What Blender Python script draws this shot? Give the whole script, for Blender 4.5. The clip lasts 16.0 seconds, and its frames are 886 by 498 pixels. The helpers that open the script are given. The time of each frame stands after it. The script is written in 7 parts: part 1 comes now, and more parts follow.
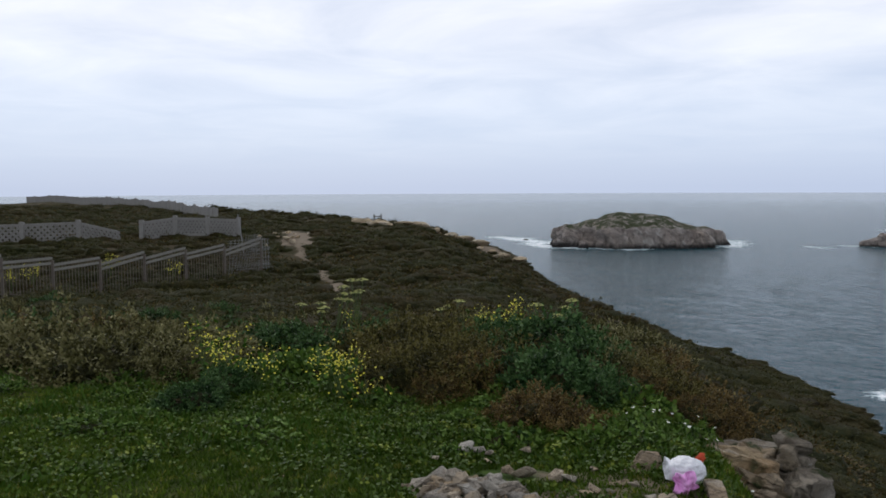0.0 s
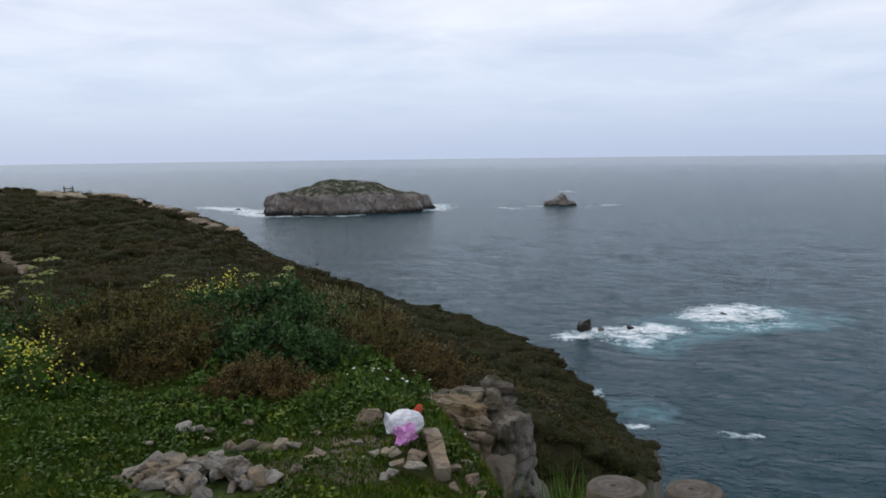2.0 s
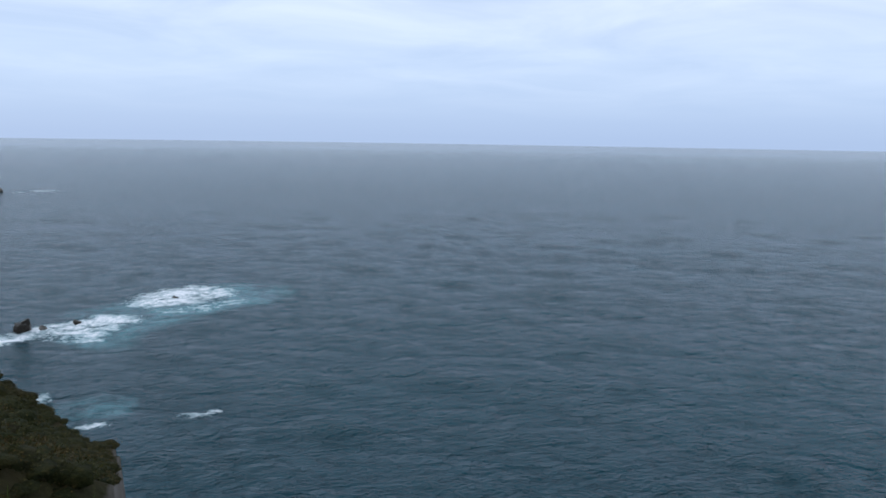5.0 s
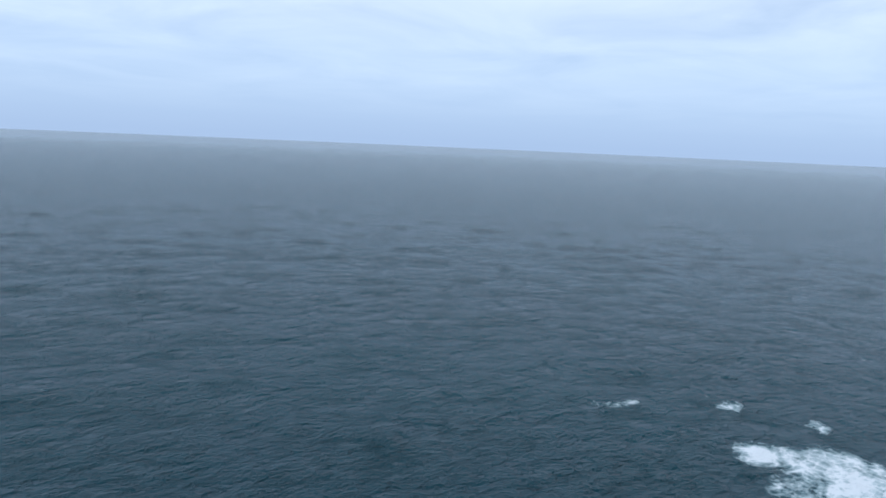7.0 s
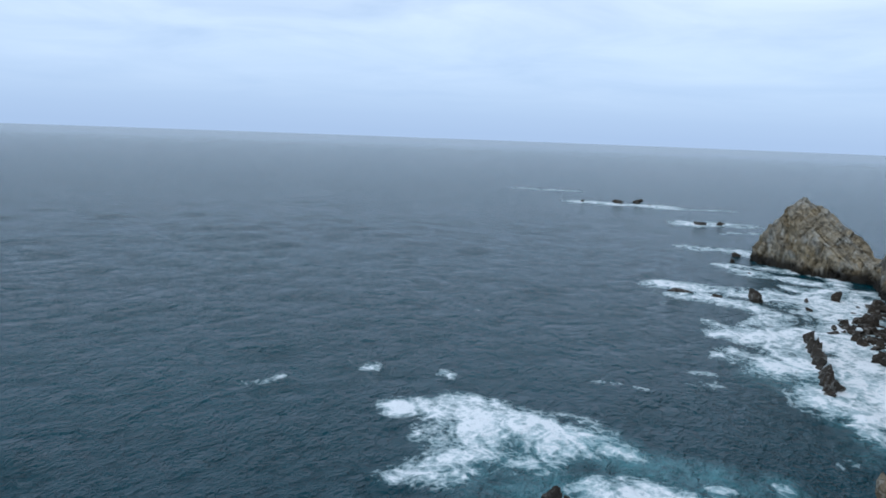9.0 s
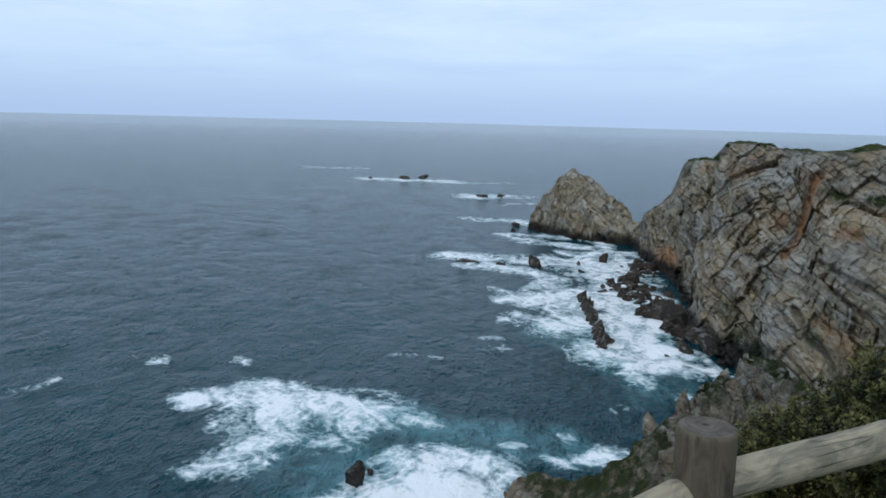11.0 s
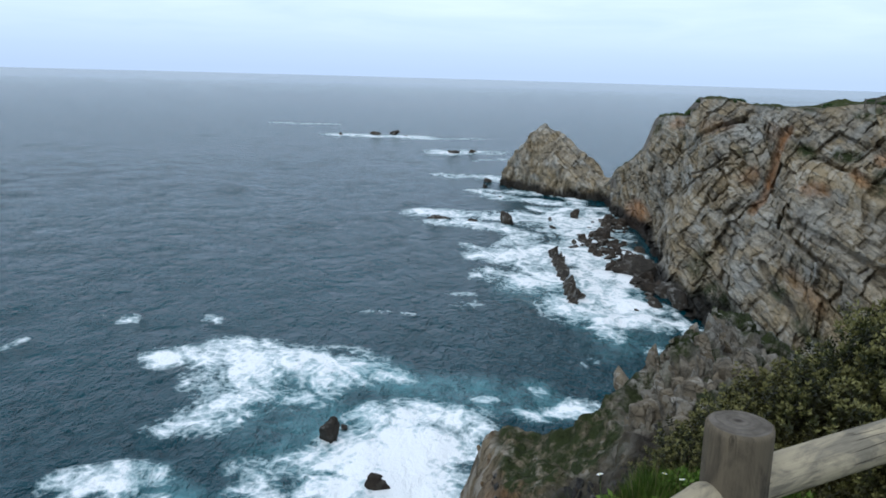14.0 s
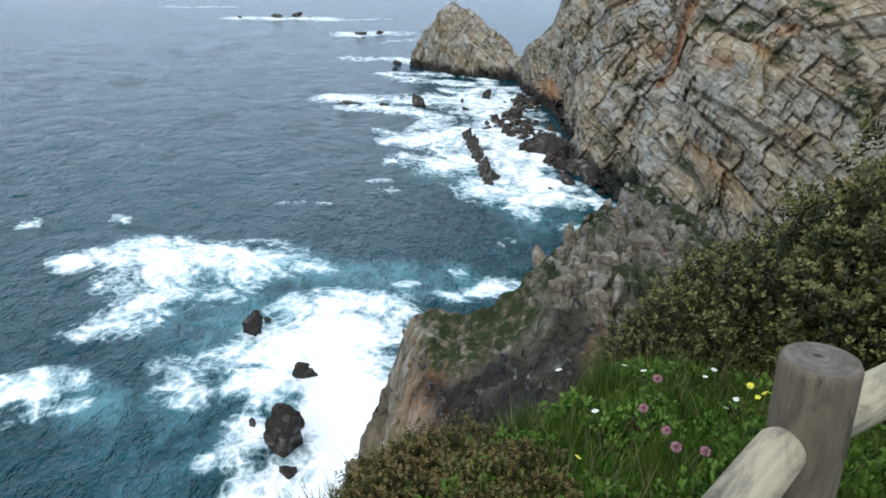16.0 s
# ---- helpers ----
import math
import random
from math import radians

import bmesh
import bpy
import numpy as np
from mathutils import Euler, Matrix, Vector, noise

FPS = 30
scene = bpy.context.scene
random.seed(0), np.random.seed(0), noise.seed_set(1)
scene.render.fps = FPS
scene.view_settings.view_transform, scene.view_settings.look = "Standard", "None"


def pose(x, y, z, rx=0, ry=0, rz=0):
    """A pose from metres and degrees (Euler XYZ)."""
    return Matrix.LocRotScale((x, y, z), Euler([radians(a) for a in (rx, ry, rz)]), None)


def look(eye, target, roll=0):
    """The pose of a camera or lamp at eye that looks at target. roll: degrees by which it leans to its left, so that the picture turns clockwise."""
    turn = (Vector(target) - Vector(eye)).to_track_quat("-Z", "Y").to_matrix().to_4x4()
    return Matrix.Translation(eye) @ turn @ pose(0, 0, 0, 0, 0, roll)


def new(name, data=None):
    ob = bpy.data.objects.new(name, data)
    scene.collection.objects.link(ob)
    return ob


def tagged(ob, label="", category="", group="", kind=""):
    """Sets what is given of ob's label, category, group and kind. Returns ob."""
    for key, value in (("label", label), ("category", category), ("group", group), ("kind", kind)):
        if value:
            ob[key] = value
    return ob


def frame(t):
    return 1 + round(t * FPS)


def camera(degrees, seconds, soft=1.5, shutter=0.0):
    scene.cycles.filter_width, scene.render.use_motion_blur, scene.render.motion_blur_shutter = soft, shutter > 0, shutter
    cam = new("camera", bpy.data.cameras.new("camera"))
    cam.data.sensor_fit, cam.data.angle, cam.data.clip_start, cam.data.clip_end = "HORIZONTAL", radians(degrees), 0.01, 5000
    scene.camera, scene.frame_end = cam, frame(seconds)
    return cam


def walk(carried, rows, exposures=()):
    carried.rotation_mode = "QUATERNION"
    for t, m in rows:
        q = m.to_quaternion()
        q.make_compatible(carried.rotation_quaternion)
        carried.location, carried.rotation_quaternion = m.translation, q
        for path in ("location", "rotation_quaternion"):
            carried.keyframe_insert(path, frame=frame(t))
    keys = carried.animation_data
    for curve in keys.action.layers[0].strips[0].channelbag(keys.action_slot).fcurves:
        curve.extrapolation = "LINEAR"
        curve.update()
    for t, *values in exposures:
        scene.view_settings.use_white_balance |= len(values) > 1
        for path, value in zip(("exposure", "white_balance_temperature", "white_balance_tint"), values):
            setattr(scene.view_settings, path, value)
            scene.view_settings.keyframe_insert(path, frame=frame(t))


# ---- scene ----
cam = camera(58.7, 16.0, soft=1.7)
# seconds, eye x y z, turn about x, lean, heading
PATH = [
    (0.0, -0.000, 0.000, 40.000, 85.52, 0.28, 0.00),
    (0.5, 0.005, -0.010, 40.002, 85.24, 0.22, -4.06),
    (1.0, 0.004, 0.011, 39.996, 85.04, 0.02, -10.27),
    (1.5, 0.000, 0.030, 39.988, 84.20, 0.49, -16.05),
    (2.0, 0.005, 0.049, 39.981, 83.01, 0.68, -20.65),
    (2.5, 0.054, 0.116, 39.969, 83.29, -0.03, -23.26),
    (3.0, 0.095, 0.135, 39.975, 83.75, -0.81, -28.55),
    (3.5, 0.130, 0.165, 39.979, 83.18, -0.89, -34.46),
    (4.0, 0.148, 0.205, 39.995, 81.91, -1.93, -43.36),
    (4.5, 0.150, 0.210, 39.995, 81.74, -1.10, -51.54),
    (5.0, 0.145, 0.203, 39.995, 81.93, -0.89, -59.36),
    (5.2, 0.140, 0.196, 39.995, 82.12, -0.52, -62.55),
    (7.3, 0.090, 0.120, 39.995, 82.22, -2.39, -93.55),
    (7.5, 0.090, 0.120, 39.995, 82.21, -2.07, -96.91),
    (8.0, 0.090, 0.120, 39.995, 81.64, -1.79, -102.96),
    (8.5, 0.090, 0.120, 39.995, 81.80, -2.22, -108.64),
    (9.0, 0.090, 0.120, 39.995, 81.54, -2.10, -114.83),
    (9.5, 0.090, 0.120, 39.995, 81.10, -1.79, -119.25),
    (10.0, 0.090, 0.120, 39.995, 81.08, -1.98, -123.23),
    (10.2, 0.087, 0.125, 39.997, 81.04, -1.73, -124.83),
    (12.3, 0.056, 0.182, 40.018, 78.72, -1.96, -134.50),
    (12.5, 0.059, 0.191, 40.022, 78.09, -1.58, -134.22),
    (13.0, 0.129, 0.134, 40.021, 77.40, -1.22, -132.37),
    (13.5, 0.192, 0.071, 40.024, 77.59, -1.20, -127.88),
    (14.0, 0.278, 0.034, 40.000, 77.32, -1.59, -132.28),
    (14.5, 0.425, 0.011, 40.006, 76.07, -0.84, -138.55),
    (15.0, 0.513, -0.014, 40.001, 74.32, -0.48, -141.41),
    (15.5, 0.580, -0.042, 39.988, 71.35, -0.87, -141.71),
    (16.0, 0.638, -0.073, 39.978, 69.11, -0.67, -138.96),
]
# seconds, stops, white balance
EXPOSURES = [(0.0, 0.05, 6500, 10), (2.0, 0.0, 6400, 10), (3.5, 0.0, 6100, 9), (5.0, 0.0, 5800, 7), (7.5, -0.03, 5600, 3), (10.0, -0.03, 5620, 3),
             (12.5, 0.10, 5750, 3), (14.5, 0.34, 5850, 4), (15.2, 0.48, 5900, 4), (16.0, 0.88, 5950, 4)]
walk(cam, [(t, pose(*p)) for t, *p in PATH], EXPOSURES)

# ---- sky and light ----
SUN_AZ, SUN_EL = -15.0, 46.0


def build_world():
    w = bpy.data.worlds.new("overcast_sky")
    scene.world = w
    w.use_nodes = True
    n, l = w.node_tree.nodes, w.node_tree.links
    n.clear()
    out, bg = n.new("ShaderNodeOutputWorld"), n.new("ShaderNodeBackground")
    sky = n.new("ShaderNodeTexSky")
    sky.sky_type, sky.sun_disc = "NISHITA", False
    sky.sun_elevation, sky.sun_rotation = radians(SUN_EL), radians(SUN_AZ)
    tc = n.new("ShaderNodeTexCoord")
    sep = n.new("ShaderNodeSeparateXYZ")
    l.new(tc.outputs["Generated"], sep.inputs[0])
    # project the direction on a flat cloud deck
    add = n.new("ShaderNodeMath"); add.operation = "ADD"; add.inputs[1].default_value = 0.09
    mx = n.new("ShaderNodeMath"); mx.operation = "MAXIMUM"; mx.inputs[1].default_value = 0.0
    l.new(sep.outputs["Z"], mx.inputs[0]); l.new(mx.outputs[0], add.inputs[0])
    div = n.new("ShaderNodeVectorMath"); div.operation = "DIVIDE"
    comb = n.new("ShaderNodeCombineXYZ")
    l.new(add.outputs[0], comb.inputs[0]); l.new(add.outputs[0], comb.inputs[1]); comb.inputs[2].default_value = 1.0
    l.new(tc.outputs["Generated"], div.inputs[0]); l.new(comb.outputs[0], div.inputs[1])
    flat = n.new("ShaderNodeVectorMath"); flat.operation = "MULTIPLY"; flat.inputs[1].default_value = (1, 1, 0)
    l.new(div.outputs[0], flat.inputs[0])
    ns = n.new("ShaderNodeTexNoise")
    ns.inputs["Scale"].default_value, ns.inputs["Detail"].default_value, ns.inputs["Roughness"].default_value = 0.9, 6.0, 0.55
    ns.inputs["Distortion"].default_value = 0.5
    l.new(flat.outputs[0], ns.inputs["Vector"])
    ramp = n.new("ShaderNodeValToRGB")
    ramp.color_ramp.elements[0].position, ramp.color_ramp.elements[1].position = 0.30, 0.72
    ramp.color_ramp.elements[0].color, ramp.color_ramp.elements[1].color = (0.66, 0.73, 0.89, 1), (1.06, 1.07, 1.13, 1)
    l.new(ns.outputs["Fac"], ramp.inputs["Fac"])
    # towards the horizon the deck is bluer and plainer
    low = n.new("ShaderNodeValToRGB")
    e = low.color_ramp.elements
    e[0].position, e[0].color = 0.0, (0.53, 0.63, 0.84, 1)
    e[1].position, e[1].color = 0.10, (0.66, 0.77, 0.97, 1)
    l.new(mx.outputs[0], low.inputs["Fac"])
    fade = n.new("ShaderNodeMapRange")
    fade.inputs["From Min"].default_value, fade.inputs["From Max"].default_value = 0.02, 0.20
    l.new(mx.outputs[0], fade.inputs["Value"])
    mix = n.new("ShaderNodeMixRGB")
    l.new(fade.outputs[0], mix.inputs[0]); l.new(low.outputs[0], mix.inputs[1]); l.new(ramp.outputs[0], mix.inputs[2])
    # the deck is thicker overhead
    dome = n.new("ShaderNodeValToRGB")
    e = dome.color_ramp.elements
    e[0].position, e[0].color = 0.30, (1, 1, 1, 1)
    e[1].position, e[1].color = 0.80, (0.62, 0.62, 0.63, 1)
    l.new(mx.outputs[0], dome.inputs["Fac"])
    thick = n.new("ShaderNodeMixRGB"); thick.blend_type = "MULTIPLY"; thick.inputs[0].default_value = 1.0
    l.new(mix.outputs[0], thick.inputs[1]); l.new(dome.outputs[0], thick.inputs[2])
    mix = thick
    sc = n.new("ShaderNodeMixRGB"); sc.blend_type = "MULTIPLY"; sc.inputs[0].default_value = 1.0
    sc.inputs[2].default_value = (0.08, 0.08, 0.08, 1)
    l.new(sky.outputs[0], sc.inputs[1])
    m2 = n.new("ShaderNodeMixRGB"); m2.inputs[0].default_value = 0.88
    l.new(sc.outputs[0], m2.inputs[1]); l.new(mix.outputs[0], m2.inputs[2])
    l.new(m2.outputs[0], bg.inputs["Color"]); bg.inputs["Strength"].default_value = 1.0
    l.new(bg.outputs[0], out.inputs[0])


build_world()
sun_data = bpy.data.lights.new("sun", "SUN")
sun_data.energy, sun_data.angle, sun_data.color = 1.0, radians(45), (1.0, 0.97, 0.93)
sun_ob = new("sun", sun_data)
sun_ob.matrix_world = look((0, 0, 0), (-math.sin(radians(SUN_AZ)) * math.cos(radians(SUN_EL)), -math.cos(radians(SUN_AZ)) * math.cos(radians(SUN_EL)), -math.sin(radians(SUN_EL))))


# ---- number noise ----
def _hash(ix, iy, iz, seed):
    h = (ix.astype(np.int64) * 374761393 + iy.astype(np.int64) * 668265263 + iz.astype(np.int64) * 2147483647 + seed * 974711) & 0xFFFFFFFF
    h = ((h ^ (h >> 13)) * 1274126177) & 0xFFFFFFFF
    h = ((h ^ (h >> 16)) * 2246822519) & 0xFFFFFFFF
    return ((h ^ (h >> 15)) & 0xFFFFFF) / float(0xFFFFFF)


def vnoise(x, y, z=0.0, seed=0):
    """Smooth value noise in -1..1 on arrays."""
    x, y, z = np.broadcast_arrays(np.asarray(x, float), np.asarray(y, float), np.asarray(z, float))
    fx, fy, fz = np.floor(x), np.floor(y), np.floor(z)
    u, v, w = x - fx, y - fy, z - fz
    u, v, w = u * u * (3 - 2 * u), v * v * (3 - 2 * v), w * w * (3 - 2 * w)
    r = 0
    for i in (0, 1):
        for j in (0, 1):
            for k in (0, 1):
                r = r + _hash(fx + i, fy + j, fz + k, seed) * (u if i else 1 - u) * (v if j else 1 - v) * (w if k else 1 - w)
    return 2 * r - 1


def fbm(x, y, z=0.0, octaves=4, seed=0, gain=0.5):
    a, s, r = 1.0, 1.0, 0
    for o in range(octaves):
        r = r + a * vnoise(np.asarray(x) * s + 7.3 * o, np.asarray(y) * s - 3.1 * o, np.asarray(z) * s, seed + o)
        a, s = a * gain, s * 2.03
    return r


def smooth(a, b, x):
    t = np.clip((np.asarray(x, float) - a) / (b - a), 0, 1)
    return t * t * (3 - 2 * t)


# ---- building helpers ----
def mesh_arrays(name, verts, faces, mat, attrs=None, shade=True):
    """A mesh from arrays; faces: n x 3 or n x 4 indices. attrs: point values by name."""
    me = bpy.data.meshes.new(name)
    verts, faces = np.asarray(verts, np.float32), np.asarray(faces, np.int32)
    k = faces.shape[1]
    me.vertices.add(len(verts)); me.vertices.foreach_set("co", verts.ravel())
    me.loops.add(faces.size); me.loops.foreach_set("vertex_index", faces.ravel())
    me.polygons.add(len(faces)); me.polygons.foreach_set("loop_start", np.arange(0, faces.size, k, dtype=np.int32))
    me.polygons.foreach_set("loop_total", np.full(len(faces), k, np.int32))
    if shade:
        me.polygons.foreach_set("use_smooth", np.ones(len(faces), bool))
    me.update(calc_edges=True)
    me.validate()
    for key, val in (attrs or {}).items():
        at = me.attributes.new(key, "FLOAT", "POINT")
        at.data.foreach_set("value", np.asarray(val, np.float32).ravel())
    if mat:
        me.materials.append(mat)
    return me


def grid_faces(nu, nv):
    i = np.arange(nu * nv).reshape(nu, nv)
    return np.stack([i[:-1, :-1], i[1:, :-1], i[1:, 1:], i[:-1, 1:]], -1).reshape(-1, 4)


def thing(name, label, category, group="", kind="", at=(0, 0, 0)):
    ob = new(name)
    ob.empty_display_size = 0.2
    ob.location = at
    return tagged(ob, label, category, group, kind)


def child(name, me, parent, label="", m=None):
    ob = new(name, me)
    ob.parent = parent
    if m is not None:
        ob.matrix_local = m
    return tagged(ob, label) if label else ob


def part(name, bm, mat, parent, label="", m=None, shade=False):
    me = bpy.data.meshes.new(name)
    bm.to_mesh(me); bm.free()
    if mat:
        me.materials.append(mat)
    if shade:
        for p in me.polygons:
            p.use_smooth = True
    return child(name, me, parent, label, m)


# ---- materials ----
class Nodes:
    """Small shorthand for a node material."""
    def __init__(self, name):
        self.mat = bpy.data.materials.new(name)
        self.mat.use_nodes = True
        self.t = self.mat.node_tree
        self.t.nodes.clear()
        self.out = self.t.nodes.new("ShaderNodeOutputMaterial")
        self.p = self.t.nodes.new("ShaderNodeBsdfPrincipled")
        self.t.links.new(self.p.outputs[0], self.out.inputs[0])
        self.co = self.t.nodes.new("ShaderNodeNewGeometry").outputs["Position"]

    def put(self, sock, v):
        if isinstance(v, bpy.types.NodeSocket):
            self.t.links.new(v, sock)
        elif isinstance(v, tuple) and len(v) == 3 and sock.type == "RGBA":
            sock.default_value = (*v, 1)
        else:
            sock.default_value = v

    def obj(self):
        self.co = self.t.nodes.new("ShaderNodeTexCoord").outputs["Object"]
        return self

    def noise(self, scale, detail=4.0, rough=0.55, vec=None, distort=0.0):
        n = self.t.nodes.new("ShaderNodeTexNoise")
        n.inputs["Scale"].default_value, n.inputs["Detail"].default_value, n.inputs["Roughness"].default_value = scale, detail, rough
        n.inputs["Distortion"].default_value = distort
        self.t.links.new(vec or self.co, n.inputs["Vector"])
        return n.outputs["Fac"]

    def voronoi(self, scale, feature="F1", vec=None, out="Distance"):
        n = self.t.nodes.new("ShaderNodeTexVoronoi")
        n.feature = feature
        n.inputs["Scale"].default_value = scale
        self.t.links.new(vec or self.co, n.inputs["Vector"])
        return n.outputs[out]

    def scaled(self, xyz, rot=(0, 0, 0)):
        n = self.t.nodes.new("ShaderNodeMapping")
        n.inputs["Scale"].default_value = xyz
        n.inputs["Rotation"].default_value = [radians(a) for a in rot]
        self.t.links.new(self.co, n.inputs["Vector"])
        return n.outputs[0]

    def warped(self, amount, scale):
        n = self.t.nodes.new("ShaderNodeTexNoise")
        n.inputs["Scale"].default_value = scale
        self.t.links.new(self.co, n.inputs["Vector"])
        v = self.t.nodes.new("ShaderNodeVectorMath")
        v.operation = "MULTIPLY_ADD"
        v.inputs[1].default_value = (amount, amount, amount)
        self.t.links.new(n.outputs["Color"], v.inputs[0]); self.t.links.new(self.co, v.inputs[2])
        return v.outputs[0]

    def ramp(self, fac, *stops):
        n = self.t.nodes.new("ShaderNodeValToRGB")
        e = n.color_ramp.elements
        while len(e) < len(stops):
            e.new(0.5)
        for el, (pos, c) in zip(e, stops):
            el.position = pos
            el.color = (*c, 1) if isinstance(c, tuple) else (c, c, c, 1)
        self.t.links.new(fac, n.inputs["Fac"])
        return n.outputs["Color"]

    def mix(self, fac, a, b, blend="MIX"):
        n = self.t.nodes.new("ShaderNodeMixRGB")
        n.blend_type = blend
        for s, v in zip(n.inputs, (fac, a, b)):
            self.put(s, v)
        return n.outputs[0]

    def math(self, op, a, b=0.0, clamp=False):
        n = self.t.nodes.new("ShaderNodeMath")
        n.operation, n.use_clamp = op, clamp
        self.put(n.inputs[0], a); self.put(n.inputs[1], b)
        return n.outputs[0]

    def attr(self, name):
        n = self.t.nodes.new("ShaderNodeAttribute")
        n.attribute_name = name
        return n.outputs["Fac"]

    def rand(self):
        return self.t.nodes.new("ShaderNodeObjectInfo").outputs["Random"]

    def island(self):
        return self.t.nodes.new("ShaderNodeNewGeometry").outputs["Random Per Island"]

    def upness(self):
        s = self.t.nodes.new("ShaderNodeSeparateXYZ")
        self.t.links.new(self.t.nodes.new("ShaderNodeNewGeometry").outputs["Normal"], s.inputs[0])
        return s.outputs["Z"]

    def bump(self, height, dist, strength=1.0, below=None):
        n = self.t.nodes.new("ShaderNodeBump")
        n.inputs["Distance"].default_value = dist
        self.put(n.inputs["Strength"], strength)
        self.t.links.new(height, n.inputs["Height"])
        if below is not None:
            self.t.links.new(below, n.inputs["Normal"])
        return n.outputs[0]

    def done(self, color, rough=0.8, normal=None, spec=0.3, **more):
        self.put(self.p.inputs["Base Color"], color)
        self.put(self.p.inputs["Roughness"], rough)
        self.p.inputs["Specular IOR Level"].default_value = spec
        if normal is not None:
            self.put(self.p.inputs["Normal"], normal)
        for k, v in more.items():
            self.put(self.p.inputs[k.replace("_", " ")], v)
        return self.mat


def water_material():
    m = Nodes("sea_water")
    foam, teal = m.attr("foam"), m.attr("teal")
    def wind(turn, sx, sy):
        """Coordinates with crests along x, after a turn about the vertical."""
        r = m.t.nodes.new("ShaderNodeMapping"); r.inputs["Rotation"].default_value = (0, 0, radians(turn))
        k = m.t.nodes.new("ShaderNodeMapping"); k.inputs["Scale"].default_value = (sx, sy, 0.1)
        m.t.links.new(m.co, r.inputs["Vector"]); m.t.links.new(r.outputs[0], k.inputs["Vector"])
        return k.outputs[0]
    def crest(n):
        """Rounded troughs and sharp backs."""
        ridge = m.math("SUBTRACT", 1.0, m.math("ABSOLUTE", m.math("MULTIPLY", m.math("SUBTRACT", n, 0.5), 2.0)))
        return m.math("ADD", m.math("MULTIPLY", ridge, 0.45), m.math("MULTIPLY", n, 0.8))
    swell = crest(m.noise(1.0, 2.0, 0.5, wind(52, 0.030, 0.058), 0.2))
    a = crest(m.noise(1.0, 2.0, 0.5, wind(38, 0.13, 0.20), 0.2))
    b = crest(m.noise(1.0, 4.0, 0.65, wind(50, 0.32, 0.58), 0.2))
    d = m.noise(1.0, 3.0, 0.6, wind(45, 1.1, 1.6), 0.2)
    lace = m.noise(0.17, 7.0, 0.62, wind(40, 1.0, 1.3), 1.2)
    fine = m.noise(1.1, 6.0, 0.70, None, 0.8)
    cell = m.voronoi(0.55, "DISTANCE_TO_EDGE", m.warped(2.6, 0.40))
    vein = m.ramp(cell, (0.0, 1.0), (0.20, 0.0))
    swing = m.math("ADD", m.math("MULTIPLY", m.math("SUBTRACT", lace, 0.5), 2.6), m.math("MULTIPLY", m.math("SUBTRACT", fine, 0.5), 0.9))
    f = m.math("ADD", m.math("MULTIPLY", foam, 0.80), m.math("MULTIPLY", swing, m.ramp(foam, (0.0, 0.10), (0.22, 0.95), (0.6, 1.0), (1.0, 0.85))))
    f = m.math("ADD", f, m.math("MULTIPLY", m.math("MULTIPLY", vein, 0.34), m.ramp(foam, (0.04, 0.0), (0.22, 1.0), (0.8, 0.6))))
    fac = m.ramp(f, (0.24, 0.0), (0.44, 0.22), (0.66, 0.55), (0.92, 0.88), (1.2, 1.0))
    # scattered small whitecaps
    caps = m.math("MULTIPLY", m.ramp(m.noise(0.30, 6.0, 0.68, wind(45, 1.0, 1.7), 0.8), (0.68, 0.0), (0.76, 0.7)), m.ramp(m.noise(0.022, 3.0), (0.50, 0.0), (0.62, 1.0)))
    fac = m.math("MAXIMUM", fac, caps)
    milk = m.math("ADD", m.math("MULTIPLY", foam, 0.55), teal)
    thin = m.ramp(m.math("ADD", milk, m.math("MULTIPLY", swing, m.ramp(milk, (0.0, 0.0), (0.5, 0.8)))), (0.08, 0.0), (1.2, 1.0))
    ln = m.t.nodes.new("ShaderNodeVectorMath"); ln.operation = "LENGTH"
    m.t.links.new(m.co, ln.inputs[0])
    # waves too small to tell apart far out flatten the relief
    far = m.t.nodes.new("ShaderNodeMapRange")
    far.inputs["From Min"].default_value, far.inputs["From Max"].default_value = 250.0, 2600.0
    far.inputs["To Min"].default_value, far.inputs["To Max"].default_value = 1.0, 0.25
    m.t.links.new(ln.outputs["Value"], far.inputs["Value"])
    calm = m.math("MULTIPLY", far.outputs[0], m.math("SUBTRACT", 1.0, m.math("MULTIPLY", fac, 0.7)))
    nb = m.bump(d, 0.46, calm, m.bump(b, 1.35, calm, m.bump(a, 1.5, calm, m.bump(swell, 1.1, far.outputs[0]))))
    deep = m.mix(m.noise(0.012, 3.0), (0.0002, 0.033, 0.047), (0.0004, 0.047, 0.062))
    body = m.mix(thin, deep, (0.11, 0.28, 0.31))
    col = m.mix(fac, body, m.mix(m.ramp(f, (0.5, 0.0), (0.95, 1.0)), (0.66, 0.80, 0.82), (0.93, 0.95, 0.96)))
    spread = m.ramp(far.outputs[0], (0.25, 0.16), (0.9, 0.20), (1.0, 0.15))
    rough = m.mix(fac, spread, (0.8, 0.8, 0.8))
    return m.done(col, rough, nb, 0.29, IOR=1.33)


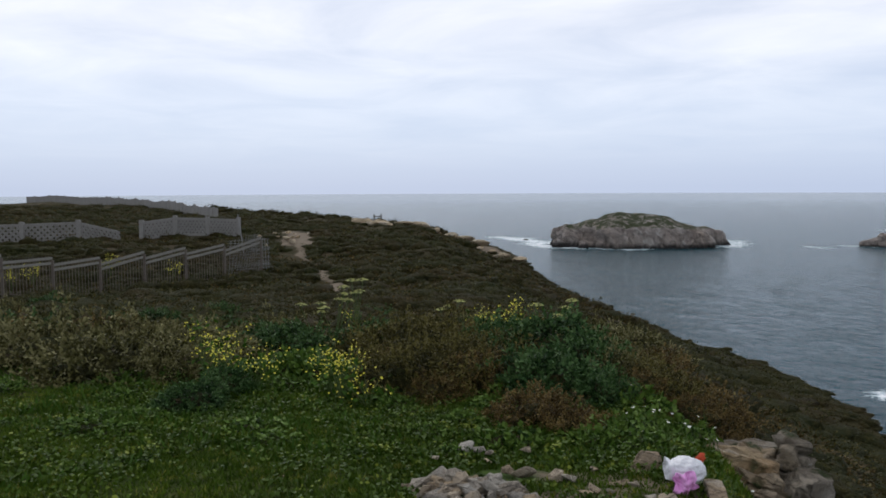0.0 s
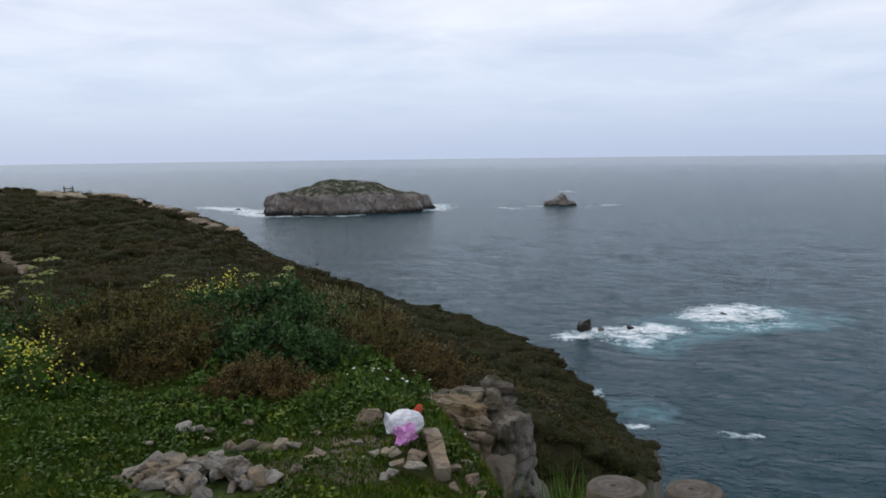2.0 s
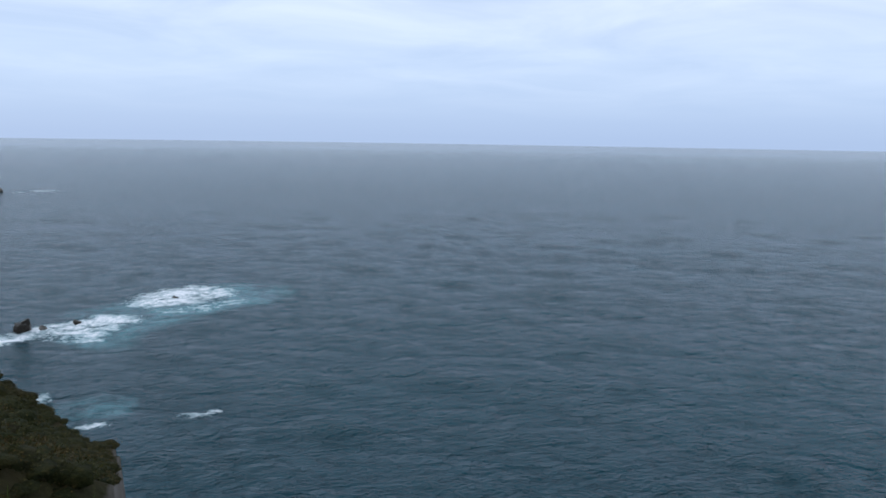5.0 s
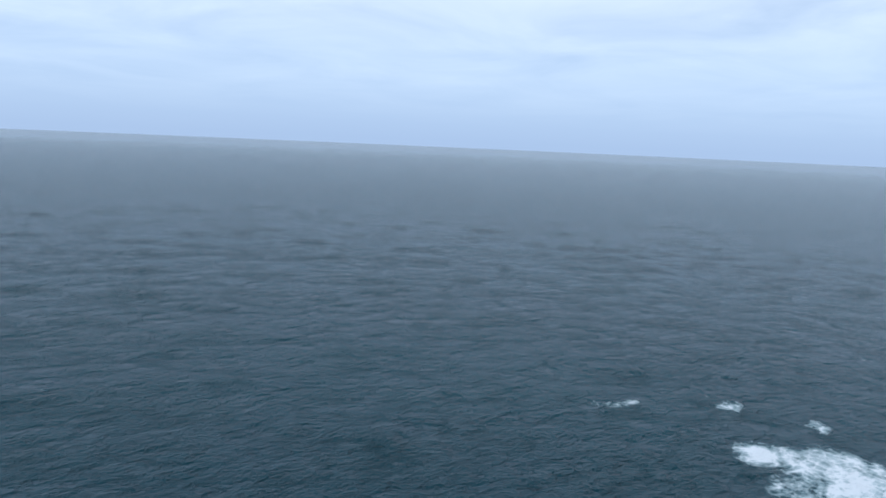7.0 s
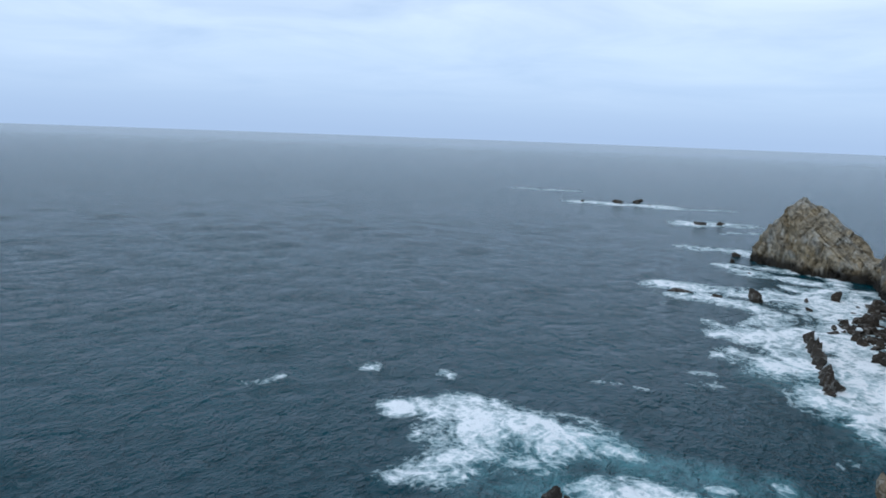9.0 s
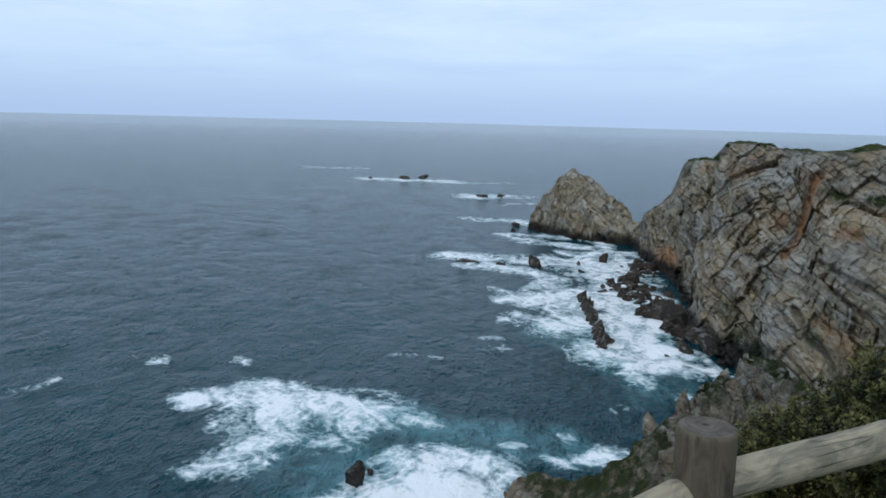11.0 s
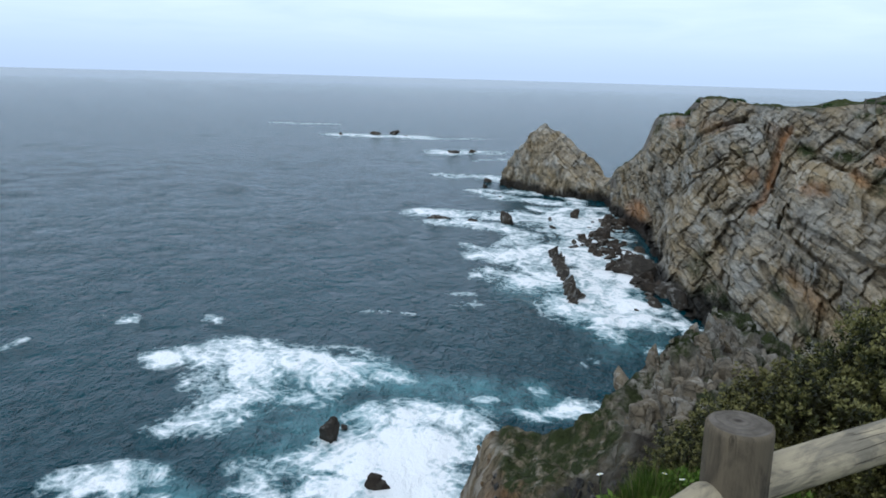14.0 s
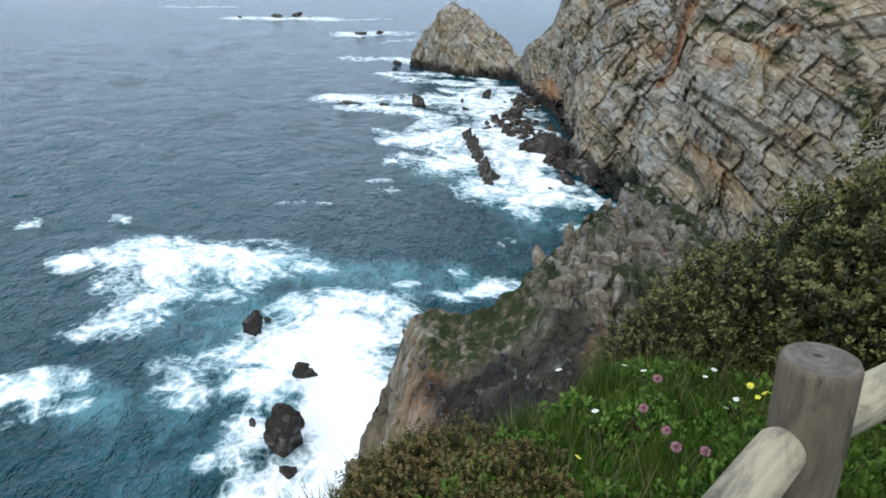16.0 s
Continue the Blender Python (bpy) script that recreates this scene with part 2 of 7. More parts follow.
def rock_material(name, light, tan, dark, scale=1.0, bed=True):
    """Jointed rock. With bed: its grain follows the bedding, which the mesh carries as ba (along) and bb (across), in metres."""
    m = Nodes(name)
    if bed:
        cx = m.t.nodes.new("ShaderNodeCombineXYZ")
        m.t.links.new(m.attr("ba"), cx.inputs[0]); m.t.links.new(m.attr("bb"), cx.inputs[1])
        m.bed = cx.outputs[0]
    else:
        m.bed = m.co
    def stretched(sx, sy):
        n = m.t.nodes.new("ShaderNodeMapping")
        n.inputs["Scale"].default_value = (sx, sy, sy)
        m.t.links.new(m.bed, n.inputs["Vector"])
        return n.outputs[0]
    lay = m.attr("lay")
    big = m.noise(0.10 * scale, 4.0, 0.6, None, 0.5)
    med = m.noise(0.8 * scale, 6.0, 0.7)
    fine = m.noise(4.2 * scale, 7.0, 0.8)
    grain = m.noise(scale, 6.0, 0.72, stretched(0.8, 1.25), 0.4)
    warp = m.t.nodes.new("ShaderNodeVectorMath"); warp.operation = "MULTIPLY_ADD"
    nz = m.t.nodes.new("ShaderNodeTexNoise"); nz.inputs["Scale"].default_value = 0.8 * scale
    m.t.links.new(m.bed, nz.inputs["Vector"]); m.t.links.new(nz.outputs["Color"], warp.inputs[0])
    warp.inputs[1].default_value = (0.16 / scale,) * 3
    m.t.links.new(m.bed, warp.inputs[2])
    def joints(sx, sy, wide):
        n = m.t.nodes.new("ShaderNodeMapping"); n.inputs["Scale"].default_value = (sx, sy, sy)
        m.t.links.new(warp.outputs[0], n.inputs["Vector"])
        return m.ramp(m.voronoi(scale, "DISTANCE_TO_EDGE", n.outputs[0]), (0.0, 1.0), (wide, 0.0))
    j1, j2 = joints(0.32, 0.5, 0.014), joints(0.95, 1.3, 0.03)
    def cells(sx, sy):
        n = m.t.nodes.new("ShaderNodeTexVoronoi")
        n.distance = "CHEBYCHEV"
        n.inputs["Scale"].default_value = scale
        mp = m.t.nodes.new("ShaderNodeMapping"); mp.inputs["Scale"].default_value = (sx, sy, sy)
        m.t.links.new(warp.outputs[0], mp.inputs["Vector"]); m.t.links.new(mp.outputs[0], n.inputs["Vector"])
        sp = m.t.nodes.new("ShaderNodeSeparateColor")
        m.t.links.new(n.outputs["Color"], sp.inputs[0])
        return sp.outputs[0]
    tone = m.math("ADD", m.math("MULTIPLY", cells(0.36, 0.50), 0.5), m.math("MULTIPLY", cells(0.95, 1.25), 0.5))
    c = m.mix(m.ramp(lay, (0.25, 0.0), (0.78, 1.0)), light, tan)
    c = m.mix(m.ramp(big, (0.40, 0.0), (0.62, 1.0)), c, m.mix(0.55, c, tan))
    c = m.mix(m.ramp(grain, (0.48, 0.0), (0.74, 0.6)), c, m.mix(0.4, c, dark))
    c = m.mix(m.ramp(med, (0.54, 0.0), (0.74, 0.6)), c, dark)
    c = m.mix(m.ramp(fine, (0.30, 0.75), (0.45, 0.0)), c, dark)
    c = m.mix(m.ramp(fine, (0.58, 0.0), (0.74, 0.6)), c, m.mix(0.5, light, (0.62, 0.62, 0.58)))
    c = m.mix(m.ramp(tone, (0.18, 0.5), (0.50, 0.0)), c, m.mix(0.75, c, dark))
    c = m.mix(m.ramp(tone, (0.62, 0.0), (0.85, 0.55)), c, m.mix(0.5, c, (0.66, 0.65, 0.60)))
    cx2 = m.t.nodes.new("ShaderNodeMapping"); cx2.inputs["Scale"].default_value = (0.55, 0.9, 0.9)
    m.t.links.new(warp.outputs[0], cx2.inputs["Vector"])
    gap = m.ramp(m.voronoi(scale, "DISTANCE_TO_EDGE", cx2.outputs[0]), (0.02, 1.0), (0.085, 0.0))
    gap = m.math("MULTIPLY", gap, m.ramp(m.noise(0.5 * scale, 5.0, 0.75), (0.47, 0.0), (0.60, 1.0)))
    c = m.mix(m.math("MULTIPLY", gap, 0.38 if bed else 0.35), c, m.mix(0.85, c, (0.02, 0.018, 0.014)))
    if not bed:
        c = m.mix(m.math("MULTIPLY", m.rand(), 0.45), c, m.mix(0.7, c, dark))
    if bed:
        c = m.mix(m.math("MULTIPLY", m.attr("rust"), m.ramp(med, (0.25, 1.0), (0.75, 0.35)), True), c, (0.36, 0.165, 0.055))
    c = m.mix(m.math("MULTIPLY", j1, 0.22 if bed else 0.5), c, m.mix(0.8, c, (0.02, 0.018, 0.015)))
    c = m.mix(m.math("MULTIPLY", j2, 0.25 if bed else 0.2), c, m.mix(0.8, c, (0.02, 0.018, 0.015)))
    if bed:
        moss = m.math("MULTIPLY", m.attr("moss"), m.ramp(m.noise(0.7 * scale, 5.0, 0.7), (0.36, 0.0), (0.52, 1.0)), True)
        c = m.mix(moss, c, m.mix(fine, (0.013, 0.021, 0.005), (0.050, 0.062, 0.017)))
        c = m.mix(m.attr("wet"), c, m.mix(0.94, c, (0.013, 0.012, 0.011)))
    h = m.math("SUBTRACT", m.math("ADD", med, m.math("MULTIPLY", grain, 0.8)), m.math("ADD", m.math("MULTIPLY", j1, 0.35), m.math("MULTIPLY", gap, 0.6)))
    n = m.bump(fine, 0.10 / scale, 1.0, m.bump(h, 0.40 / scale, 1.0))
    return m.done(c, 0.85, n, 0.25)


def ground_material():
    m = Nodes("heath_ground")
    up = m.upness()
    a, b, c = m.noise(0.06, 4.0, 0.6), m.noise(0.5, 5.0, 0.65), m.noise(6.0, 5.0, 0.7)
    heath = m.mix(m.ramp(a, (0.36, 0.0), (0.62, 1.0)), (0.034, 0.032, 0.012), (0.048, 0.034, 0.016))
    heath = m.mix(m.ramp(b, (0.45, 0.0), (0.62, 0.8)), heath, (0.028, 0.030, 0.012))
    heath = m.mix(m.ramp(c, (0.5, 0.0), (0.7, 0.6)), heath, (0.075, 0.072, 0.026))
    grass = m.mix(c, (0.024, 0.046, 0.008), (0.070, 0.112, 0.022))
    grass = m.mix(m.ramp(b, (0.42, 0.0), (0.66, 0.7)), grass, (0.06, 0.052, 0.018))
    grass = m.mix(m.ramp(m.noise(14.0, 4.0, 0.7), (0.36, 0.8), (0.52, 0.0)), grass, (0.016, 0.030, 0.007))
    soil = m.mix(b, (0.11, 0.085, 0.058), (0.25, 0.205, 0.15))
    rock = m.mix(m.ramp(b, (0.35, 0.0), (0.62, 1.0)), (0.23, 0.21, 0.18), (0.13, 0.11, 0.09))
    col = m.mix(m.attr("grass"), heath, grass)
    dirt = m.ramp(m.math("ADD", m.attr("dirt"), m.math("MULTIPLY", m.math("SUBTRACT", b, 0.5), 1.0)), (0.40, 0.0), (0.62, 1.0))
    col = m.mix(dirt, col, soil)
    col = m.mix(m.ramp(m.math("ADD", up, m.math("MULTIPLY", m.math("SUBTRACT", b, 0.5), 0.7)), (0.42, 1.0), (0.58, 0.0)), col, rock)
    n = m.bump(c, 0.05, 1.0, m.bump(b, 0.4, 0.8))
    return m.done(col, 0.95, n, 0.1)


M_WATER = water_material()
M_ROCK = rock_material("quartzite_cliff", (0.355, 0.342, 0.300), (0.35, 0.275, 0.165), (0.036, 0.032, 0.026))
M_SPUR = rock_material("dark_slate_spur", (0.245, 0.235, 0.205), (0.225, 0.18, 0.115), (0.018, 0.016, 0.014), 1.6)
M_LEDGE = rock_material("pale_ledge_rock", (0.28, 0.27, 0.235), (0.25, 0.205, 0.14), (0.026, 0.023, 0.019), 1.6, bed=False)
M_SLATE = rock_material("slate_rubble", (0.050, 0.048, 0.045), (0.036, 0.033, 0.030), (0.010, 0.010, 0.009), 2.5, bed=False)
M_TANROCK = rock_material("ochre_rock", (0.30, 0.245, 0.17), (0.27, 0.18, 0.095), (0.04, 0.03, 0.02), 1.8, bed=False)
M_ISLE = rock_material("island_rock", (0.35, 0.315, 0.285), (0.31, 0.255, 0.21), (0.09, 0.075, 0.066), 0.35)
M_SKERRY = rock_material("wet_black_rock", (0.070, 0.060, 0.048), (0.066, 0.049, 0.034), (0.014, 0.013, 0.012), 1.4, bed=False)
M_STONE = rock_material("pale_limestone", (0.47, 0.435, 0.37), (0.46, 0.35, 0.22), (0.085, 0.07, 0.053), 9.0, bed=False)
M_RIM = rock_material("rim_rock", (0.30, 0.288, 0.255), (0.32, 0.24, 0.14), (0.034, 0.030, 0.025), 7.0)
M_GROUND = ground_material()

# ---- sea: one sheet to the horizon ----
# runs of broken water: x0, y0, x1, y1, half width, strength
FOAM = [
    (86, 149, 94, 149, 4.5, 0.95), (95, 149, 103, 143, 5.5, 0.95), (98, 138, 94, 141, 4, 0.7), (127, 154, 142, 155, 6.5, 1.0), (132, 148, 142, 146, 5.5, 0.9), (118, 142, 137, 134, 4, 0.4),
    (46, 628, 74, 560, 12, 0.95), (60, 560, 74, 525, 8, 0.95), (70, 520, 120, 498, 5, 0.8), (120, 498, 186, 520, 4, 0.6), (188, 520, 215, 570, 9, 0.8),
    (262, 520, 322, 500, 4, 0.75), (236, 512, 246, 508, 6, 0.8), (386, 695, 397, 690, 5, 0.6),
    (515, -308, 494, -332, 6, 0.75), (405, -288, 372, -316, 13, 0.95), (375, -300, 350, -345, 6, 0.5), (292, -270, 286, -292, 11, 0.95), (262, -262, 255, -275, 4, 0.6),
    (228, -214, 200, -226, 9, 0.75), (140, -165, 142, -195, 8, 0.6), (103, -43, 101, -45, 4, 1.1), (99, -47, 97, -50, 5.3, 1), (92, -49, 85, -57, 8, 1), (89, -46, 85, -40, 6, 0.8), (82, -54, 78, -60, 5, 0.7), (86, -38, 84, -34, 3.6, 0.7), (79, -50, 76, -53, 3.3, 0.65), (112, -55, 110.5, -55.5, 1.8, 0.7),
    (66, -44, 62, -47, 4.5, 0.9), (63, -52, 59, -58, 4.3, 0.9), (58, -47, 54, -55, 6, 1.3), (58, -40, 51, -48, 4.6, 1.1), (54, -51, 45, -45, 6, 1.5), (47, -43, 39, -36, 6.5, 1.6), (67, -40, 66, -39, 4, 0.55), (63, -36, 61, -35, 3.6, 0.55), (68, -52, 65, -57, 2.2, 0.6),
    (56, -65, 54, -68, 2.4, 0.85), (54, -70, 53, -74, 2.4, 0.95), (63, -64, 62.5, -64.6, 1.4, 0.6), (61, -72, 60.5, -72.5, 1.5, 0.55), (76, -23, 75, -28, 3, 0.9), (71, -23, 70.5, -26, 1.9, 0.5), (52, -34, 50, -31, 2.6, 0.85), (44, -32, 42, -29, 3, 0.9), (126, -43, 125, -45, 1.2, 0.5),
    (168, -149, 158, -157, 7, 1.05), (151, -143, 143, -148, 6, 0.95), (150, -168, 138, -180, 9, 0.9), (129, -130, 127.5, -131, 2.6, 0.85), (218, -219, 212, -224, 6, 0.9), (190, -192, 177, -204, 5, 0.85), (158, -182, 146, -200, 5, 0.9), (111, -113, 106, -120, 4, 0.65),
    (118, -126, 108, -144, 8, 0.95), (99, -117, 92, -131, 10, 1.05), (82, -105, 74, -116, 7.5, 1.15), (70, -103, 65, -111, 5, 1.05), (104, -97, 102, -99, 1.6, 0.5), (98, -91, 96, -94, 1.4, 0.4), (64, -90, 63, -92, 1.2, 0.75), (60, -100, 58, -102, 1.5, 0.7), (152, -186, 128, -160, 6, 0.95), (196, -226, 150, -196, 4, 0.9), (182, -186, 164, -196, 5, 0.9), (158, -160, 140, -168, 6, 0.85), (124, -160, 112, -146, 5, 0.9), (134, -184, 108, -146, 10, 1.0), (104, -150, 92, -138, 6, 1.0), (116, -142, 92, -130, 8, 0.95), (112, -128, 96, -116, 7, 0.8), (86, -120, 72, -108, 7, 1.0), (136, -150, 122, -142, 5, 0.75), (130, -166, 116, -150, 5, 0.85), (118, -25, 120, -30, 1.2, 0.45),
    (78, 85.6, 82.5, 84, 1.1, 0.5), (69, 107, 67, 103.5, 1.3, 0.55), (65.4, 92.4, 67.4, 91.2, 1.1, 0.6), (100, -75, 97, -80, 1.5, 0.45),
]
TEAL = [(80, -60, 70, -65, 6.5, 0.6), (66, -61, 60, -65, 5, 0.5), (73, -43, 70, -44, 4, 0.3), (80, -51, 56, -46, 11, 0.42), (62, -32, 54, -29, 5, 0.3), (92, -108, 80, -116, 10, 0.35), (73, -28, 66, -27, 5, 0.45), (62, -72, 56, -68, 5, 0.5), (96, 133, 110, 134, 8, 0.6), (118, 142, 138, 133, 8, 0.85), (108, 150, 118, 152, 8, 0.5), (148, 150, 146, 138, 7, 0.6), (100, -112, 66, -100, 8, 0.35), (60, -26, 50, -22, 8, 0.2), (40, 34, 44, 50, 6, 0.3), (68, 100, 72, 96, 5, 0.4)]


def capsule_field(x, y, rows):
    v = np.zeros_like(x)
    for x0, y0, x1, y1, w, amp in rows:
        dx, dy = x1 - x0, y1 - y0
        t = np.clip(((x - x0) * dx + (y - y0) * dy) / (dx * dx + dy * dy), 0, 1)
        d = np.hypot(x - x0 - t * dx, y - y0 - t * dy) / w
        v = np.maximum(v, amp * (1 - smooth(0.3, 1.4, d)))
    return v


def build_sea():
    az = np.radians(np.concatenate([np.arange(-15, 170, 0.38), np.arange(170, 345.1, 5)]))
    r = np.concatenate([[0.5], 20 * np.exp(np.arange(0, math.log(4900 / 20.0), 0.015)), [4900.0]])
    A, Rr = np.meshgrid(az, r, indexing="ij")
    x, y = Rr * np.sin(A), Rr * np.cos(A)
    wx, wy = x + 5 * fbm(x / 18, y / 18, 0, 3, 5), y + 5 * fbm(x / 18, y / 18, 3.3, 3, 9)
    foam, teal = capsule_field(wx, wy, FOAM), capsule_field(wx, wy, TEAL)
    near = 1 - smooth(250, 900, Rr)
    z = near * (0.30 * fbm(x / 9 + y / 30, y / 16 - x / 40, 0, 3, 21) + 0.35 * foam * (0.5 + fbm(x / 7, y / 7, 0, 2, 4)))
    me = mesh_arrays("sea", np.stack([x, y, z], -1).reshape(-1, 3), grid_faces(len(az), len(r))[:, ::-1], M_WATER, {"foam": foam, "teal": teal})
    tagged(new("water", me), "grey-blue choppy sea with white broken water", "sea", kind="structure")


build_sea()


# ---- the near land ----
EDGE_Y = [-60, -9, -7.4, -6.5, -5.7, -5.2, -4.6, -4.2, -3.6, -3.2, -2.7, -2.0, -1.0, 0, 1.6, 2.5, 3.5, 4.2, 4.5, 5, 5.5, 6.3, 7.5, 9, 12, 14]
EDGE_X = [-6, -1.2, 0.9, 2.1, 2.8, 2.8, 2.75, 2.75, 2.65, 2.58, 2.6, 2.65, 2.4, 2.2, 1.75, 1.62, 1.58, 1.62, 1.68, 1.8, 1.95, 2.15, 2.2, 1.9, 1.2, 0.0]
COAST_Y = [0, 19, 28, 42, 56, 75, 85, 100, 115, 135, 170, 260, 330]
COAST_X = [13, 13.5, 15.0, 14.9, 13.5, 9.5, 8.6, 4.5, -5, -26, -52, -110, -240]
BASE_Y = [-60, -8, -6, -4.5, -3, -1.4, 0, 4, 8, 12, 20, 39, 67, 90, 116, 150, 300]
BASE_Z = [37.0, 37.1, 37.45, 37.6, 37.78, 38.2, 38.4, 38.42, 38.15, 37.4, 36.2, 34.8, 35.6, 35.4, 35.2, 35.3, 35.1]


def land_height(x, y):
    base = np.interp(y, BASE_Y, BASE_Z) + 0.010 * np.clip(-x - 10, 0, 110) * smooth(40, 120, y) + 0.022 * np.clip(-x - 8, 0, 20) * smooth(38, 60, y)
    base = base + 0.7 * np.exp(-(((x + 95) / 40) ** 2 + ((y - 205) / 25) ** 2))
    base = np.where(y < 0, base + (38.4 - base) * smooth(0.5, -2.5, x), base)
    # plateau by the camera with its rim
    e = np.interp(y, EDGE_Y, EDGE_X) + 0.08 * fbm(y / 1.2, 0.3, 0, 2, 3) + 0.17 * fbm(y / 2.0, 0.3, 0, 2, 3) * smooth(0, 3, y)
    over = x - e
    near = base - 0.15 * smooth(-0.5, 0, over) - np.clip(over, 0, None) * 2.6
    # northern slope that falls to the cliff edge
    ce = np.interp(y, COAST_Y, COAST_X)
    cs = np.interp(y, [0, 12, 20, 40, 60, 75, 100, 120, 200], [2.2, 2.6, 2.4, 2.0, 0, -3, -3, -18, -90])
    t = np.clip((x - cs) / (ce - cs), 0, 1)
    edge_z = np.interp(y, [0, 20, 30, 45, 60, 85, 100, 120, 200], [31.4, 31.5, 31.9, 30.7, 30.5, 32.2, 33.2, 34.0, 32])
    north = base + (edge_z - base) * t ** 0.9
    over = x - ce - 0.3 * fbm(y / 7.0, 1.7, 0, 2, 8)
    north = north - np.clip(over, 0, None) * 2.8
    ys = 1.37 * np.clip(x, 2.5, None) + 0.25 * fbm(x / 2.5, 0.7, 0, 2, 14) * smooth(4, 10, x)
    north = north - np.clip(ys - y, 0, None) * np.where(x > 2.0, 7.0, 0)
    north = north - np.clip(10 - y, 0, None) * 0.9 * smooth(1.0, 2.0, x)
    far = np.clip(y - 215 - 0.3 * x, 0, None) * 0.5
    north = north - far
    z = np.where(y > 13, north, np.maximum(near, np.where(y > 4, north, -20)))
    return np.maximum(z, -6.0)


def rough_turf(x, y):
    """Small unevenness near by, larger hummocks out on the heath."""
    x, y = np.asarray(x, float), np.asarray(y, float)
    lump = smooth(6, 30, np.hypot(x, y))
    return lump * (0.22 * fbm(x / 2.2, y / 2.2, 0, 3, 2) + 0.3 * fbm(x / 9, y / 9, 0, 2, 6)) + 0.03 * fbm(x / 0.6, y / 0.6, 0, 2, 11)


def graded(a, b, c0, step, grow):
    """Coordinates from a to b, closest round c0."""
    left, right, d = [], [], 0.0
    while c0 - d > a:
        left.append(c0 - d); d += step + grow * d
    d = step
    while c0 + d < b:
        right.append(c0 + d); d += step + grow * d
    return np.array([a] + left[::-1] + right + [b])


def build_ground():
    xs, ys = graded(-420, 60, 2.0, 0.11, 0.017), graded(-70, 330, 4.0, 0.11, 0.017)
    X, Y = np.meshgrid(xs, ys, indexing="ij")
    z = land_height(X, Y)
    z = z + rough_turf(X, Y)
    dirt = capsule_field(X + 0.6 * fbm(X / 3, Y / 3, 0, 2, 1), Y, DIRT)
    grass = np.maximum(capsule_field(X, Y, GRASS), 0)
    me = mesh_arrays("ground", np.stack([X, Y, z], -1).reshape(-1, 3), grid_faces(len(xs), len(ys)), M_GROUND, {"dirt": dirt, "grass": grass})
    tagged(new("ground", me), "heath-covered clifftop ground with worn footpaths", "ground", kind="structure")


# worn soil and turf, as runs: x0, y0, x1, y1, half width, strength
DIRT = [(-15.0, 80, -13.2, 73, 1.7, 0.9), (-13.2, 73, -11.4, 61, 1.5, 0.85), (-11.4, 61, -10, 55, 0.9, 0.7), (-6.2, 41, -5.0, 36.5, 1.1, 0.95), (-9.6, 54, -7.2, 46, 0.6, 0.55), (-7.2, 46, -6.2, 41, 0.7, 0.6), (-11, 100, -5, 96, 2.6, 0.9), (-5, 96, 1.5, 92, 2.6, 1.0), (1.5, 92, 6.5, 83, 1.8, 0.9), (-18, 100, -15, 100, 2.2, 0.8), (-8, 66, -7, 65, 1.0, 0.7), (0.3, 4.3, 0.7, 4.2, 0.22, 0.6), (0.75, 4.05, 1.0, 3.95, 0.2, 0.7), (0.1, 3.85, 0.35, 3.8, 0.3, 0.75), (1.2, 3.75, 1.3, 3.62, 0.15, 0.7)]
GRASS = [(-4, 3.5, 1.0, 5.5, 2.6, 1.0), (-9, 2, -2, 4, 3, 1.0), (0, 0, 0.5, -3, 3.0, 1.0), (1.0, 5.5, 2.5, 8.5, 1.2, 0.9), (2.0, -3, 3.0, -6, 1.2, 0.8), (-10, 0, 0, 0, 4, 1.0)]
build_ground()


# ---- rock faces ----
def blocks(a, b, thick, length, seed, deep=0.0):
    """Broken beds: relief and tone of the block at a (along), b (across) and deep (into the rock)."""
    q = b / thick + 0.45 * vnoise(b / thick * 0.5, 0.5, 0, seed)
    k = np.floor(q)
    kd = np.floor(deep / (2.2 * length) + 9 * _hash(k, k * 0 + 8, k * 0, seed))
    al = a / (length * (0.5 + _hash(k, k * 0 + 3, k * 0, seed))) + 17 * _hash(k, kd, k * 0, seed)
    c = np.floor(al)
    r = [_hash(k, c + 31 * kd, k * 0 + i, seed) for i in range(4)]
    fa, fb = al - c, q - k
    rel = (r[0] - 0.5) + 0.4 * (r[1] - 0.5) * (fa - 0.5) + 0.55 * (r[2] - 0.1) * (fb - 0.5)
    edge = np.minimum(np.minimum(fb * 0.7, 1 - fb) * thick, np.minimum(fa, 1 - fa) * length)
    rel = rel - 0.5 * (edge < max(0.05 * thick, 0.10)) * (r[3] > 0.62)
    return rel, r[3]


def strata(s, h, tilt, thick, length, seed, deep=0.0):
    """Stepped relief of tilted, jointed beds on a face: s along, h up. Returns relief, a tone for each block, and the bedding coordinates."""
    a, b = s * np.cos(tilt) - h * np.sin(tilt), s * np.sin(tilt) + h * np.cos(tilt)
    b = b + 0.35 * thick * fbm(s / (9 * thick), h / (9 * thick), 0, 2, seed) + 0.05 * thick * fbm(s / thick * 2, h / thick * 2, 0, 2, seed + 2)
    a = a + 0.10 * thick * fbm(s / thick * 1.3, h / thick * 1.3, 4.0, 2, seed + 5)
    r1, t1 = blocks(a, b, thick * 2.7, length * 2.2, seed, deep)
    r2, t2 = blocks(a, b, thick, length, seed + 11, deep)
    r3, t3 = blocks(a, b, thick * 0.42, length * 0.4, seed + 23, deep)
    return 1.4 * r1 + 0.65 * r2 + 0.22 * r3, 0.4 * t1 + 0.4 * t2 + 0.2 * t3, a, b


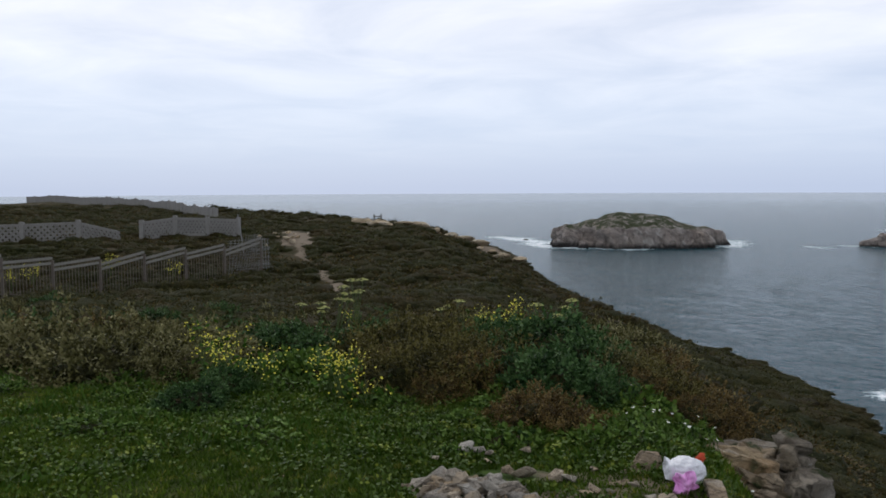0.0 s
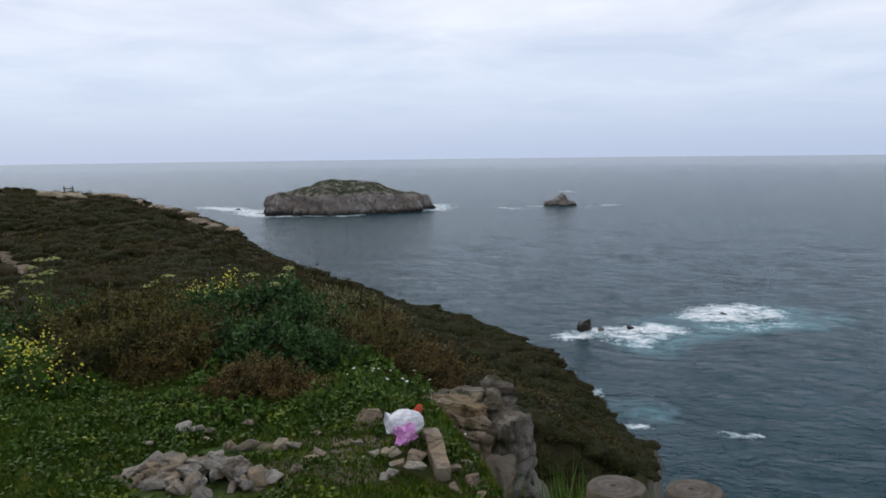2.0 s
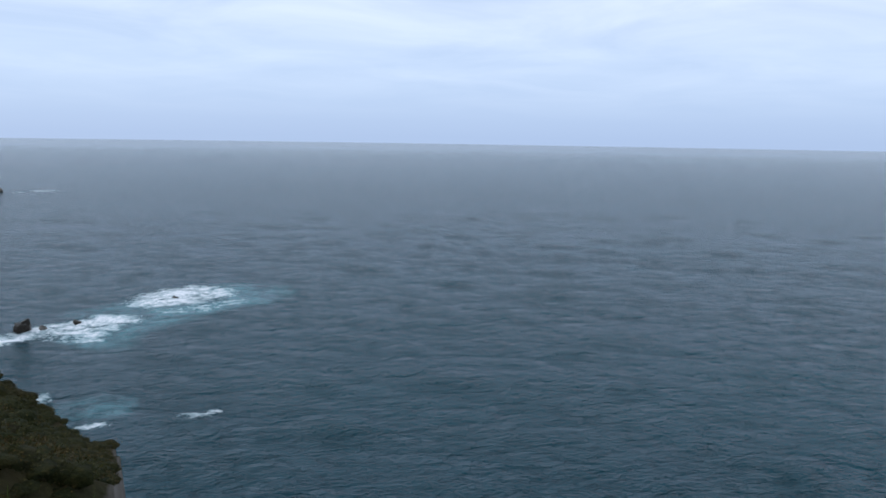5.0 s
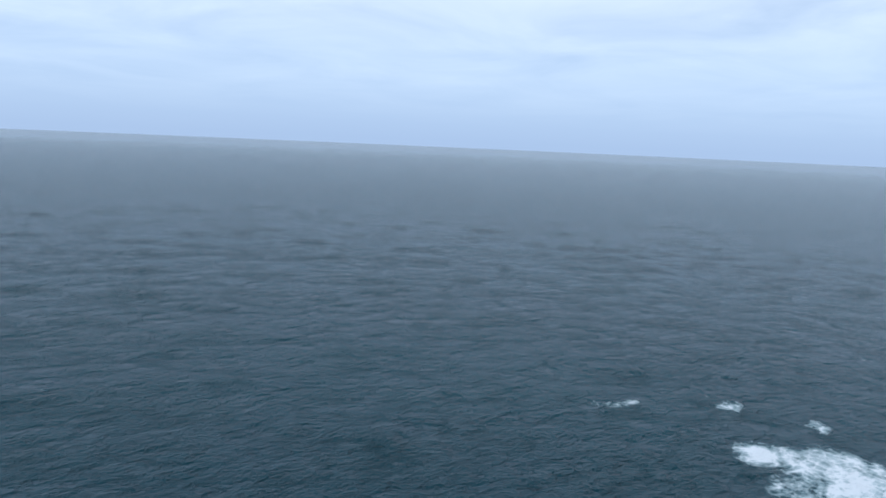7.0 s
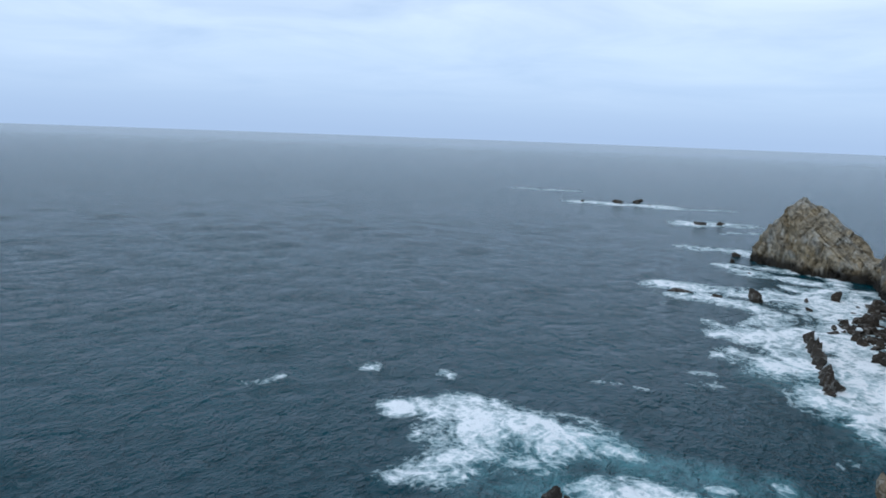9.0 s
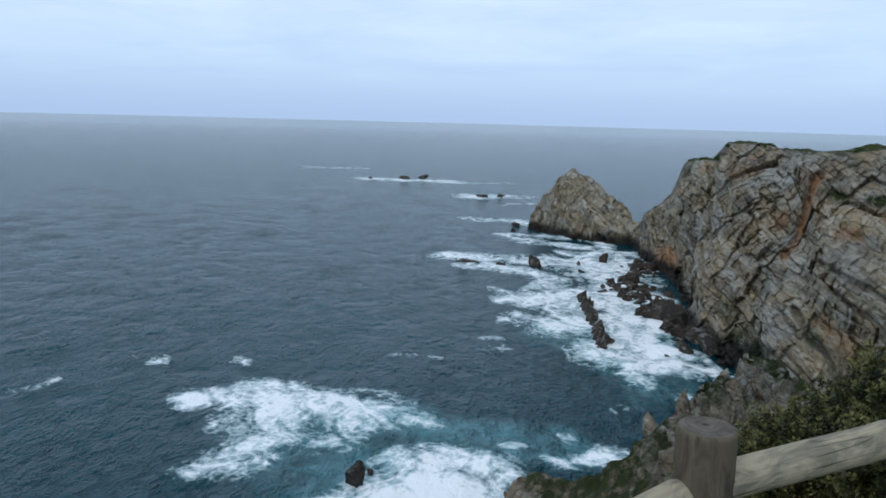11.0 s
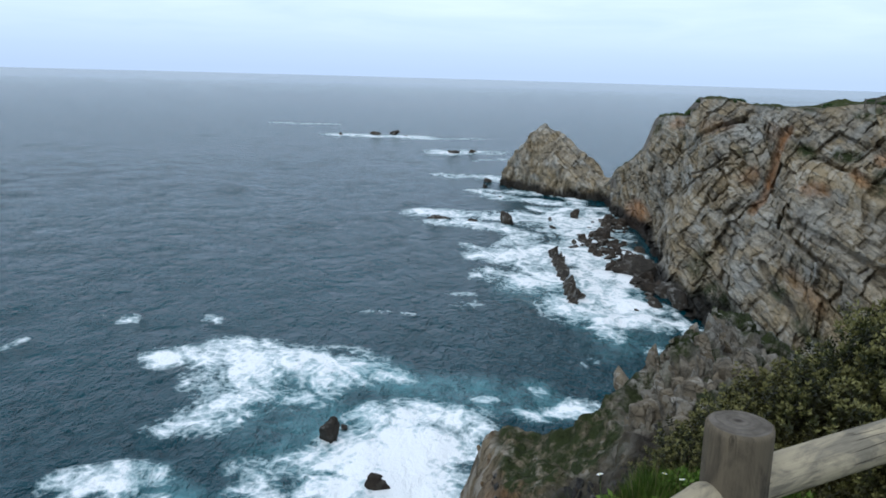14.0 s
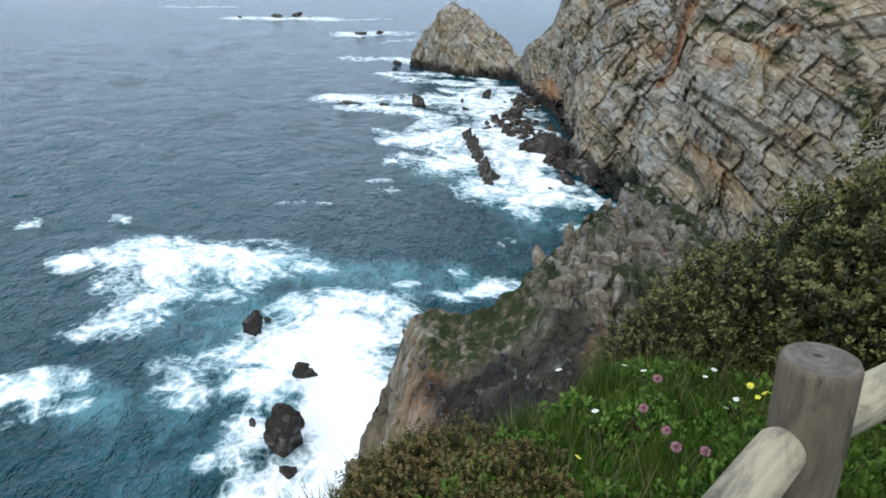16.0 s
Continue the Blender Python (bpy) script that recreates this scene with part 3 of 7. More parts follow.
def polar(az, r, z):
    return (r * math.sin(radians(az)), r * math.cos(radians(az)), z)


# the beds of headland and stack strike away from the viewpoint and dip westwards
STRIKE = (0.5, -0.866)
DIP = 32.0


def across_strike(x, y):
    return x * STRIKE[1] - y * STRIKE[0]


def build_headland():
    head = thing("headland", "grey and ochre quartzite sea cliff with tilted beds", "cliff")
    # bearing, distance and height of the rim; the foot by bearing of the rim: bearing, distance, height
    rim = [(143.3, 275, -0.1), (144.0, 266, 4.5), (144.8, 247, 11.9), (146.0, 226, 18.0), (146.8, 215, 21.4), (147.3, 208, 27.8), (147.6, 203, 30.5), (148.4, 196, 31.5), (149.5, 187, 31.8), (149.9, 183, 33.8), (150.3, 178, 35.8),
           (151.8, 168, 36.4), (153.3, 161, 35.7), (154.8, 155, 35.6), (156.5, 150, 36.1), (158.1, 145, 36.1), (159.9, 141, 36.9), (161.6, 138, 37.1), (162.4, 136, 38.3), (164.2, 133, 38.8), (166.5, 130, 38.9), (178.0, 126, 39.6)]
    rim_az = [143.6, 145.4, 147.6, 149.8, 150.5, 153.5, 157.5, 161.5, 166, 178]
    foot = np.array([polar(*p) for p in ((143.9, 262, -3), (144.7, 243, -3), (147, 196, -3), (148, 172, -3), (149, 154, -3), (151, 136, -3), (155, 118, -3), (161, 102, -3), (168, 92, -2), (178, 86, 2))])
    top = np.array([polar(*p) for p in rim])
    k = np.interp([p[0] for p in rim], rim_az, np.arange(10))
    low = np.stack([np.interp(k, np.arange(10), foot[:, i]) for i in range(3)], -1)
    run = np.concatenate([[0], np.cumsum(np.linalg.norm(np.diff((top + low) / 2, axis=0), axis=1))])
    ns, nv = 1150, 300
    u, v = np.linspace(0, run[-1], ns), np.linspace(0, 1, nv)
    B = np.stack([np.interp(u, run, low[:, i]) for i in range(3)], -1)
    T = np.stack([np.interp(u, run, top[:, i]) for i in range(3)], -1)
    P = B[:, None] * (1 - v)[None, :, None] + T[:, None] * v[None, :, None]
    du, dv = np.gradient(P, axis=0), np.gradient(P, axis=1)
    wide = np.ones(25) / 25.0
    n = np.cross(du, dv); n /= np.linalg.norm(n, axis=-1, keepdims=True) + 1e-9
    n = np.stack([np.apply_along_axis(lambda q: np.convolve(np.pad(q, 12, mode="edge"), wide, "valid"), 0, n[..., i]) for i in range(3)], -1)
    n /= np.linalg.norm(n, axis=-1, keepdims=True)
    h = P[..., 2]
    R, deep = across_strike(P[..., 0], P[..., 1]), P[..., 0] * STRIKE[0] + P[..., 1] * STRIKE[1]
    Rw, hw = R + 1.2 * fbm(R / 16, h / 16, deep / 40, 2, 117) + 0.16 * fbm(R / 1.8, h / 1.8, 3.0, 2, 120), h + 1.2 * fbm(R / 16, h / 16, 5.5 + deep / 40, 2, 118) + 0.13 * fbm(R / 1.8, h / 1.8, 0, 2, 119)
    rel, tone, ba, bb = strata(Rw, hw, radians(DIP), 1.6, 1.9, 77, deep)
    # broken ground under the rim to the south, where blocks lie every way
    rel2, tone2, ba2, bb2 = strata(Rw + 3, hw * 0.9, radians(DIP - 68), 1.3, 2.0, 167, deep)
    k2 = (fbm(R / 9, h / 9, 0, 2, 127) + 0.9 * smooth(24, 31, R) * smooth(24, 32, h) - 0.3 * smooth(5, -6, R) > 0.28) * 1.0
    rel, tone, ba, bb = rel + (rel2 - rel) * k2, tone + (tone2 - tone) * k2, ba + (ba2 - ba) * k2, bb + (bb2 - bb) * k2
    smooth_slab = capsule_field(R, h, [(19.5, 24.6, 25.0, 23.2, 2.6, 1.0), (11.5, 14, 12.2, 20, 2.2, 0.7)])
    rel = rel * (1 - 0.6 * smooth_slab) * (0.55 + 0.75 * smooth(-0.5, 0.6, fbm(R / 7, h / 7, 0, 2, 133)))
    # blocks break away along strike; the larger forms swell outwards
    free = 0.25 * n + 0.75 * np.array([-STRIKE[0], -STRIKE[1], 0.12])
    block = 1.75 * rel + 0.6 * fbm(R / 1.4, h / 1.4, deep / 3, 3, 86)
    d = 2.0 * fbm(R / 12, h / 15, deep / 30, 3, 84)
    d = d + 1.6 * (0.5 - np.abs(vnoise(R / 8.0 + h / 30, h / 40, 0, 107))) + (2.0 * smooth(-8, 4, R) - 0.6) * np.sin(np.pi * v)[None]
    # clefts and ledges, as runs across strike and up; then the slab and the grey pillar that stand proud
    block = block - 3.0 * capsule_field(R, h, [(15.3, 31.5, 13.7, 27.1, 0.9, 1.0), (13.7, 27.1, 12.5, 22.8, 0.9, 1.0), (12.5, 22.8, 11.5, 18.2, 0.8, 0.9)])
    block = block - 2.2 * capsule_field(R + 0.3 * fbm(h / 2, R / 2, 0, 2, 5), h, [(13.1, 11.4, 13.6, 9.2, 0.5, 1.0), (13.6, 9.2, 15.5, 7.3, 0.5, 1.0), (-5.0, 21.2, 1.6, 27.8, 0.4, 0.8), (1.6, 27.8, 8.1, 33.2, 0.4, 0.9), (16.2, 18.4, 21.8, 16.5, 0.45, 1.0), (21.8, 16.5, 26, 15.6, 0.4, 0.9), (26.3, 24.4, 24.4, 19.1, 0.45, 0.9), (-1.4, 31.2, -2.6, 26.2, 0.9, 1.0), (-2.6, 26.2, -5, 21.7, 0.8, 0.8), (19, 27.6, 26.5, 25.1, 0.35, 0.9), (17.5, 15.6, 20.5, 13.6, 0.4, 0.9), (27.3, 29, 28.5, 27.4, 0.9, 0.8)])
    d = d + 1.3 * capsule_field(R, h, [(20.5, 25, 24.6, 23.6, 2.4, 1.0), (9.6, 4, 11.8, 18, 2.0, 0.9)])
    hold = ((0.35 + 0.65 * smooth(0, 0.04, v)) * (1 - 0.6 * smooth(0.9, 1.0, v)))[None]
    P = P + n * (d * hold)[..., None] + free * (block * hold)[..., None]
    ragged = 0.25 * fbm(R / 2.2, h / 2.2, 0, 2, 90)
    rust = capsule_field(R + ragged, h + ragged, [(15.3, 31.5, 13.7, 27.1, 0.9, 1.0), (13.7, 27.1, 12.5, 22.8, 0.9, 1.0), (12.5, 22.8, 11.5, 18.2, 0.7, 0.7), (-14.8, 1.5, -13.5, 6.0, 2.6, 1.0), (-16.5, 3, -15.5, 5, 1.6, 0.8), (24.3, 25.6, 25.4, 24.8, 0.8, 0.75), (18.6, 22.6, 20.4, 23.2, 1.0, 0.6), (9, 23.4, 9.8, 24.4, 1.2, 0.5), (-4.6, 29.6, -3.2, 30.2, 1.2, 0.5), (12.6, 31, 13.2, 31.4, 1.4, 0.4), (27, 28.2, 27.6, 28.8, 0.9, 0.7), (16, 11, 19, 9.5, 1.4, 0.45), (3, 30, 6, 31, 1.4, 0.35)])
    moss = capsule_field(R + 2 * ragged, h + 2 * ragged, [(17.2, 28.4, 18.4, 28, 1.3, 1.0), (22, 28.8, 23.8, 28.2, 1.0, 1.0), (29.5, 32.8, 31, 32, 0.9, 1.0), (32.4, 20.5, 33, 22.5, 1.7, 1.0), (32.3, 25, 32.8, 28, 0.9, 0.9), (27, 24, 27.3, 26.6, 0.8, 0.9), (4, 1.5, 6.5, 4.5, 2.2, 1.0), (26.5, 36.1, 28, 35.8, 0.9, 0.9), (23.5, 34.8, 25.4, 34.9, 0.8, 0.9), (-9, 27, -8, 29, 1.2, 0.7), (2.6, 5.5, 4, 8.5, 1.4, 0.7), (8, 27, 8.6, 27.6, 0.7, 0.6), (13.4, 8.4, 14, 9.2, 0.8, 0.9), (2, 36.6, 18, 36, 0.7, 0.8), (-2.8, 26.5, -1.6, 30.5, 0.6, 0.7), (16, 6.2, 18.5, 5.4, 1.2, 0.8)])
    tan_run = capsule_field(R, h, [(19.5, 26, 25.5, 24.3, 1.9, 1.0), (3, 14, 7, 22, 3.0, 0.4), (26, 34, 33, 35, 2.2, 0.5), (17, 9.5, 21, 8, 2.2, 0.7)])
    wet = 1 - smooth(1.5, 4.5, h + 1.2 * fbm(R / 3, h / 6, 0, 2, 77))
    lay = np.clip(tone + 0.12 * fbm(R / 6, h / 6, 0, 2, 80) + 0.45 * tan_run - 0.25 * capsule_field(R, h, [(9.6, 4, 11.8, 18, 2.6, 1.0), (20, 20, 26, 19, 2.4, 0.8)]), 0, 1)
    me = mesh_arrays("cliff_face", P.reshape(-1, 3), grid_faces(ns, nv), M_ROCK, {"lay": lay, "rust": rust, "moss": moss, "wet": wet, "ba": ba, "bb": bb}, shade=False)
    child("cliff_face", me, head)
    rim = P[:, -1]
    # turf that runs back from the rim
    back = np.array([0.62, -0.78, 0.0])
    w = np.linspace(0, 1, 14)
    drop = np.linspace(0.0, 1.0, len(rim))
    wide = np.interp(drop, [0, 0.2, 0.4, 1], [6, 14, 34, 60])
    Q = rim[:, None] + back[None, None] * (w[None, :, None] * wide[:, None, None])
    rise = np.interp(drop, [0, 0.3, 0.5, 1], [0, 0.2, 0.3, 0.4])
    Q[..., 2] += rise[:, None] * np.sin(np.pi * np.clip(w * 1.6, 0, 1))[None] - (w ** 3)[None] * 30 + 0.5 * fbm(Q[..., 0] / 3, Q[..., 1] / 3, 0, 3, 6) * np.minimum(1, w * 6)[None]
    me = mesh_arrays("turf_top", Q.reshape(-1, 3), grid_faces(*Q.shape[:2]), M_GROUND, {"dirt": np.zeros(Q.shape[:2]), "grass": np.full(Q.shape[:2], 0.45)})
    child("turf_top", me, head, "rough green heath turf")
    return rim


RIM = build_headland()


def split_rock(ob, verts, faces, mat, at):
    """Bare rock and turf of one rock as two parts."""
    green, foot = at["moss"].ravel()[faces].mean(1) > 0.6, at["wet"].ravel()[faces].mean(1) > 0.5
    for name, sel, label in (("bare_rock", ~green & ~foot, "bare jointed rock"), ("turf", green, "dark green turf"), ("dark_rock", foot & ~green, "dark stained rock")):
        if sel.sum() > 40:
            used, inv = np.unique(faces[sel], return_inverse=True)
            child(name, mesh_arrays(name, verts[used], inv.reshape(-1, 4), mat, {k: v.ravel()[used] for k, v in at.items()}, shade=False), ob, label)


def rock_hill(name, label, category, cx, cy, heading, half_l, half_d, profile, cliff, res, mat, seed, depth, thick, turf=None, kind="", tilt=35, cz=0.0, bedded=False):
    """A rock standing in the sea: crest height along its length from profile (-1..1 by height), steep sides."""
    ob = thing(name, label, category, at=(cx, cy, cz), kind=kind)
    nl, nd = int(2.3 * half_l / res), int(2.3 * half_d / res)
    L, D = np.meshgrid(np.linspace(-1.15, 1.15, nl) * half_l, np.linspace(-1.15, 1.15, nd) * half_d, indexing="ij")
    px, pz = zip(*profile)
    crest = np.interp(L / half_l, px, pz)
    wob = 1 + 0.14 * fbm(L / half_l * 3, D / half_d * 3, 0, 3, seed)
    rad = (np.abs(L / half_l / wob) ** 2.6 + np.abs(D / half_d / wob) ** 2.2) ** (1 / 2.4)
    inside = (1 - rad) * min(half_l, half_d)
    roof = crest * (1 - 0.5 * np.clip(np.abs(D / half_d), 0, 1) ** 1.25)
    z = np.minimum(roof, inside * cliff)
    z = z + 1.2 * depth * fbm(L / (7 * thick), D / (7 * thick), 0, 3, seed + 4) * smooth(-3, 1, z)
    z = np.maximum(z, -4)
    gu = np.stack([np.full_like(z, 2.3 * half_l / nl), 0 * z, np.gradient(z, axis=0)], -1)
    gv = np.stack([0 * z, np.full_like(z, 2.3 * half_d / nd), np.gradient(z, axis=1)], -1)
    nn = np.cross(gu, gv); nn /= np.linalg.norm(nn, axis=-1, keepdims=True)
    rel, tone, ba, bb = strata(L * 0.85 + D * 0.5, z * 1.1 - 0.3 * D, radians(tilt), thick, thick * 2.4, seed)
    if bedded:
        ca, sa = math.cos(radians(heading)), math.sin(radians(heading))
        wx, wy = cx + L * ca - D * sa, cy + L * sa + D * ca
        rel, tone, ba, bb = strata(across_strike(wx, wy), z, radians(tilt), thick, thick * 1.9, seed, wx * STRIKE[0] + wy * STRIKE[1])
    flat = 1 - 0.75 * (np.zeros_like(z) if turf is None else smooth(turf * 0.9, turf * 1.3, z))
    push = depth * flat * (rel + 0.5 * fbm(L / thick / 1.5, D / thick / 1.5, z / thick / 1.5, 3, seed + 8))
    ex, ey, ez = nn[..., 0], nn[..., 1], nn[..., 2]
    if bedded:
        ex, ey, ez = 0.3 * ex + 0.7 * (-STRIKE[0] * ca - STRIKE[1] * sa), 0.3 * ey + 0.7 * (STRIKE[0] * sa - STRIKE[1] * ca), 0.3 * ez + 0.15
    Lp, Dp, z0 = L + ex * push, D + ey * push, z
    z = z + ez * push
    a = radians(heading)
    X, Y = Lp * math.cos(a) - Dp * math.sin(a), Lp * math.sin(a) + Dp * math.cos(a)
    gz = np.gradient(z0, axis=1) / (2.3 * half_d / nd)
    gx = np.gradient(z0, axis=0) / (2.3 * half_l / nl)
    steep = np.hypot(gz, gx)
    moss = np.zeros_like(z) if turf is None else (1 - smooth(0.5, 1.1, steep)) * smooth(turf, turf * 1.3, z)
    at = {"ba": ba, "bb": bb, "lay": np.clip(tone, 0, 1), "rust": 0 * z, "moss": moss, "wet": 1 - smooth(0.08, 0.16, z / max(pz) + 0.04 * fbm(L / thick / 3, D / thick / 3, 0, 2, seed))}
    split_rock(ob, np.stack([X, Y, z], -1).reshape(-1, 3), grid_faces(nl, nd), mat, at)
    return ob


rock_hill("island", "flat-topped rocky island with brown cliffs and dark green top", "island", 131, 532, -6, 55, 27,
          [(-1.1, 9), (-0.97, 12.0), (-0.8, 13.6), (-0.46, 18.6), (-0.22, 23.0), (0.06, 23.6), (0.35, 19.6), (0.64, 13.2), (0.74, 10.8), (1.1, 9)], 3.2, 0.6, M_ISLE, 12, 1.9, 3.4, 10, tilt=75)
rock_hill("sea_stack", "small dark rock islet with a knob amid white water", "rock", 286, 514, -20, 11.5, 6.5,
          [(-1.1, 2), (-0.6, 3.8), (-0.15, 5.6), (0.0, 9.0), (0.3, 8.0), (0.45, 5.0), (1.1, 2)], 2.4, 0.3, M_ISLE, 15, 0.7, 1.6)
rock_hill("sea_stack", "pointed grey-brown quartzite sea stack with slanting beds", "rock", 181.0, -218.5, 174, 25.5, 11.5,
          [(-1.15, 1), (-0.86, 2.5), (-0.76, 7.7), (-0.63, 11.4), (-0.5, 13.2), (-0.48, 16.8), (-0.30, 20.2), (-0.20, 20.6), (-0.09, 19.0), (0.08, 19.0), (0.22, 18.4), (0.30, 18.6), (0.48, 16), (0.71, 10), (0.85, 6), (1.15, 3)], 5.5, 0.2, M_ROCK, 19, 1.7, 1.9, tilt=36, bedded=True)


# ---- loose rocks ----
def ico(sub):
    bm = bmesh.new()
    bmesh.ops.create_icosphere(bm, subdivisions=sub, radius=1.0)
    v = np.array([t.co[:] for t in bm.verts]); f = np.array([[t.index for t in fc.verts] for fc in bm.faces])
    bm.free()
    return v, f


ICO = {k: ico(k) for k in (1, 2, 3, 4, 5)}


def rock_mesh(name, dims, seed, mat, sub=3, planes=20, rough=0.05, tint=0.5, sink=0.35, box=False):
    """An angular rock: a ball cut by random planes, roughened. dims: full width, depth, height; its foot lies a little under 0."""
    v, f = ICO[sub]
    rng = np.random.RandomState(seed)
    n = rng.normal(size=(planes, 3)); n /= np.linalg.norm(n, axis=1, keepdims=True)
    d = rng.uniform(0.36, 0.78, planes)
    if box:  # six broad faces, a little askew, before the small ones
        ax = np.concatenate([np.eye(3), -np.eye(3)]) + 0.28 * rng.normal(size=(6, 3))
        n = np.concatenate([ax / np.linalg.norm(ax, axis=1, keepdims=True), n]); d = np.concatenate([rng.uniform(0.55, 0.80, 6), rng.uniform(0.66, 1.0, planes)])
    r = np.min(np.where(v @ n.T > 0.05, d[None] / np.maximum(v @ n.T, 0.05), 9), axis=1)
    r = np.minimum(r, 1.15) * (1 + rough * fbm(v[:, 0] * 3, v[:, 1] * 3, v[:, 2] * 3, 3, seed) + 0.5 * rough * fbm(v[:, 0] * 9, v[:, 1] * 9, v[:, 2] * 9, 2, seed + 1))
    w = v * r[:, None] * np.array(dims)[None] * 0.5
    w[:, 2] += dims[2] * (0.5 - sink)
    return mesh_arrays(name, w, f, mat, {"lay": np.full(len(v), tint)}, shade=False)


def joint_block(name, dims, seed, lay):
    """A block of bedded rock: squarish, chipped corners, beds stepped in and out."""
    v, f = ICO[5]
    rng = np.random.RandomState(seed)
    p = 10.0
    r = (np.abs(v) ** p).sum(1) ** (-1 / p)
    w = v * r[:, None]
    for k in range(12):
        n = rng.normal(size=3); n /= np.linalg.norm(n)
        over = np.clip(w @ n - rng.uniform(0.85, 1.2), 0, None)
        w = w - over[:, None] * n[None]
    w = w * np.array(dims)[None] * 0.5
    rel, tone, ba, bb = strata((w[:, 0] + 0.6 * w[:, 1]) * 12, w[:, 2] * 12, radians(8), 1.0, 2.2, seed)
    w[:, :2] *= (1 + 0.13 * rel / (12 * max(dims[0], 0.2)) * 10)[:, None]
    w = w + v * (0.032 * fbm(w[:, 0] * 9, w[:, 1] * 9, w[:, 2] * 9, 4, seed + 2))[:, None]
    spots = fbm(w[:, 0] * 6, w[:, 1] * 6, w[:, 2] * 6, 3, seed + 3)
    zero = np.zeros(len(w))
    at = {"lay": np.clip(lay + 0.3 * (tone - 0.5), 0, 1), "rust": np.clip(spots * 0.8 * lay, 0, 1), "moss": smooth(0.35, 0.75, spots) * smooth(0.2, 0.5, v[:, 2]), "wet": zero, "ba": ba / 12, "bb": bb / 12}
    return mesh_arrays(name, w, f, M_RIM, at, shade=False)


def broken_stone(name, dims, seed, mat, tint=0.5):
    """A sharp-edged broken stone: the hull of a few random corners, edges slightly worn."""
    rng = np.random.RandomState(seed)
    bm = bmesh.new()
    d = rng.normal(size=(10, 3)); d /= np.linalg.norm(d, axis=1, keepdims=True)
    for q in d * rng.uniform(0.75, 1.2, 10)[:, None] * np.array(dims)[None] * 0.5:
        bm.verts.new(q)
    r = bmesh.ops.convex_hull(bm, input=bm.verts[:])
    bmesh.ops.delete(bm, geom=list({v for v in r["geom_interior"] + r["geom_unused"] if isinstance(v, bmesh.types.BMVert)}), context="VERTS")
    bmesh.ops.dissolve_limit(bm, angle_limit=0.22, verts=bm.verts[:], edges=bm.edges[:])
    bmesh.ops.bevel(bm, geom=bm.edges[:], offset=min(dims) * 0.035, segments=1, affect="EDGES")
    me = bpy.data.meshes.new(name)
    bm.to_mesh(me); bm.free()
    me.materials.append(mat)
    me.attributes.new("lay", "FLOAT", "POINT").data.foreach_set("value", np.full(len(me.vertices), tint, np.float32))
    return me


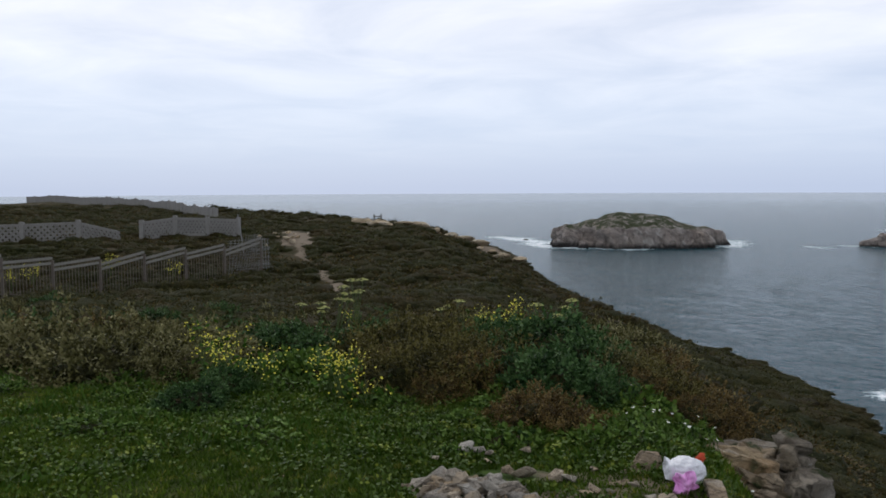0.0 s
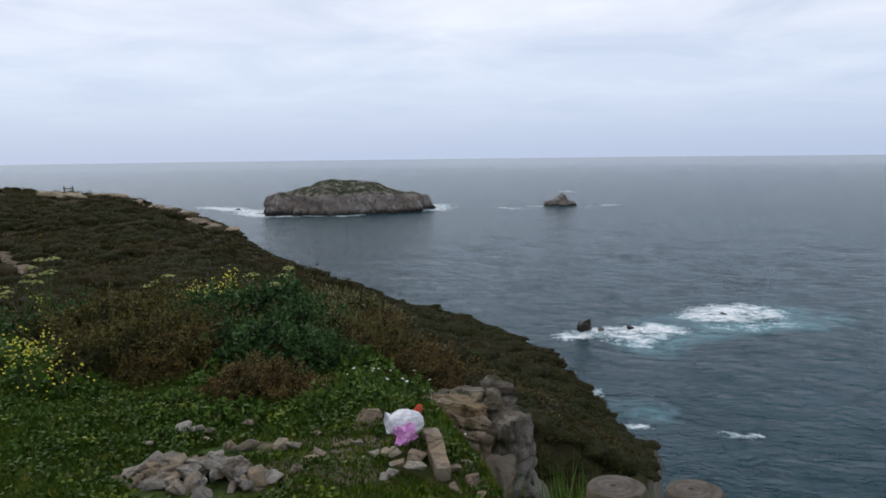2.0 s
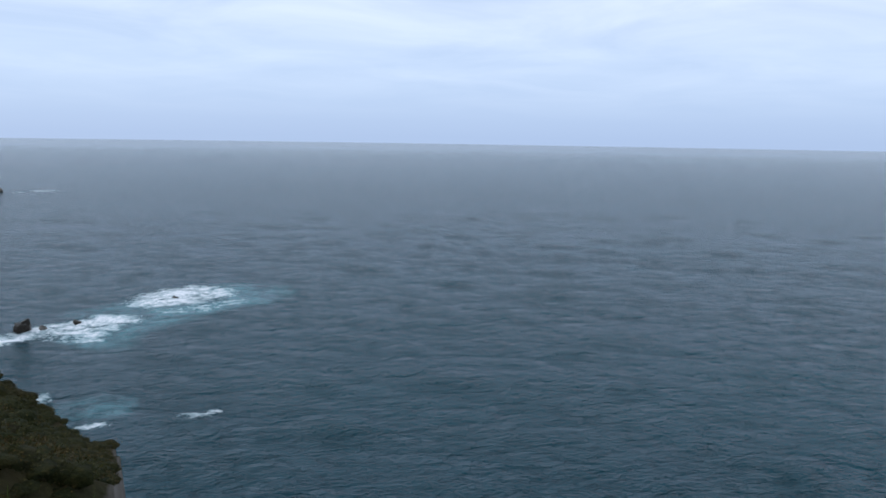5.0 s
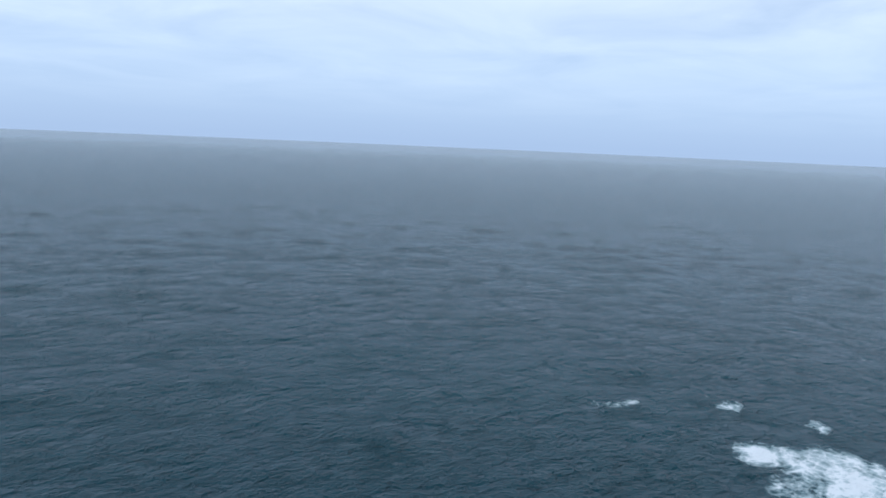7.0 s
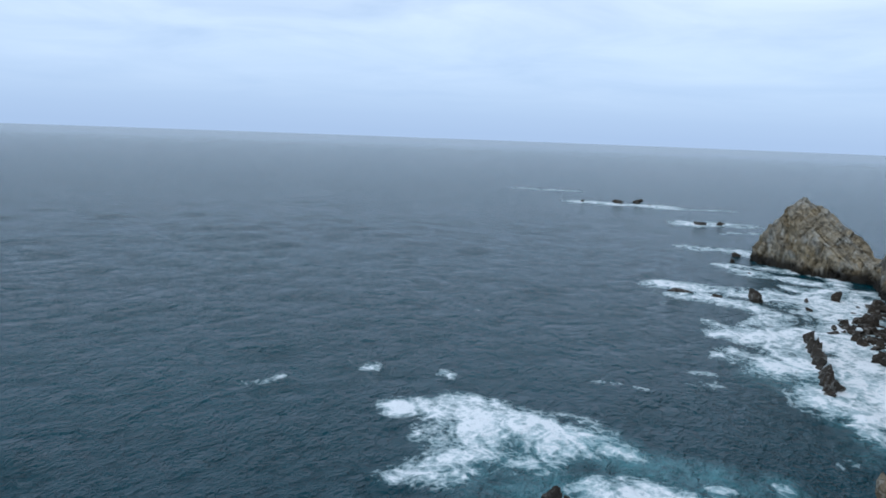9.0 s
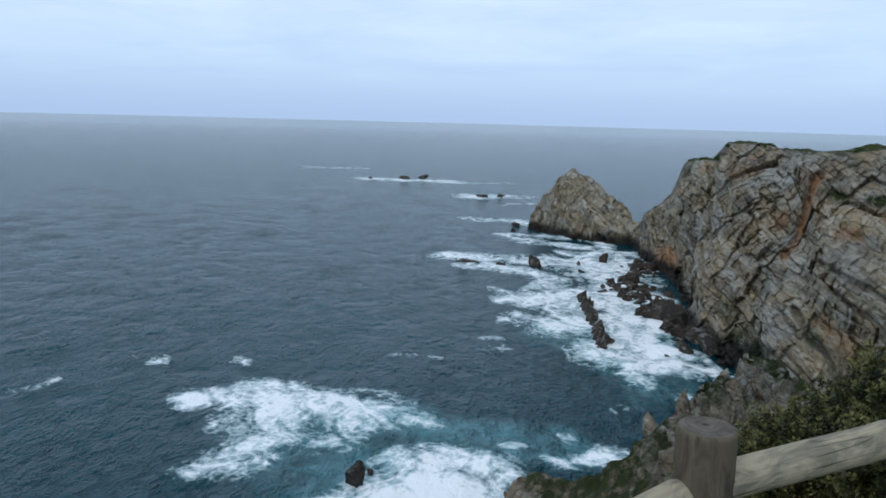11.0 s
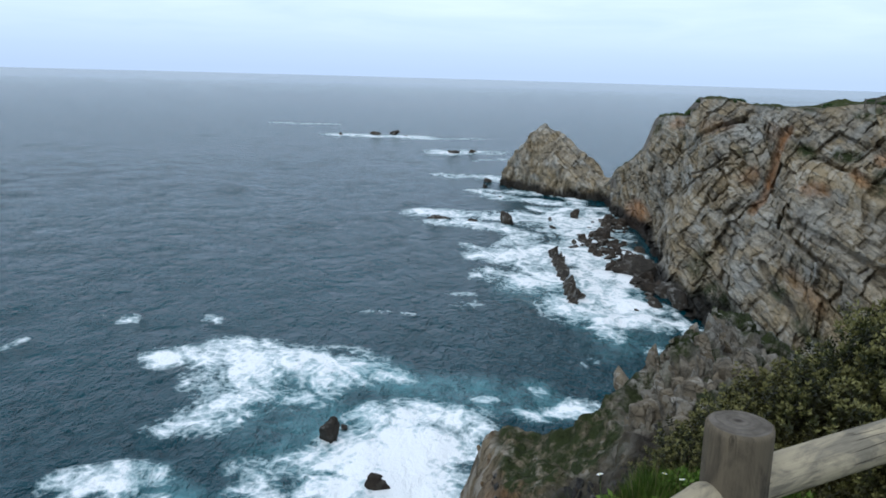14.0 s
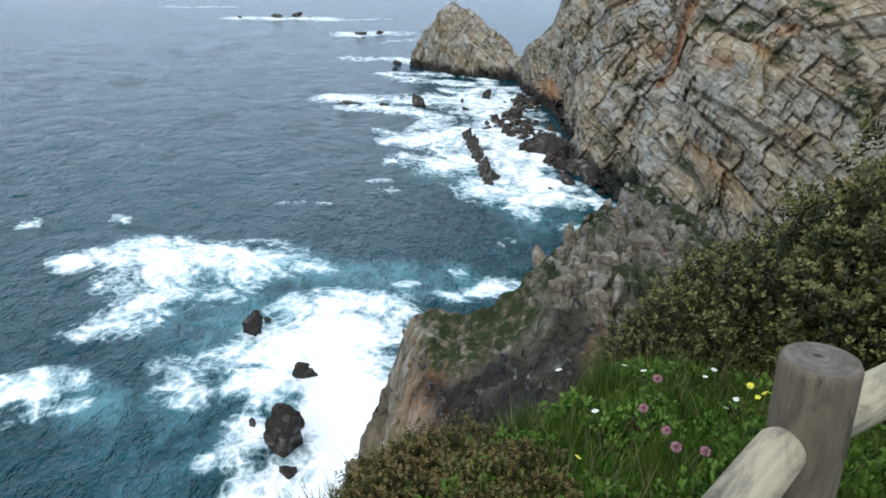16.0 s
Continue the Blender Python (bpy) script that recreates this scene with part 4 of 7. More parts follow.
# ---- rocky spur below the clifftop ----
def build_spur():
    ob = thing("rock_spur", "dark slate spur with ochre flanks and patches of green turf", "rock")
    p, q = np.arange(-1, 66, 0.17), np.arange(-30, 12, 0.17)
    Pm, Q = np.meshgrid(p, q, indexing="ij")
    Pw, Qw = Pm + 0.8 * fbm(Pm / 4, Q / 4, 0, 3, 61), Q + 0.7 * fbm(Pm / 3, Q / 3, 2.2, 4, 62)
    pc = np.interp(-Qw, [0, 3, 5.3, 7.4, 12, 17, 34], [45, 43.5, 41.5, 41.0, 45, 51.5, 72])
    crest = np.interp(-Qw, [0, 1.5, 2.6, 4.4, 6.0, 7.4, 11, 15, 20, 34], [15.5, 17.2, 17.5, 18.7, 20.2, 21.4, 23.4, 24.2, 22, 10])
    inner = np.interp(Pw, [0, 12, 30, 60], [30, 18, 8, 0])
    z = np.maximum(inner, crest - 0.10 * np.clip(pc - Pw, 0, None))
    z = z - np.clip(Pw - pc, 0, None) * 2.2 - np.clip(Qw, 0, None) * 2.5
    rel, tone, ba, bb = strata(Q + 0.12 * z, Pm - 0.25 * z, radians(38), 0.8, 1.4, 63)
    relf = strata(Pm * 0.7 - Q * 0.7, z, radians(28), 0.9, 2.0, 73)[0]
    pale = smooth(0.6, -0.6, Q + 7.4 - 0.25 * (Pm - pc) + 0.8 * fbm(Pm / 2, Q / 2, 0, 2, 67))
    tan = smooth(-1.8, -0.2, Q + 0.7 * fbm(Pm / 2, Q / 2, 0, 2, 68))
    flank = smooth(-1.0, 1.5, Q) + smooth(-0.5, 1.5, Pm - pc)
    z = np.maximum(z + 0.6 * fbm(Pm / 4, Q / 4, 0, 2, 64) + 0.9 * np.exp(-((Q + 0.3) / 1.3) ** 2 - ((Pm - pc + 1) / 2.0) ** 2) + 0.25 * fbm(Pm / 1.3, Q / 1.3, 0, 2, 74) * flank.clip(0, 1), -5)
    gu, gv = np.stack([0 * z + 0.17, 0 * z, np.gradient(z, axis=0)], -1), np.stack([0 * z, 0 * z + 0.17, np.gradient(z, axis=1)], -1)
    nn = np.cross(gu, gv); nn /= np.linalg.norm(nn, axis=-1, keepdims=True)
    rel = rel + (relf - rel) * np.clip(flank, 0, 1)
    rub = fbm(Pm * 0.9, Q * 0.9, z * 0.9, 4, 69, 0.65)
    push = (0.15 + 0.75 * np.clip(pale + 0.5 * flank, 0, 1)) * (rel + 0.2 * fbm(Pm, Q, z, 3, 65)) + 0.3 * (1 - pale) * (1 - tan) * rub
    pp, qq, z = Pm + nn[..., 0] * push, Q - 1.0 + nn[..., 1] * push, z + nn[..., 2] * push
    X, Y = 2.5 + pp * 0.7071 + qq * 0.7071, -2 - pp * 0.7071 + qq * 0.7071
    spots = fbm(Pm / 3, Q / 3, 0, 3, 70)
    moss = np.clip(smooth(-7.5, -4.0, Pm - pc + 2.0 * spots) * smooth(-0.6, -1.6, Q) * smooth(-8.5, -7, Q) * 1.2 + pale * smooth(-0.12, 0.25, spots) * 0.95 + np.maximum(smooth(-9.8, -12.5, Q), smooth(-8, -10, Q) * smooth(-6, -10, Pm - pc)) * smooth(-0.6, -0.1, spots), 0, 1)
    rust = np.clip(np.exp(-((Pm - pc + 7) / 2.4) ** 2 - ((Q + 1.2) / 1.5) ** 2) + 0.8 * np.exp(-((Pm - pc + 12) / 2.5) ** 2 - ((Q + 9.5) / 1.3) ** 2), 0, 1)
    lay = np.clip(0.55 * tone * pale + (0.6 + 0.4 * tone) * (1 - pale), 0, 1)
    # slate flank: mixed towards near-black through the attribute of the wet foot
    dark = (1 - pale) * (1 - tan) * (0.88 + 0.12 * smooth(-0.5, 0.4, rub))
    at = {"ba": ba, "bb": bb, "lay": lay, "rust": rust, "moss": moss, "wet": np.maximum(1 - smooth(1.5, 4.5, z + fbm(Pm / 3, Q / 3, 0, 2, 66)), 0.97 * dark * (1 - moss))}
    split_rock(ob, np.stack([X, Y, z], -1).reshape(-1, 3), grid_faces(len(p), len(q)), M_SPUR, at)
    # slabs and lumps that stand out of the pale ledges, and slaty rubble on the dark flank
    rng = random.Random(63)
    def strew(where, count, low, high, mat, name, label, stretch):
        ii, jj = np.nonzero(where)
        kinds = [broken_stone(name, (1.0 * stretch, 0.62, 0.8), 900 + k + count, mat, 0.15 + 0.12 * k) for k in range(7)]
        for k in range(count):
            c = rng.randrange(len(ii))
            u, v = ii[c], jj[c]
            sz = low + (high - low) * rng.random() ** 2
            m = Matrix.Translation((X[u, v], Y[u, v], z[u, v] - 0.08 * sz)) @ Matrix.Rotation(radians(-45 + rng.gauss(0, 14)), 4, "Z") @ Matrix.Rotation(radians(-38 + rng.gauss(0, 12)), 4, "Y") @ Matrix.Diagonal((sz, sz, sz, 1))
            child(name, kinds[k % 7], ob, label, m)
    seen = (Pm > pc - 16) & (Pm < pc + 1.0)
    strew((pale > 0.7) & (moss < 0.55) & seen & (Q > -16), 260, 0.4, 2.2, M_LEDGE, "rock_slab", "pale tilted rock slab", 1.7)
    strew((dark > 0.6) & (moss < 0.3) & seen, 220, 0.22, 0.9, M_SLATE, "slate_lump", "dark slate lump", 1.4)
    strew((tan > 0.6) & (Pm > pc - 12) & (Pm < pc + 2), 60, 0.5, 1.8, M_TANROCK, "ochre_lump", "ochre rock lump", 1.2)


build_spur()


def one_rock(name, label, category, me, x, y, z, rot=0, group="", tilt=0):
    ob = new(name, me)
    ob.matrix_world = pose(x, y, z, tilt, 0, rot)
    return tagged(ob, label, category, group)


def build_skerries():
    rows = [  # x, y, length, width, height, heading
        (90.3, 150.5, 6.2, 4.4, 3.4, 20), (93.2, 149, 3.5, 2.4, 1.3, 50), (100.2, 148, 4.6, 3, 1.5, 70), (129, 152, 4.4, 2.6, 1.1, 40), (133, 150.6, 3, 2, 0.6, 10),
        (143, -154.7, 5.2, 4.2, 4.4, 20), (159.8, -146, 9, 2.0, 1.6, 40), (152, -151, 3.2, 2.2, 1.2, 60), (140, -169, 5.5, 2.0, 1.6, 130), (138.8, -178.2, 4.8, 3.6, 3.2, 0), (133, -162, 2.4, 1.8, 0.9, 0),
        (85.9, -112.2, 5.0, 2.4, 2.6, 55), (84.0, -109.5, 3.0, 1.6, 1.6, 55), (77.3, -122.9, 3.4, 2.2, 1.6, 10), (79.5, -125.5, 2.6, 1.8, 1.1, 60), (75.5, -121, 2.0, 1.6, 0.9, 60), (73.6, -118.8, 3.0, 2.6, 2.6, 20), (72.5, -116.4, 1.4, 1.2, 0.7, 0), (70, -113.5, 1.3, 1.0, 0.6, 0), (74.5, -115, 1.8, 0.9, 0.7, 30),
        (67.5, -45.8, 3.4, 2.8, 3.2, 30), (68.8, -48.4, 1.6, 1.2, 0.8, 0), (47.6, -34.2, 5.4, 4.2, 4.8, 65), (49.8, -37.0, 2.6, 1.6, 1.8, 40), (55.4, -43.0, 3.4, 1.0, 2.0, 60), (57.2, -43.9, 2.2, 0.8, 1.4, 60), (52.6, -34.6, 1.4, 1.0, 0.6, 0), (44.8, -32.2, 2.6, 2.0, 1.3, 10),
        (395.7, -305, 9, 4, 3.0, 40), (400, -322, 8, 4, 3.4, 20), (388, -312, 5, 3, 2.0, 0), (380, -316, 4, 3, 1.6, 70), (409, -287, 4, 3, 1.8, 0), (289.7, -272, 6.5, 4, 3.2, 40), (287, -281, 4.5, 3, 2.0, 0), (290, -287, 3.5, 2.6, 1.5, 0), (196, -199.5, 3.2, 2.4, 1.8, 0), (206, -211, 5, 3, 2.6, 30), (176.5, -187, 2.5, 2, 1.2, 0),
        (62, 590, 9, 4, 1.6, 20),
    ]
    for i, (x, y, a, b, h, rot) in enumerate(rows):
        me = rock_mesh("skerry", (a, b, h * 1.5), 200 + i, M_SKERRY, 3 if h < 3 else 4, 13, 0.14, (i % 5) / 5)
        one_rock("sea_rock", "wet black-brown rock awash in white water", "rock", me, x, y, -0.1, rot, "rocks in the surf")
    # the long slanting reef in the cove
    for x0, y0, x1, y1, n, h0, h1 in ((114, -139, 96.5, -121.5, 20, 1.6, 3.0), (92.5, -118, 84.5, -109.5, 11, 1.8, 2.8)):
        for i in range(n):
            k = i / (n - 1)
            h = (h0 + (h1 - h0) * math.sin(k * 2.4)) * (0.8 + 0.4 * ((i * 7) % 5) / 4)
            me = broken_stone("reef", (4.0, 1.9 + 0.4 * (i % 3), h * 2.1), 300 + i + n, M_SKERRY, 0.3 + 0.1 * (i % 4))
            one_rock("reef_rock", "brown upturned reef slab in the surf", "rock", me, x0 + (x1 - x0) * k, y0 + (y1 - y0) * k, 0.0, -45 + 10 * (i % 3), "reef in the cove", 14)
    kinds = [broken_stone("boulder", (3.2, 2.2, 1.5 + 0.25 * i), 340 + i, M_SKERRY, 0.5 + 0.1 * i) for i in range(5)]
    rng = random.Random(5)
    for i in range(190):
        k = rng.random()
        x, y = 122 + (80 - 122) * k, -158 + (-133 + 158) * k
        x += rng.uniform(-11, 3) * (1 - abs(k - 0.4)); y += rng.uniform(-5, 6)
        ob = one_rock("boulder", "dark wet boulder at the cliff foot", "rock", kinds[i % 5], x, y, rng.uniform(-0.3, 0.7), rng.uniform(0, 360), "boulders at the cliff foot")
        s = rng.choice((0.5, 0.7, 0.9, 1.2, 1.6))
        ob.scale = (s, s, s)
    for i in range(70):
        k = rng.random()
        x, y = 134 + (104 - 134) * k + rng.gauss(0, 3), -186 + (-146 + 186) * k + rng.gauss(0, 2.5)
        ob = one_rock("boulder", "dark wet boulder at the cliff foot", "rock", kinds[i % 5], x, y, rng.uniform(-0.3, 0.6), rng.uniform(0, 360), "boulders at the cliff foot")
        s = rng.choice((0.4, 0.6, 0.9, 1.2, 1.5))
        ob.scale = (s, s, s * 0.8)
    for x, y, a, b, h, rot, tl in ((88, -136, 16, 7, 7.5, 25, 0.2), (76.5, -128, 9, 6, 7, 60, 0.3), (70.6, -122.6, 5.2, 4.6, 6.5, 20, 0.3), (126, -180, 10, 5, 3, 60, 0.5)):
        me = rock_mesh("foot_rock", (a, b, h), int(x), M_SKERRY, 4, 12, 0.1, tl)
        one_rock("boulder", "large black slab leaning on the cliff foot", "rock", me, x, y, 0.2, rot, "slabs at the cliff foot")


build_skerries()


def build_clifftop_rocks():
    def h(x, y):
        return float(land_height(np.array([x]), np.array([y]))[0])
    # outcrop on the rim: jointed blocks leaning on one another
    ob = thing("rock_outcrop", "craggy grey and ochre limestone outcrop on the cliff rim", "rock", at=(2.2, 5.1, 37.2))
    rows = ((2.04, 5.3, 38.0, 0.34, 0.42, 0.34, 8, 0.9, "ochre bedded block"), (2.18, 5.4, 38.02, 0.28, 0.4, 0.28, -12, 0.6, ""), (2.42, 5.28, 37.98, 0.17, 0.30, 0.62, 10, 0.15, "pale upright block"), (2.34, 5.12, 37.62, 0.42, 0.46, 0.98, -14, 0.2, "broad grey face"),
            (2.06, 5.06, 37.80, 0.26, 0.34, 0.60, 16, 0.55, ""), (2.15, 5.6, 37.7, 0.7, 0.6, 0.8, 30, 0.4, ""), (2.52, 5.02, 37.10, 0.50, 0.55, 0.95, 5, 0.35, ""), (2.14, 4.86, 37.45, 0.26, 0.34, 0.85, -25, 0.45, ""), (2.22, 4.62, 37.15, 0.42, 0.40, 0.8, 12, 0.3, ""), (1.86, 5.1, 37.9, 0.2, 0.26, 0.34, 40, 0.5, ""), (2.33, 5.22, 38.1, 0.14, 0.2, 0.22, 20, 0.4, ""))
    for i, (x, y, z, a, b, c, rot, lay, lab) in enumerate(rows):
        child("rock_block", joint_block("rock_block", (a, b, c), 810 + i, lay), ob, lab, Matrix.Translation(Vector((x, y, z)) - Vector((2.2, 5.1, 37.2))) @ pose(0, 0, 0, 6 * math.sin(i * 2.1), 5 * math.cos(i * 1.7), rot))
    # the heap of stones
    rng = random.Random(9)
    for i in range(80):
        a, k = rng.uniform(0, 6.28), rng.random() ** 0.6
        x, y = 0.14 + 0.36 * k * math.cos(a) + 0.03 * math.sin(a), 3.92 - 0.16 * k * math.cos(a) + 0.24 * k * math.sin(a)
        s = rng.uniform(0.07, 0.17)
        me = broken_stone("heap_stone", (s * rng.uniform(0.9, 1.5), s * rng.uniform(0.7, 1.0), s * rng.uniform(0.5, 0.8)), 500 + i, M_STONE, rng.random() ** 1.3)
        one_rock("stone", "pale grey angular limestone lump in a heap", "stone", me, x, y, h(x, y) + 0.01 + 0.09 * (1 - k) * rng.random(), rng.uniform(0, 360), "heap of stones", rng.uniform(-25, 25))
    loose = [(0.43, 4.26, .13), (0.36, 4.3, .1), (0.61, 4.2, .11), (0.68, 4.16, .08), (0.14, 4.8, .12), (0.22, 4.72, .08), (0.27, 4.66, .07), (0.25, 4.5, .06), (0.5, 4.72, .08), (0.93, 4.06, .1), (0.99, 4.02, .07), (0.78, 3.98, .1), (0.72, 3.92, .07), (0.86, 3.95, .06), (-0.05, 4.55, .05), (0.83, 4.3, .06), (1.0, 4.25, .07), (0.62, 3.8, .08), (1.04, 3.85, .07), (1.1, 3.7, .1), (1.18, 3.62, .12), (1.06, 3.58, .08), (1.42, 3.7, .1), (1.5, 3.62, .12), (1.36, 3.48, .1), (1.46, 3.46, .09), (1.0, 3.55, .06), (1.55, 3.85, .08), (-0.9, 4.2, .05), (1.23, 3.78, .14), (1.12, 3.84, .1)]
    for i, (x, y, s) in enumerate(loose):
        me = broken_stone("loose_stone", (s * 1.3, s * 1.0, s * 0.6), 640 + i, M_STONE, 0.2 + 0.8 * rng.random())
        one_rock("stone", "small pale stone lying in the turf", "stone", me, x, y, h(x, y) + 0.02, rng.uniform(0, 360), "loose stones")
    me = rock_mesh("big_stone", (0.34, 0.28, 0.22), 593, M_STONE, 4, 16, 0.10, 0.8, 0.45)
    one_rock("stone", "rounded brownish lichen-spotted stone beside the bag", "stone", me, 1.12, 4.3, h(1.12, 4.3) + 0.02, 30)
    bm = bmesh.new()
    bmesh.ops.create_cube(bm, size=1.0)
    bmesh.ops.subdivide_edges(bm, edges=bm.edges[:], cuts=9, use_grid_fill=True)
    for v in bm.verts:
        q = Vector((v.co.x * (0.085 + 0.015 * v.co.y), v.co.y * 0.46, v.co.z * 0.08))
        k = 1 - 0.10 * max(0, abs(v.co.x) + abs(v.co.z) + abs(v.co.y) - 1.15)
        v.co = q * k + Vector((noise.noise(q * 9), noise.noise(q * 9 + Vector((5, 0, 0))), noise.noise(q * 9 + Vector((0, 7, 0))))) * 0.008
    me = bpy.data.meshes.new("slab")
    bm.to_mesh(me); bm.free()
    me.materials.append(M_STONE)
    me.attributes.new("lay", "FLOAT", "POINT").data.foreach_set("value", np.full(len(me.vertices), 0.85, np.float32))
    one_rock("stone_slab", "long worn brown stone slab lying by the bag", "stone", me, 1.36, 3.79, h(1.36, 3.79) + 0.05, -11, "", 6)
    # plastic bag with a pink wrapping in it
    bag = thing("plastic_bag", "crumpled white plastic bag with pink wrapping inside", "bag", at=(1.235, 3.97, h(1.235, 3.97)))
    v, f = ICO[5]
    fold = 0.16 * (0.5 - np.abs(fbm(v[:, 0] * 2.2, v[:, 1] * 2.2, v[:, 2] * 2.2, 2, 71))) + 0.10 * (0.4 - np.abs(fbm(v[:, 0] * 5, v[:, 1] * 5, v[:, 2] * 5, 3, 72)))
    w = v * (1 + fold)[:, None] * np.array([0.098, 0.085, 0.066])[None] + np.array([0.015, 0.02, 0.115])
    child("bag_body", mesh_arrays("bag_body", w, f, M_BAG), bag, "translucent white plastic")
    # the mouth gapes to one side
    A, L = np.meshgrid(np.linspace(0, 2 * math.pi, 40), np.linspace(0, 1, 9), indexing="ij")
    rr = 0.052 + 0.006 * L + 0.007 * np.sin(5 * A + 2) * L + 0.008 * fbm(A * 2, L * 3, 0, 2, 74)
    mouth = np.stack([-0.045 - 0.042 * L, 0.01 + rr * np.cos(A), 0.118 + 0.006 * L + rr * 0.85 * np.sin(A)], -1).reshape(-1, 3)
    lip = child("bag_mouth", mesh_arrays("bag_mouth", mouth, grid_faces(40, 9), M_BAG), bag, "gaping crumpled mouth")
    sol = lip.modifiers.new("thickness", "SOLIDIFY"); sol.thickness = 0.002
    # crumpled foil with pointed lobes
    A, L = np.meshgrid(np.linspace(0, 2 * math.pi, 61), np.linspace(0.02, 1, 12), indexing="ij")
    rr = L * (0.040 + 0.034 * np.abs(np.cos(2.5 * A + 0.4)) ** 1.5 + 0.016 * np.sin(A))
    x, z = rr * np.cos(A), rr * np.sin(A)
    y = 0.030 * fbm(x * 26, z * 26, 0, 3, 75) - 0.02 * L ** 2
    foil = child("wrapping", mesh_arrays("wrapping", np.stack([x - 0.02, y - 0.085, z + 0.075], -1).reshape(-1, 3), grid_faces(61, 12), M_PINK, shade=False), bag, "bright pink foil")
    sol = foil.modifiers.new("thickness", "SOLIDIFY"); sol.thickness = 0.003
    v2, f2 = ICO[3]
    w = v2 * np.array([0.022, 0.016, 0.024])[None] * (1 + 0.5 * fbm(v2[:, 0] * 3, v2[:, 1] * 3, v2[:, 2] * 3, 3, 78))[:, None] + np.array([0.118, 0.09, 0.155])
    child("scrap", mesh_arrays("scrap", w, f2, M_ORANGE), bag, "orange-red plastic scrap")


def plain_material(name, c1, c2, rough, scale, bump=0.0, spec=0.3, **more):
    m = Nodes(name).obj()
    n = m.noise(scale, 5.0, 0.6)
    return m.done(m.mix(n, c1, c2), rough, m.bump(n, bump) if bump else None, spec, **more)


M_BAG = plain_material("white_plastic", (0.62, 0.62, 0.64), (0.8, 0.8, 0.82), 0.35, 14, 0.01, 0.5)
M_PINK = plain_material("pink_paper", (0.80, 0.26, 0.66), (0.88, 0.52, 0.82), 0.3, 40)
M_ORANGE = plain_material("orange_plastic", (0.5, 0.045, 0.015), (0.6, 0.09, 0.03), 0.4, 20)
build_clifftop_rocks()


# ---- plants ----
def leaf_material(name, dark, light, pale_tone=None, rough=0.6, clumps=9.0):
    m = Nodes(name)
    clump = m.ramp(m.noise(clumps, 4.0, 0.6), (0.34, 0.0), (0.66, 1.0))
    k = m.math("ADD", m.math("MULTIPLY", clump, 0.6), m.math("MULTIPLY", m.island(), 0.4))
    c = m.mix(k, dark, light)
    c = m.mix(m.ramp(m.noise(1.1, 3.0), (0.35, 0.0), (0.65, 1.0)), c, m.mix(0.45, c, dark))
    if pale_tone:
        c = m.mix(m.ramp(k, (0.70, 0.0), (0.86, 1.0)), c, pale_tone)
    c = m.mix(m.math("MULTIPLY", m.rand(), 0.4), c, m.mix(0.5, c, light))
    return m.done(c, rough, None, 0.14)


def bush_material(name, shaded, paler, pale_tone):
    """Bush leaves with shade painted in: darker in the hollows, paler on the knobs."""
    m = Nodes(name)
    g = m.math("ADD", m.attr("pale_tone"), m.math("MULTIPLY", m.math("SUBTRACT", m.island(), 0.5), 0.35))
    c = m.mix(m.ramp(g, (0.18, 0.0), (0.62, 1.0)), shaded, paler)
    c = m.mix(m.ramp(g, (0.60, 0.0), (1.0, 1.0)), c, pale_tone)
    c = m.mix(m.math("MULTIPLY", m.ramp(m.noise(1.3, 3.0), (0.35, 0.0), (0.65, 1.0)), 0.5), c, m.mix(0.5, c, shaded))
    c = m.mix(m.math("MULTIPLY", m.rand(), 0.35), c, m.mix(0.5, c, paler))
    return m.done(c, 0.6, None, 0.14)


def mound_material():
    """The close surface of heath seen from afar: dark, speckled, browner or greener from place to place."""
    m = Nodes("heath_mound")
    a, b = m.noise(0.16, 4.0, 0.6), m.noise(0.9, 4.0, 0.6)
    sp, sq = m.noise(7.0, 4.0, 0.7), m.noise(22.0, 3.0, 0.7)
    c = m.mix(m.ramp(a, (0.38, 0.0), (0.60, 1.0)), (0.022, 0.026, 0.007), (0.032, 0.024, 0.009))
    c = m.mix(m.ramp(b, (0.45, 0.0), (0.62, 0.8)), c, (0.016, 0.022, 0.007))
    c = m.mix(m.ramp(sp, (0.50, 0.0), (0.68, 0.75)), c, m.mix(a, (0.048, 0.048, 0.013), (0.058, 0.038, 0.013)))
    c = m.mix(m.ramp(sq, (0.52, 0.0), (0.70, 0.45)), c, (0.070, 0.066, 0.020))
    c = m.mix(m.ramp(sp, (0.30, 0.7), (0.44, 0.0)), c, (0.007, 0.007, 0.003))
    return m.done(c, 0.95, m.bump(sp, 0.12, 1.0, m.bump(b, 0.3)), 0.1)


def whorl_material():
    """Leathery leaves, pale grey-green at the twig ends; shade between twigs is painted dark."""
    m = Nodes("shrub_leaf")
    pale_tone, one = m.attr("pale_tone"), m.island()
    c = m.mix(m.ramp(pale_tone, (0.05, 0.0), (0.5, 1.0)), (0.005, 0.007, 0.002), (0.026, 0.032, 0.006))
    c = m.mix(m.ramp(m.math("ADD", pale_tone, m.math("MULTIPLY", m.math("SUBTRACT", one, 0.5), 0.5)), (0.60, 0.0), (1.05, 1.0)), c, (0.25, 0.235, 0.085))
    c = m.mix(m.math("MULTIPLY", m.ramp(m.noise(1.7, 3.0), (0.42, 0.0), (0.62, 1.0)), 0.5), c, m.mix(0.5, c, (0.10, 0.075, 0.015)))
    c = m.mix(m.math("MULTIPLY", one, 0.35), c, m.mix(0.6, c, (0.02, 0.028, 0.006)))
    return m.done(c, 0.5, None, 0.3)


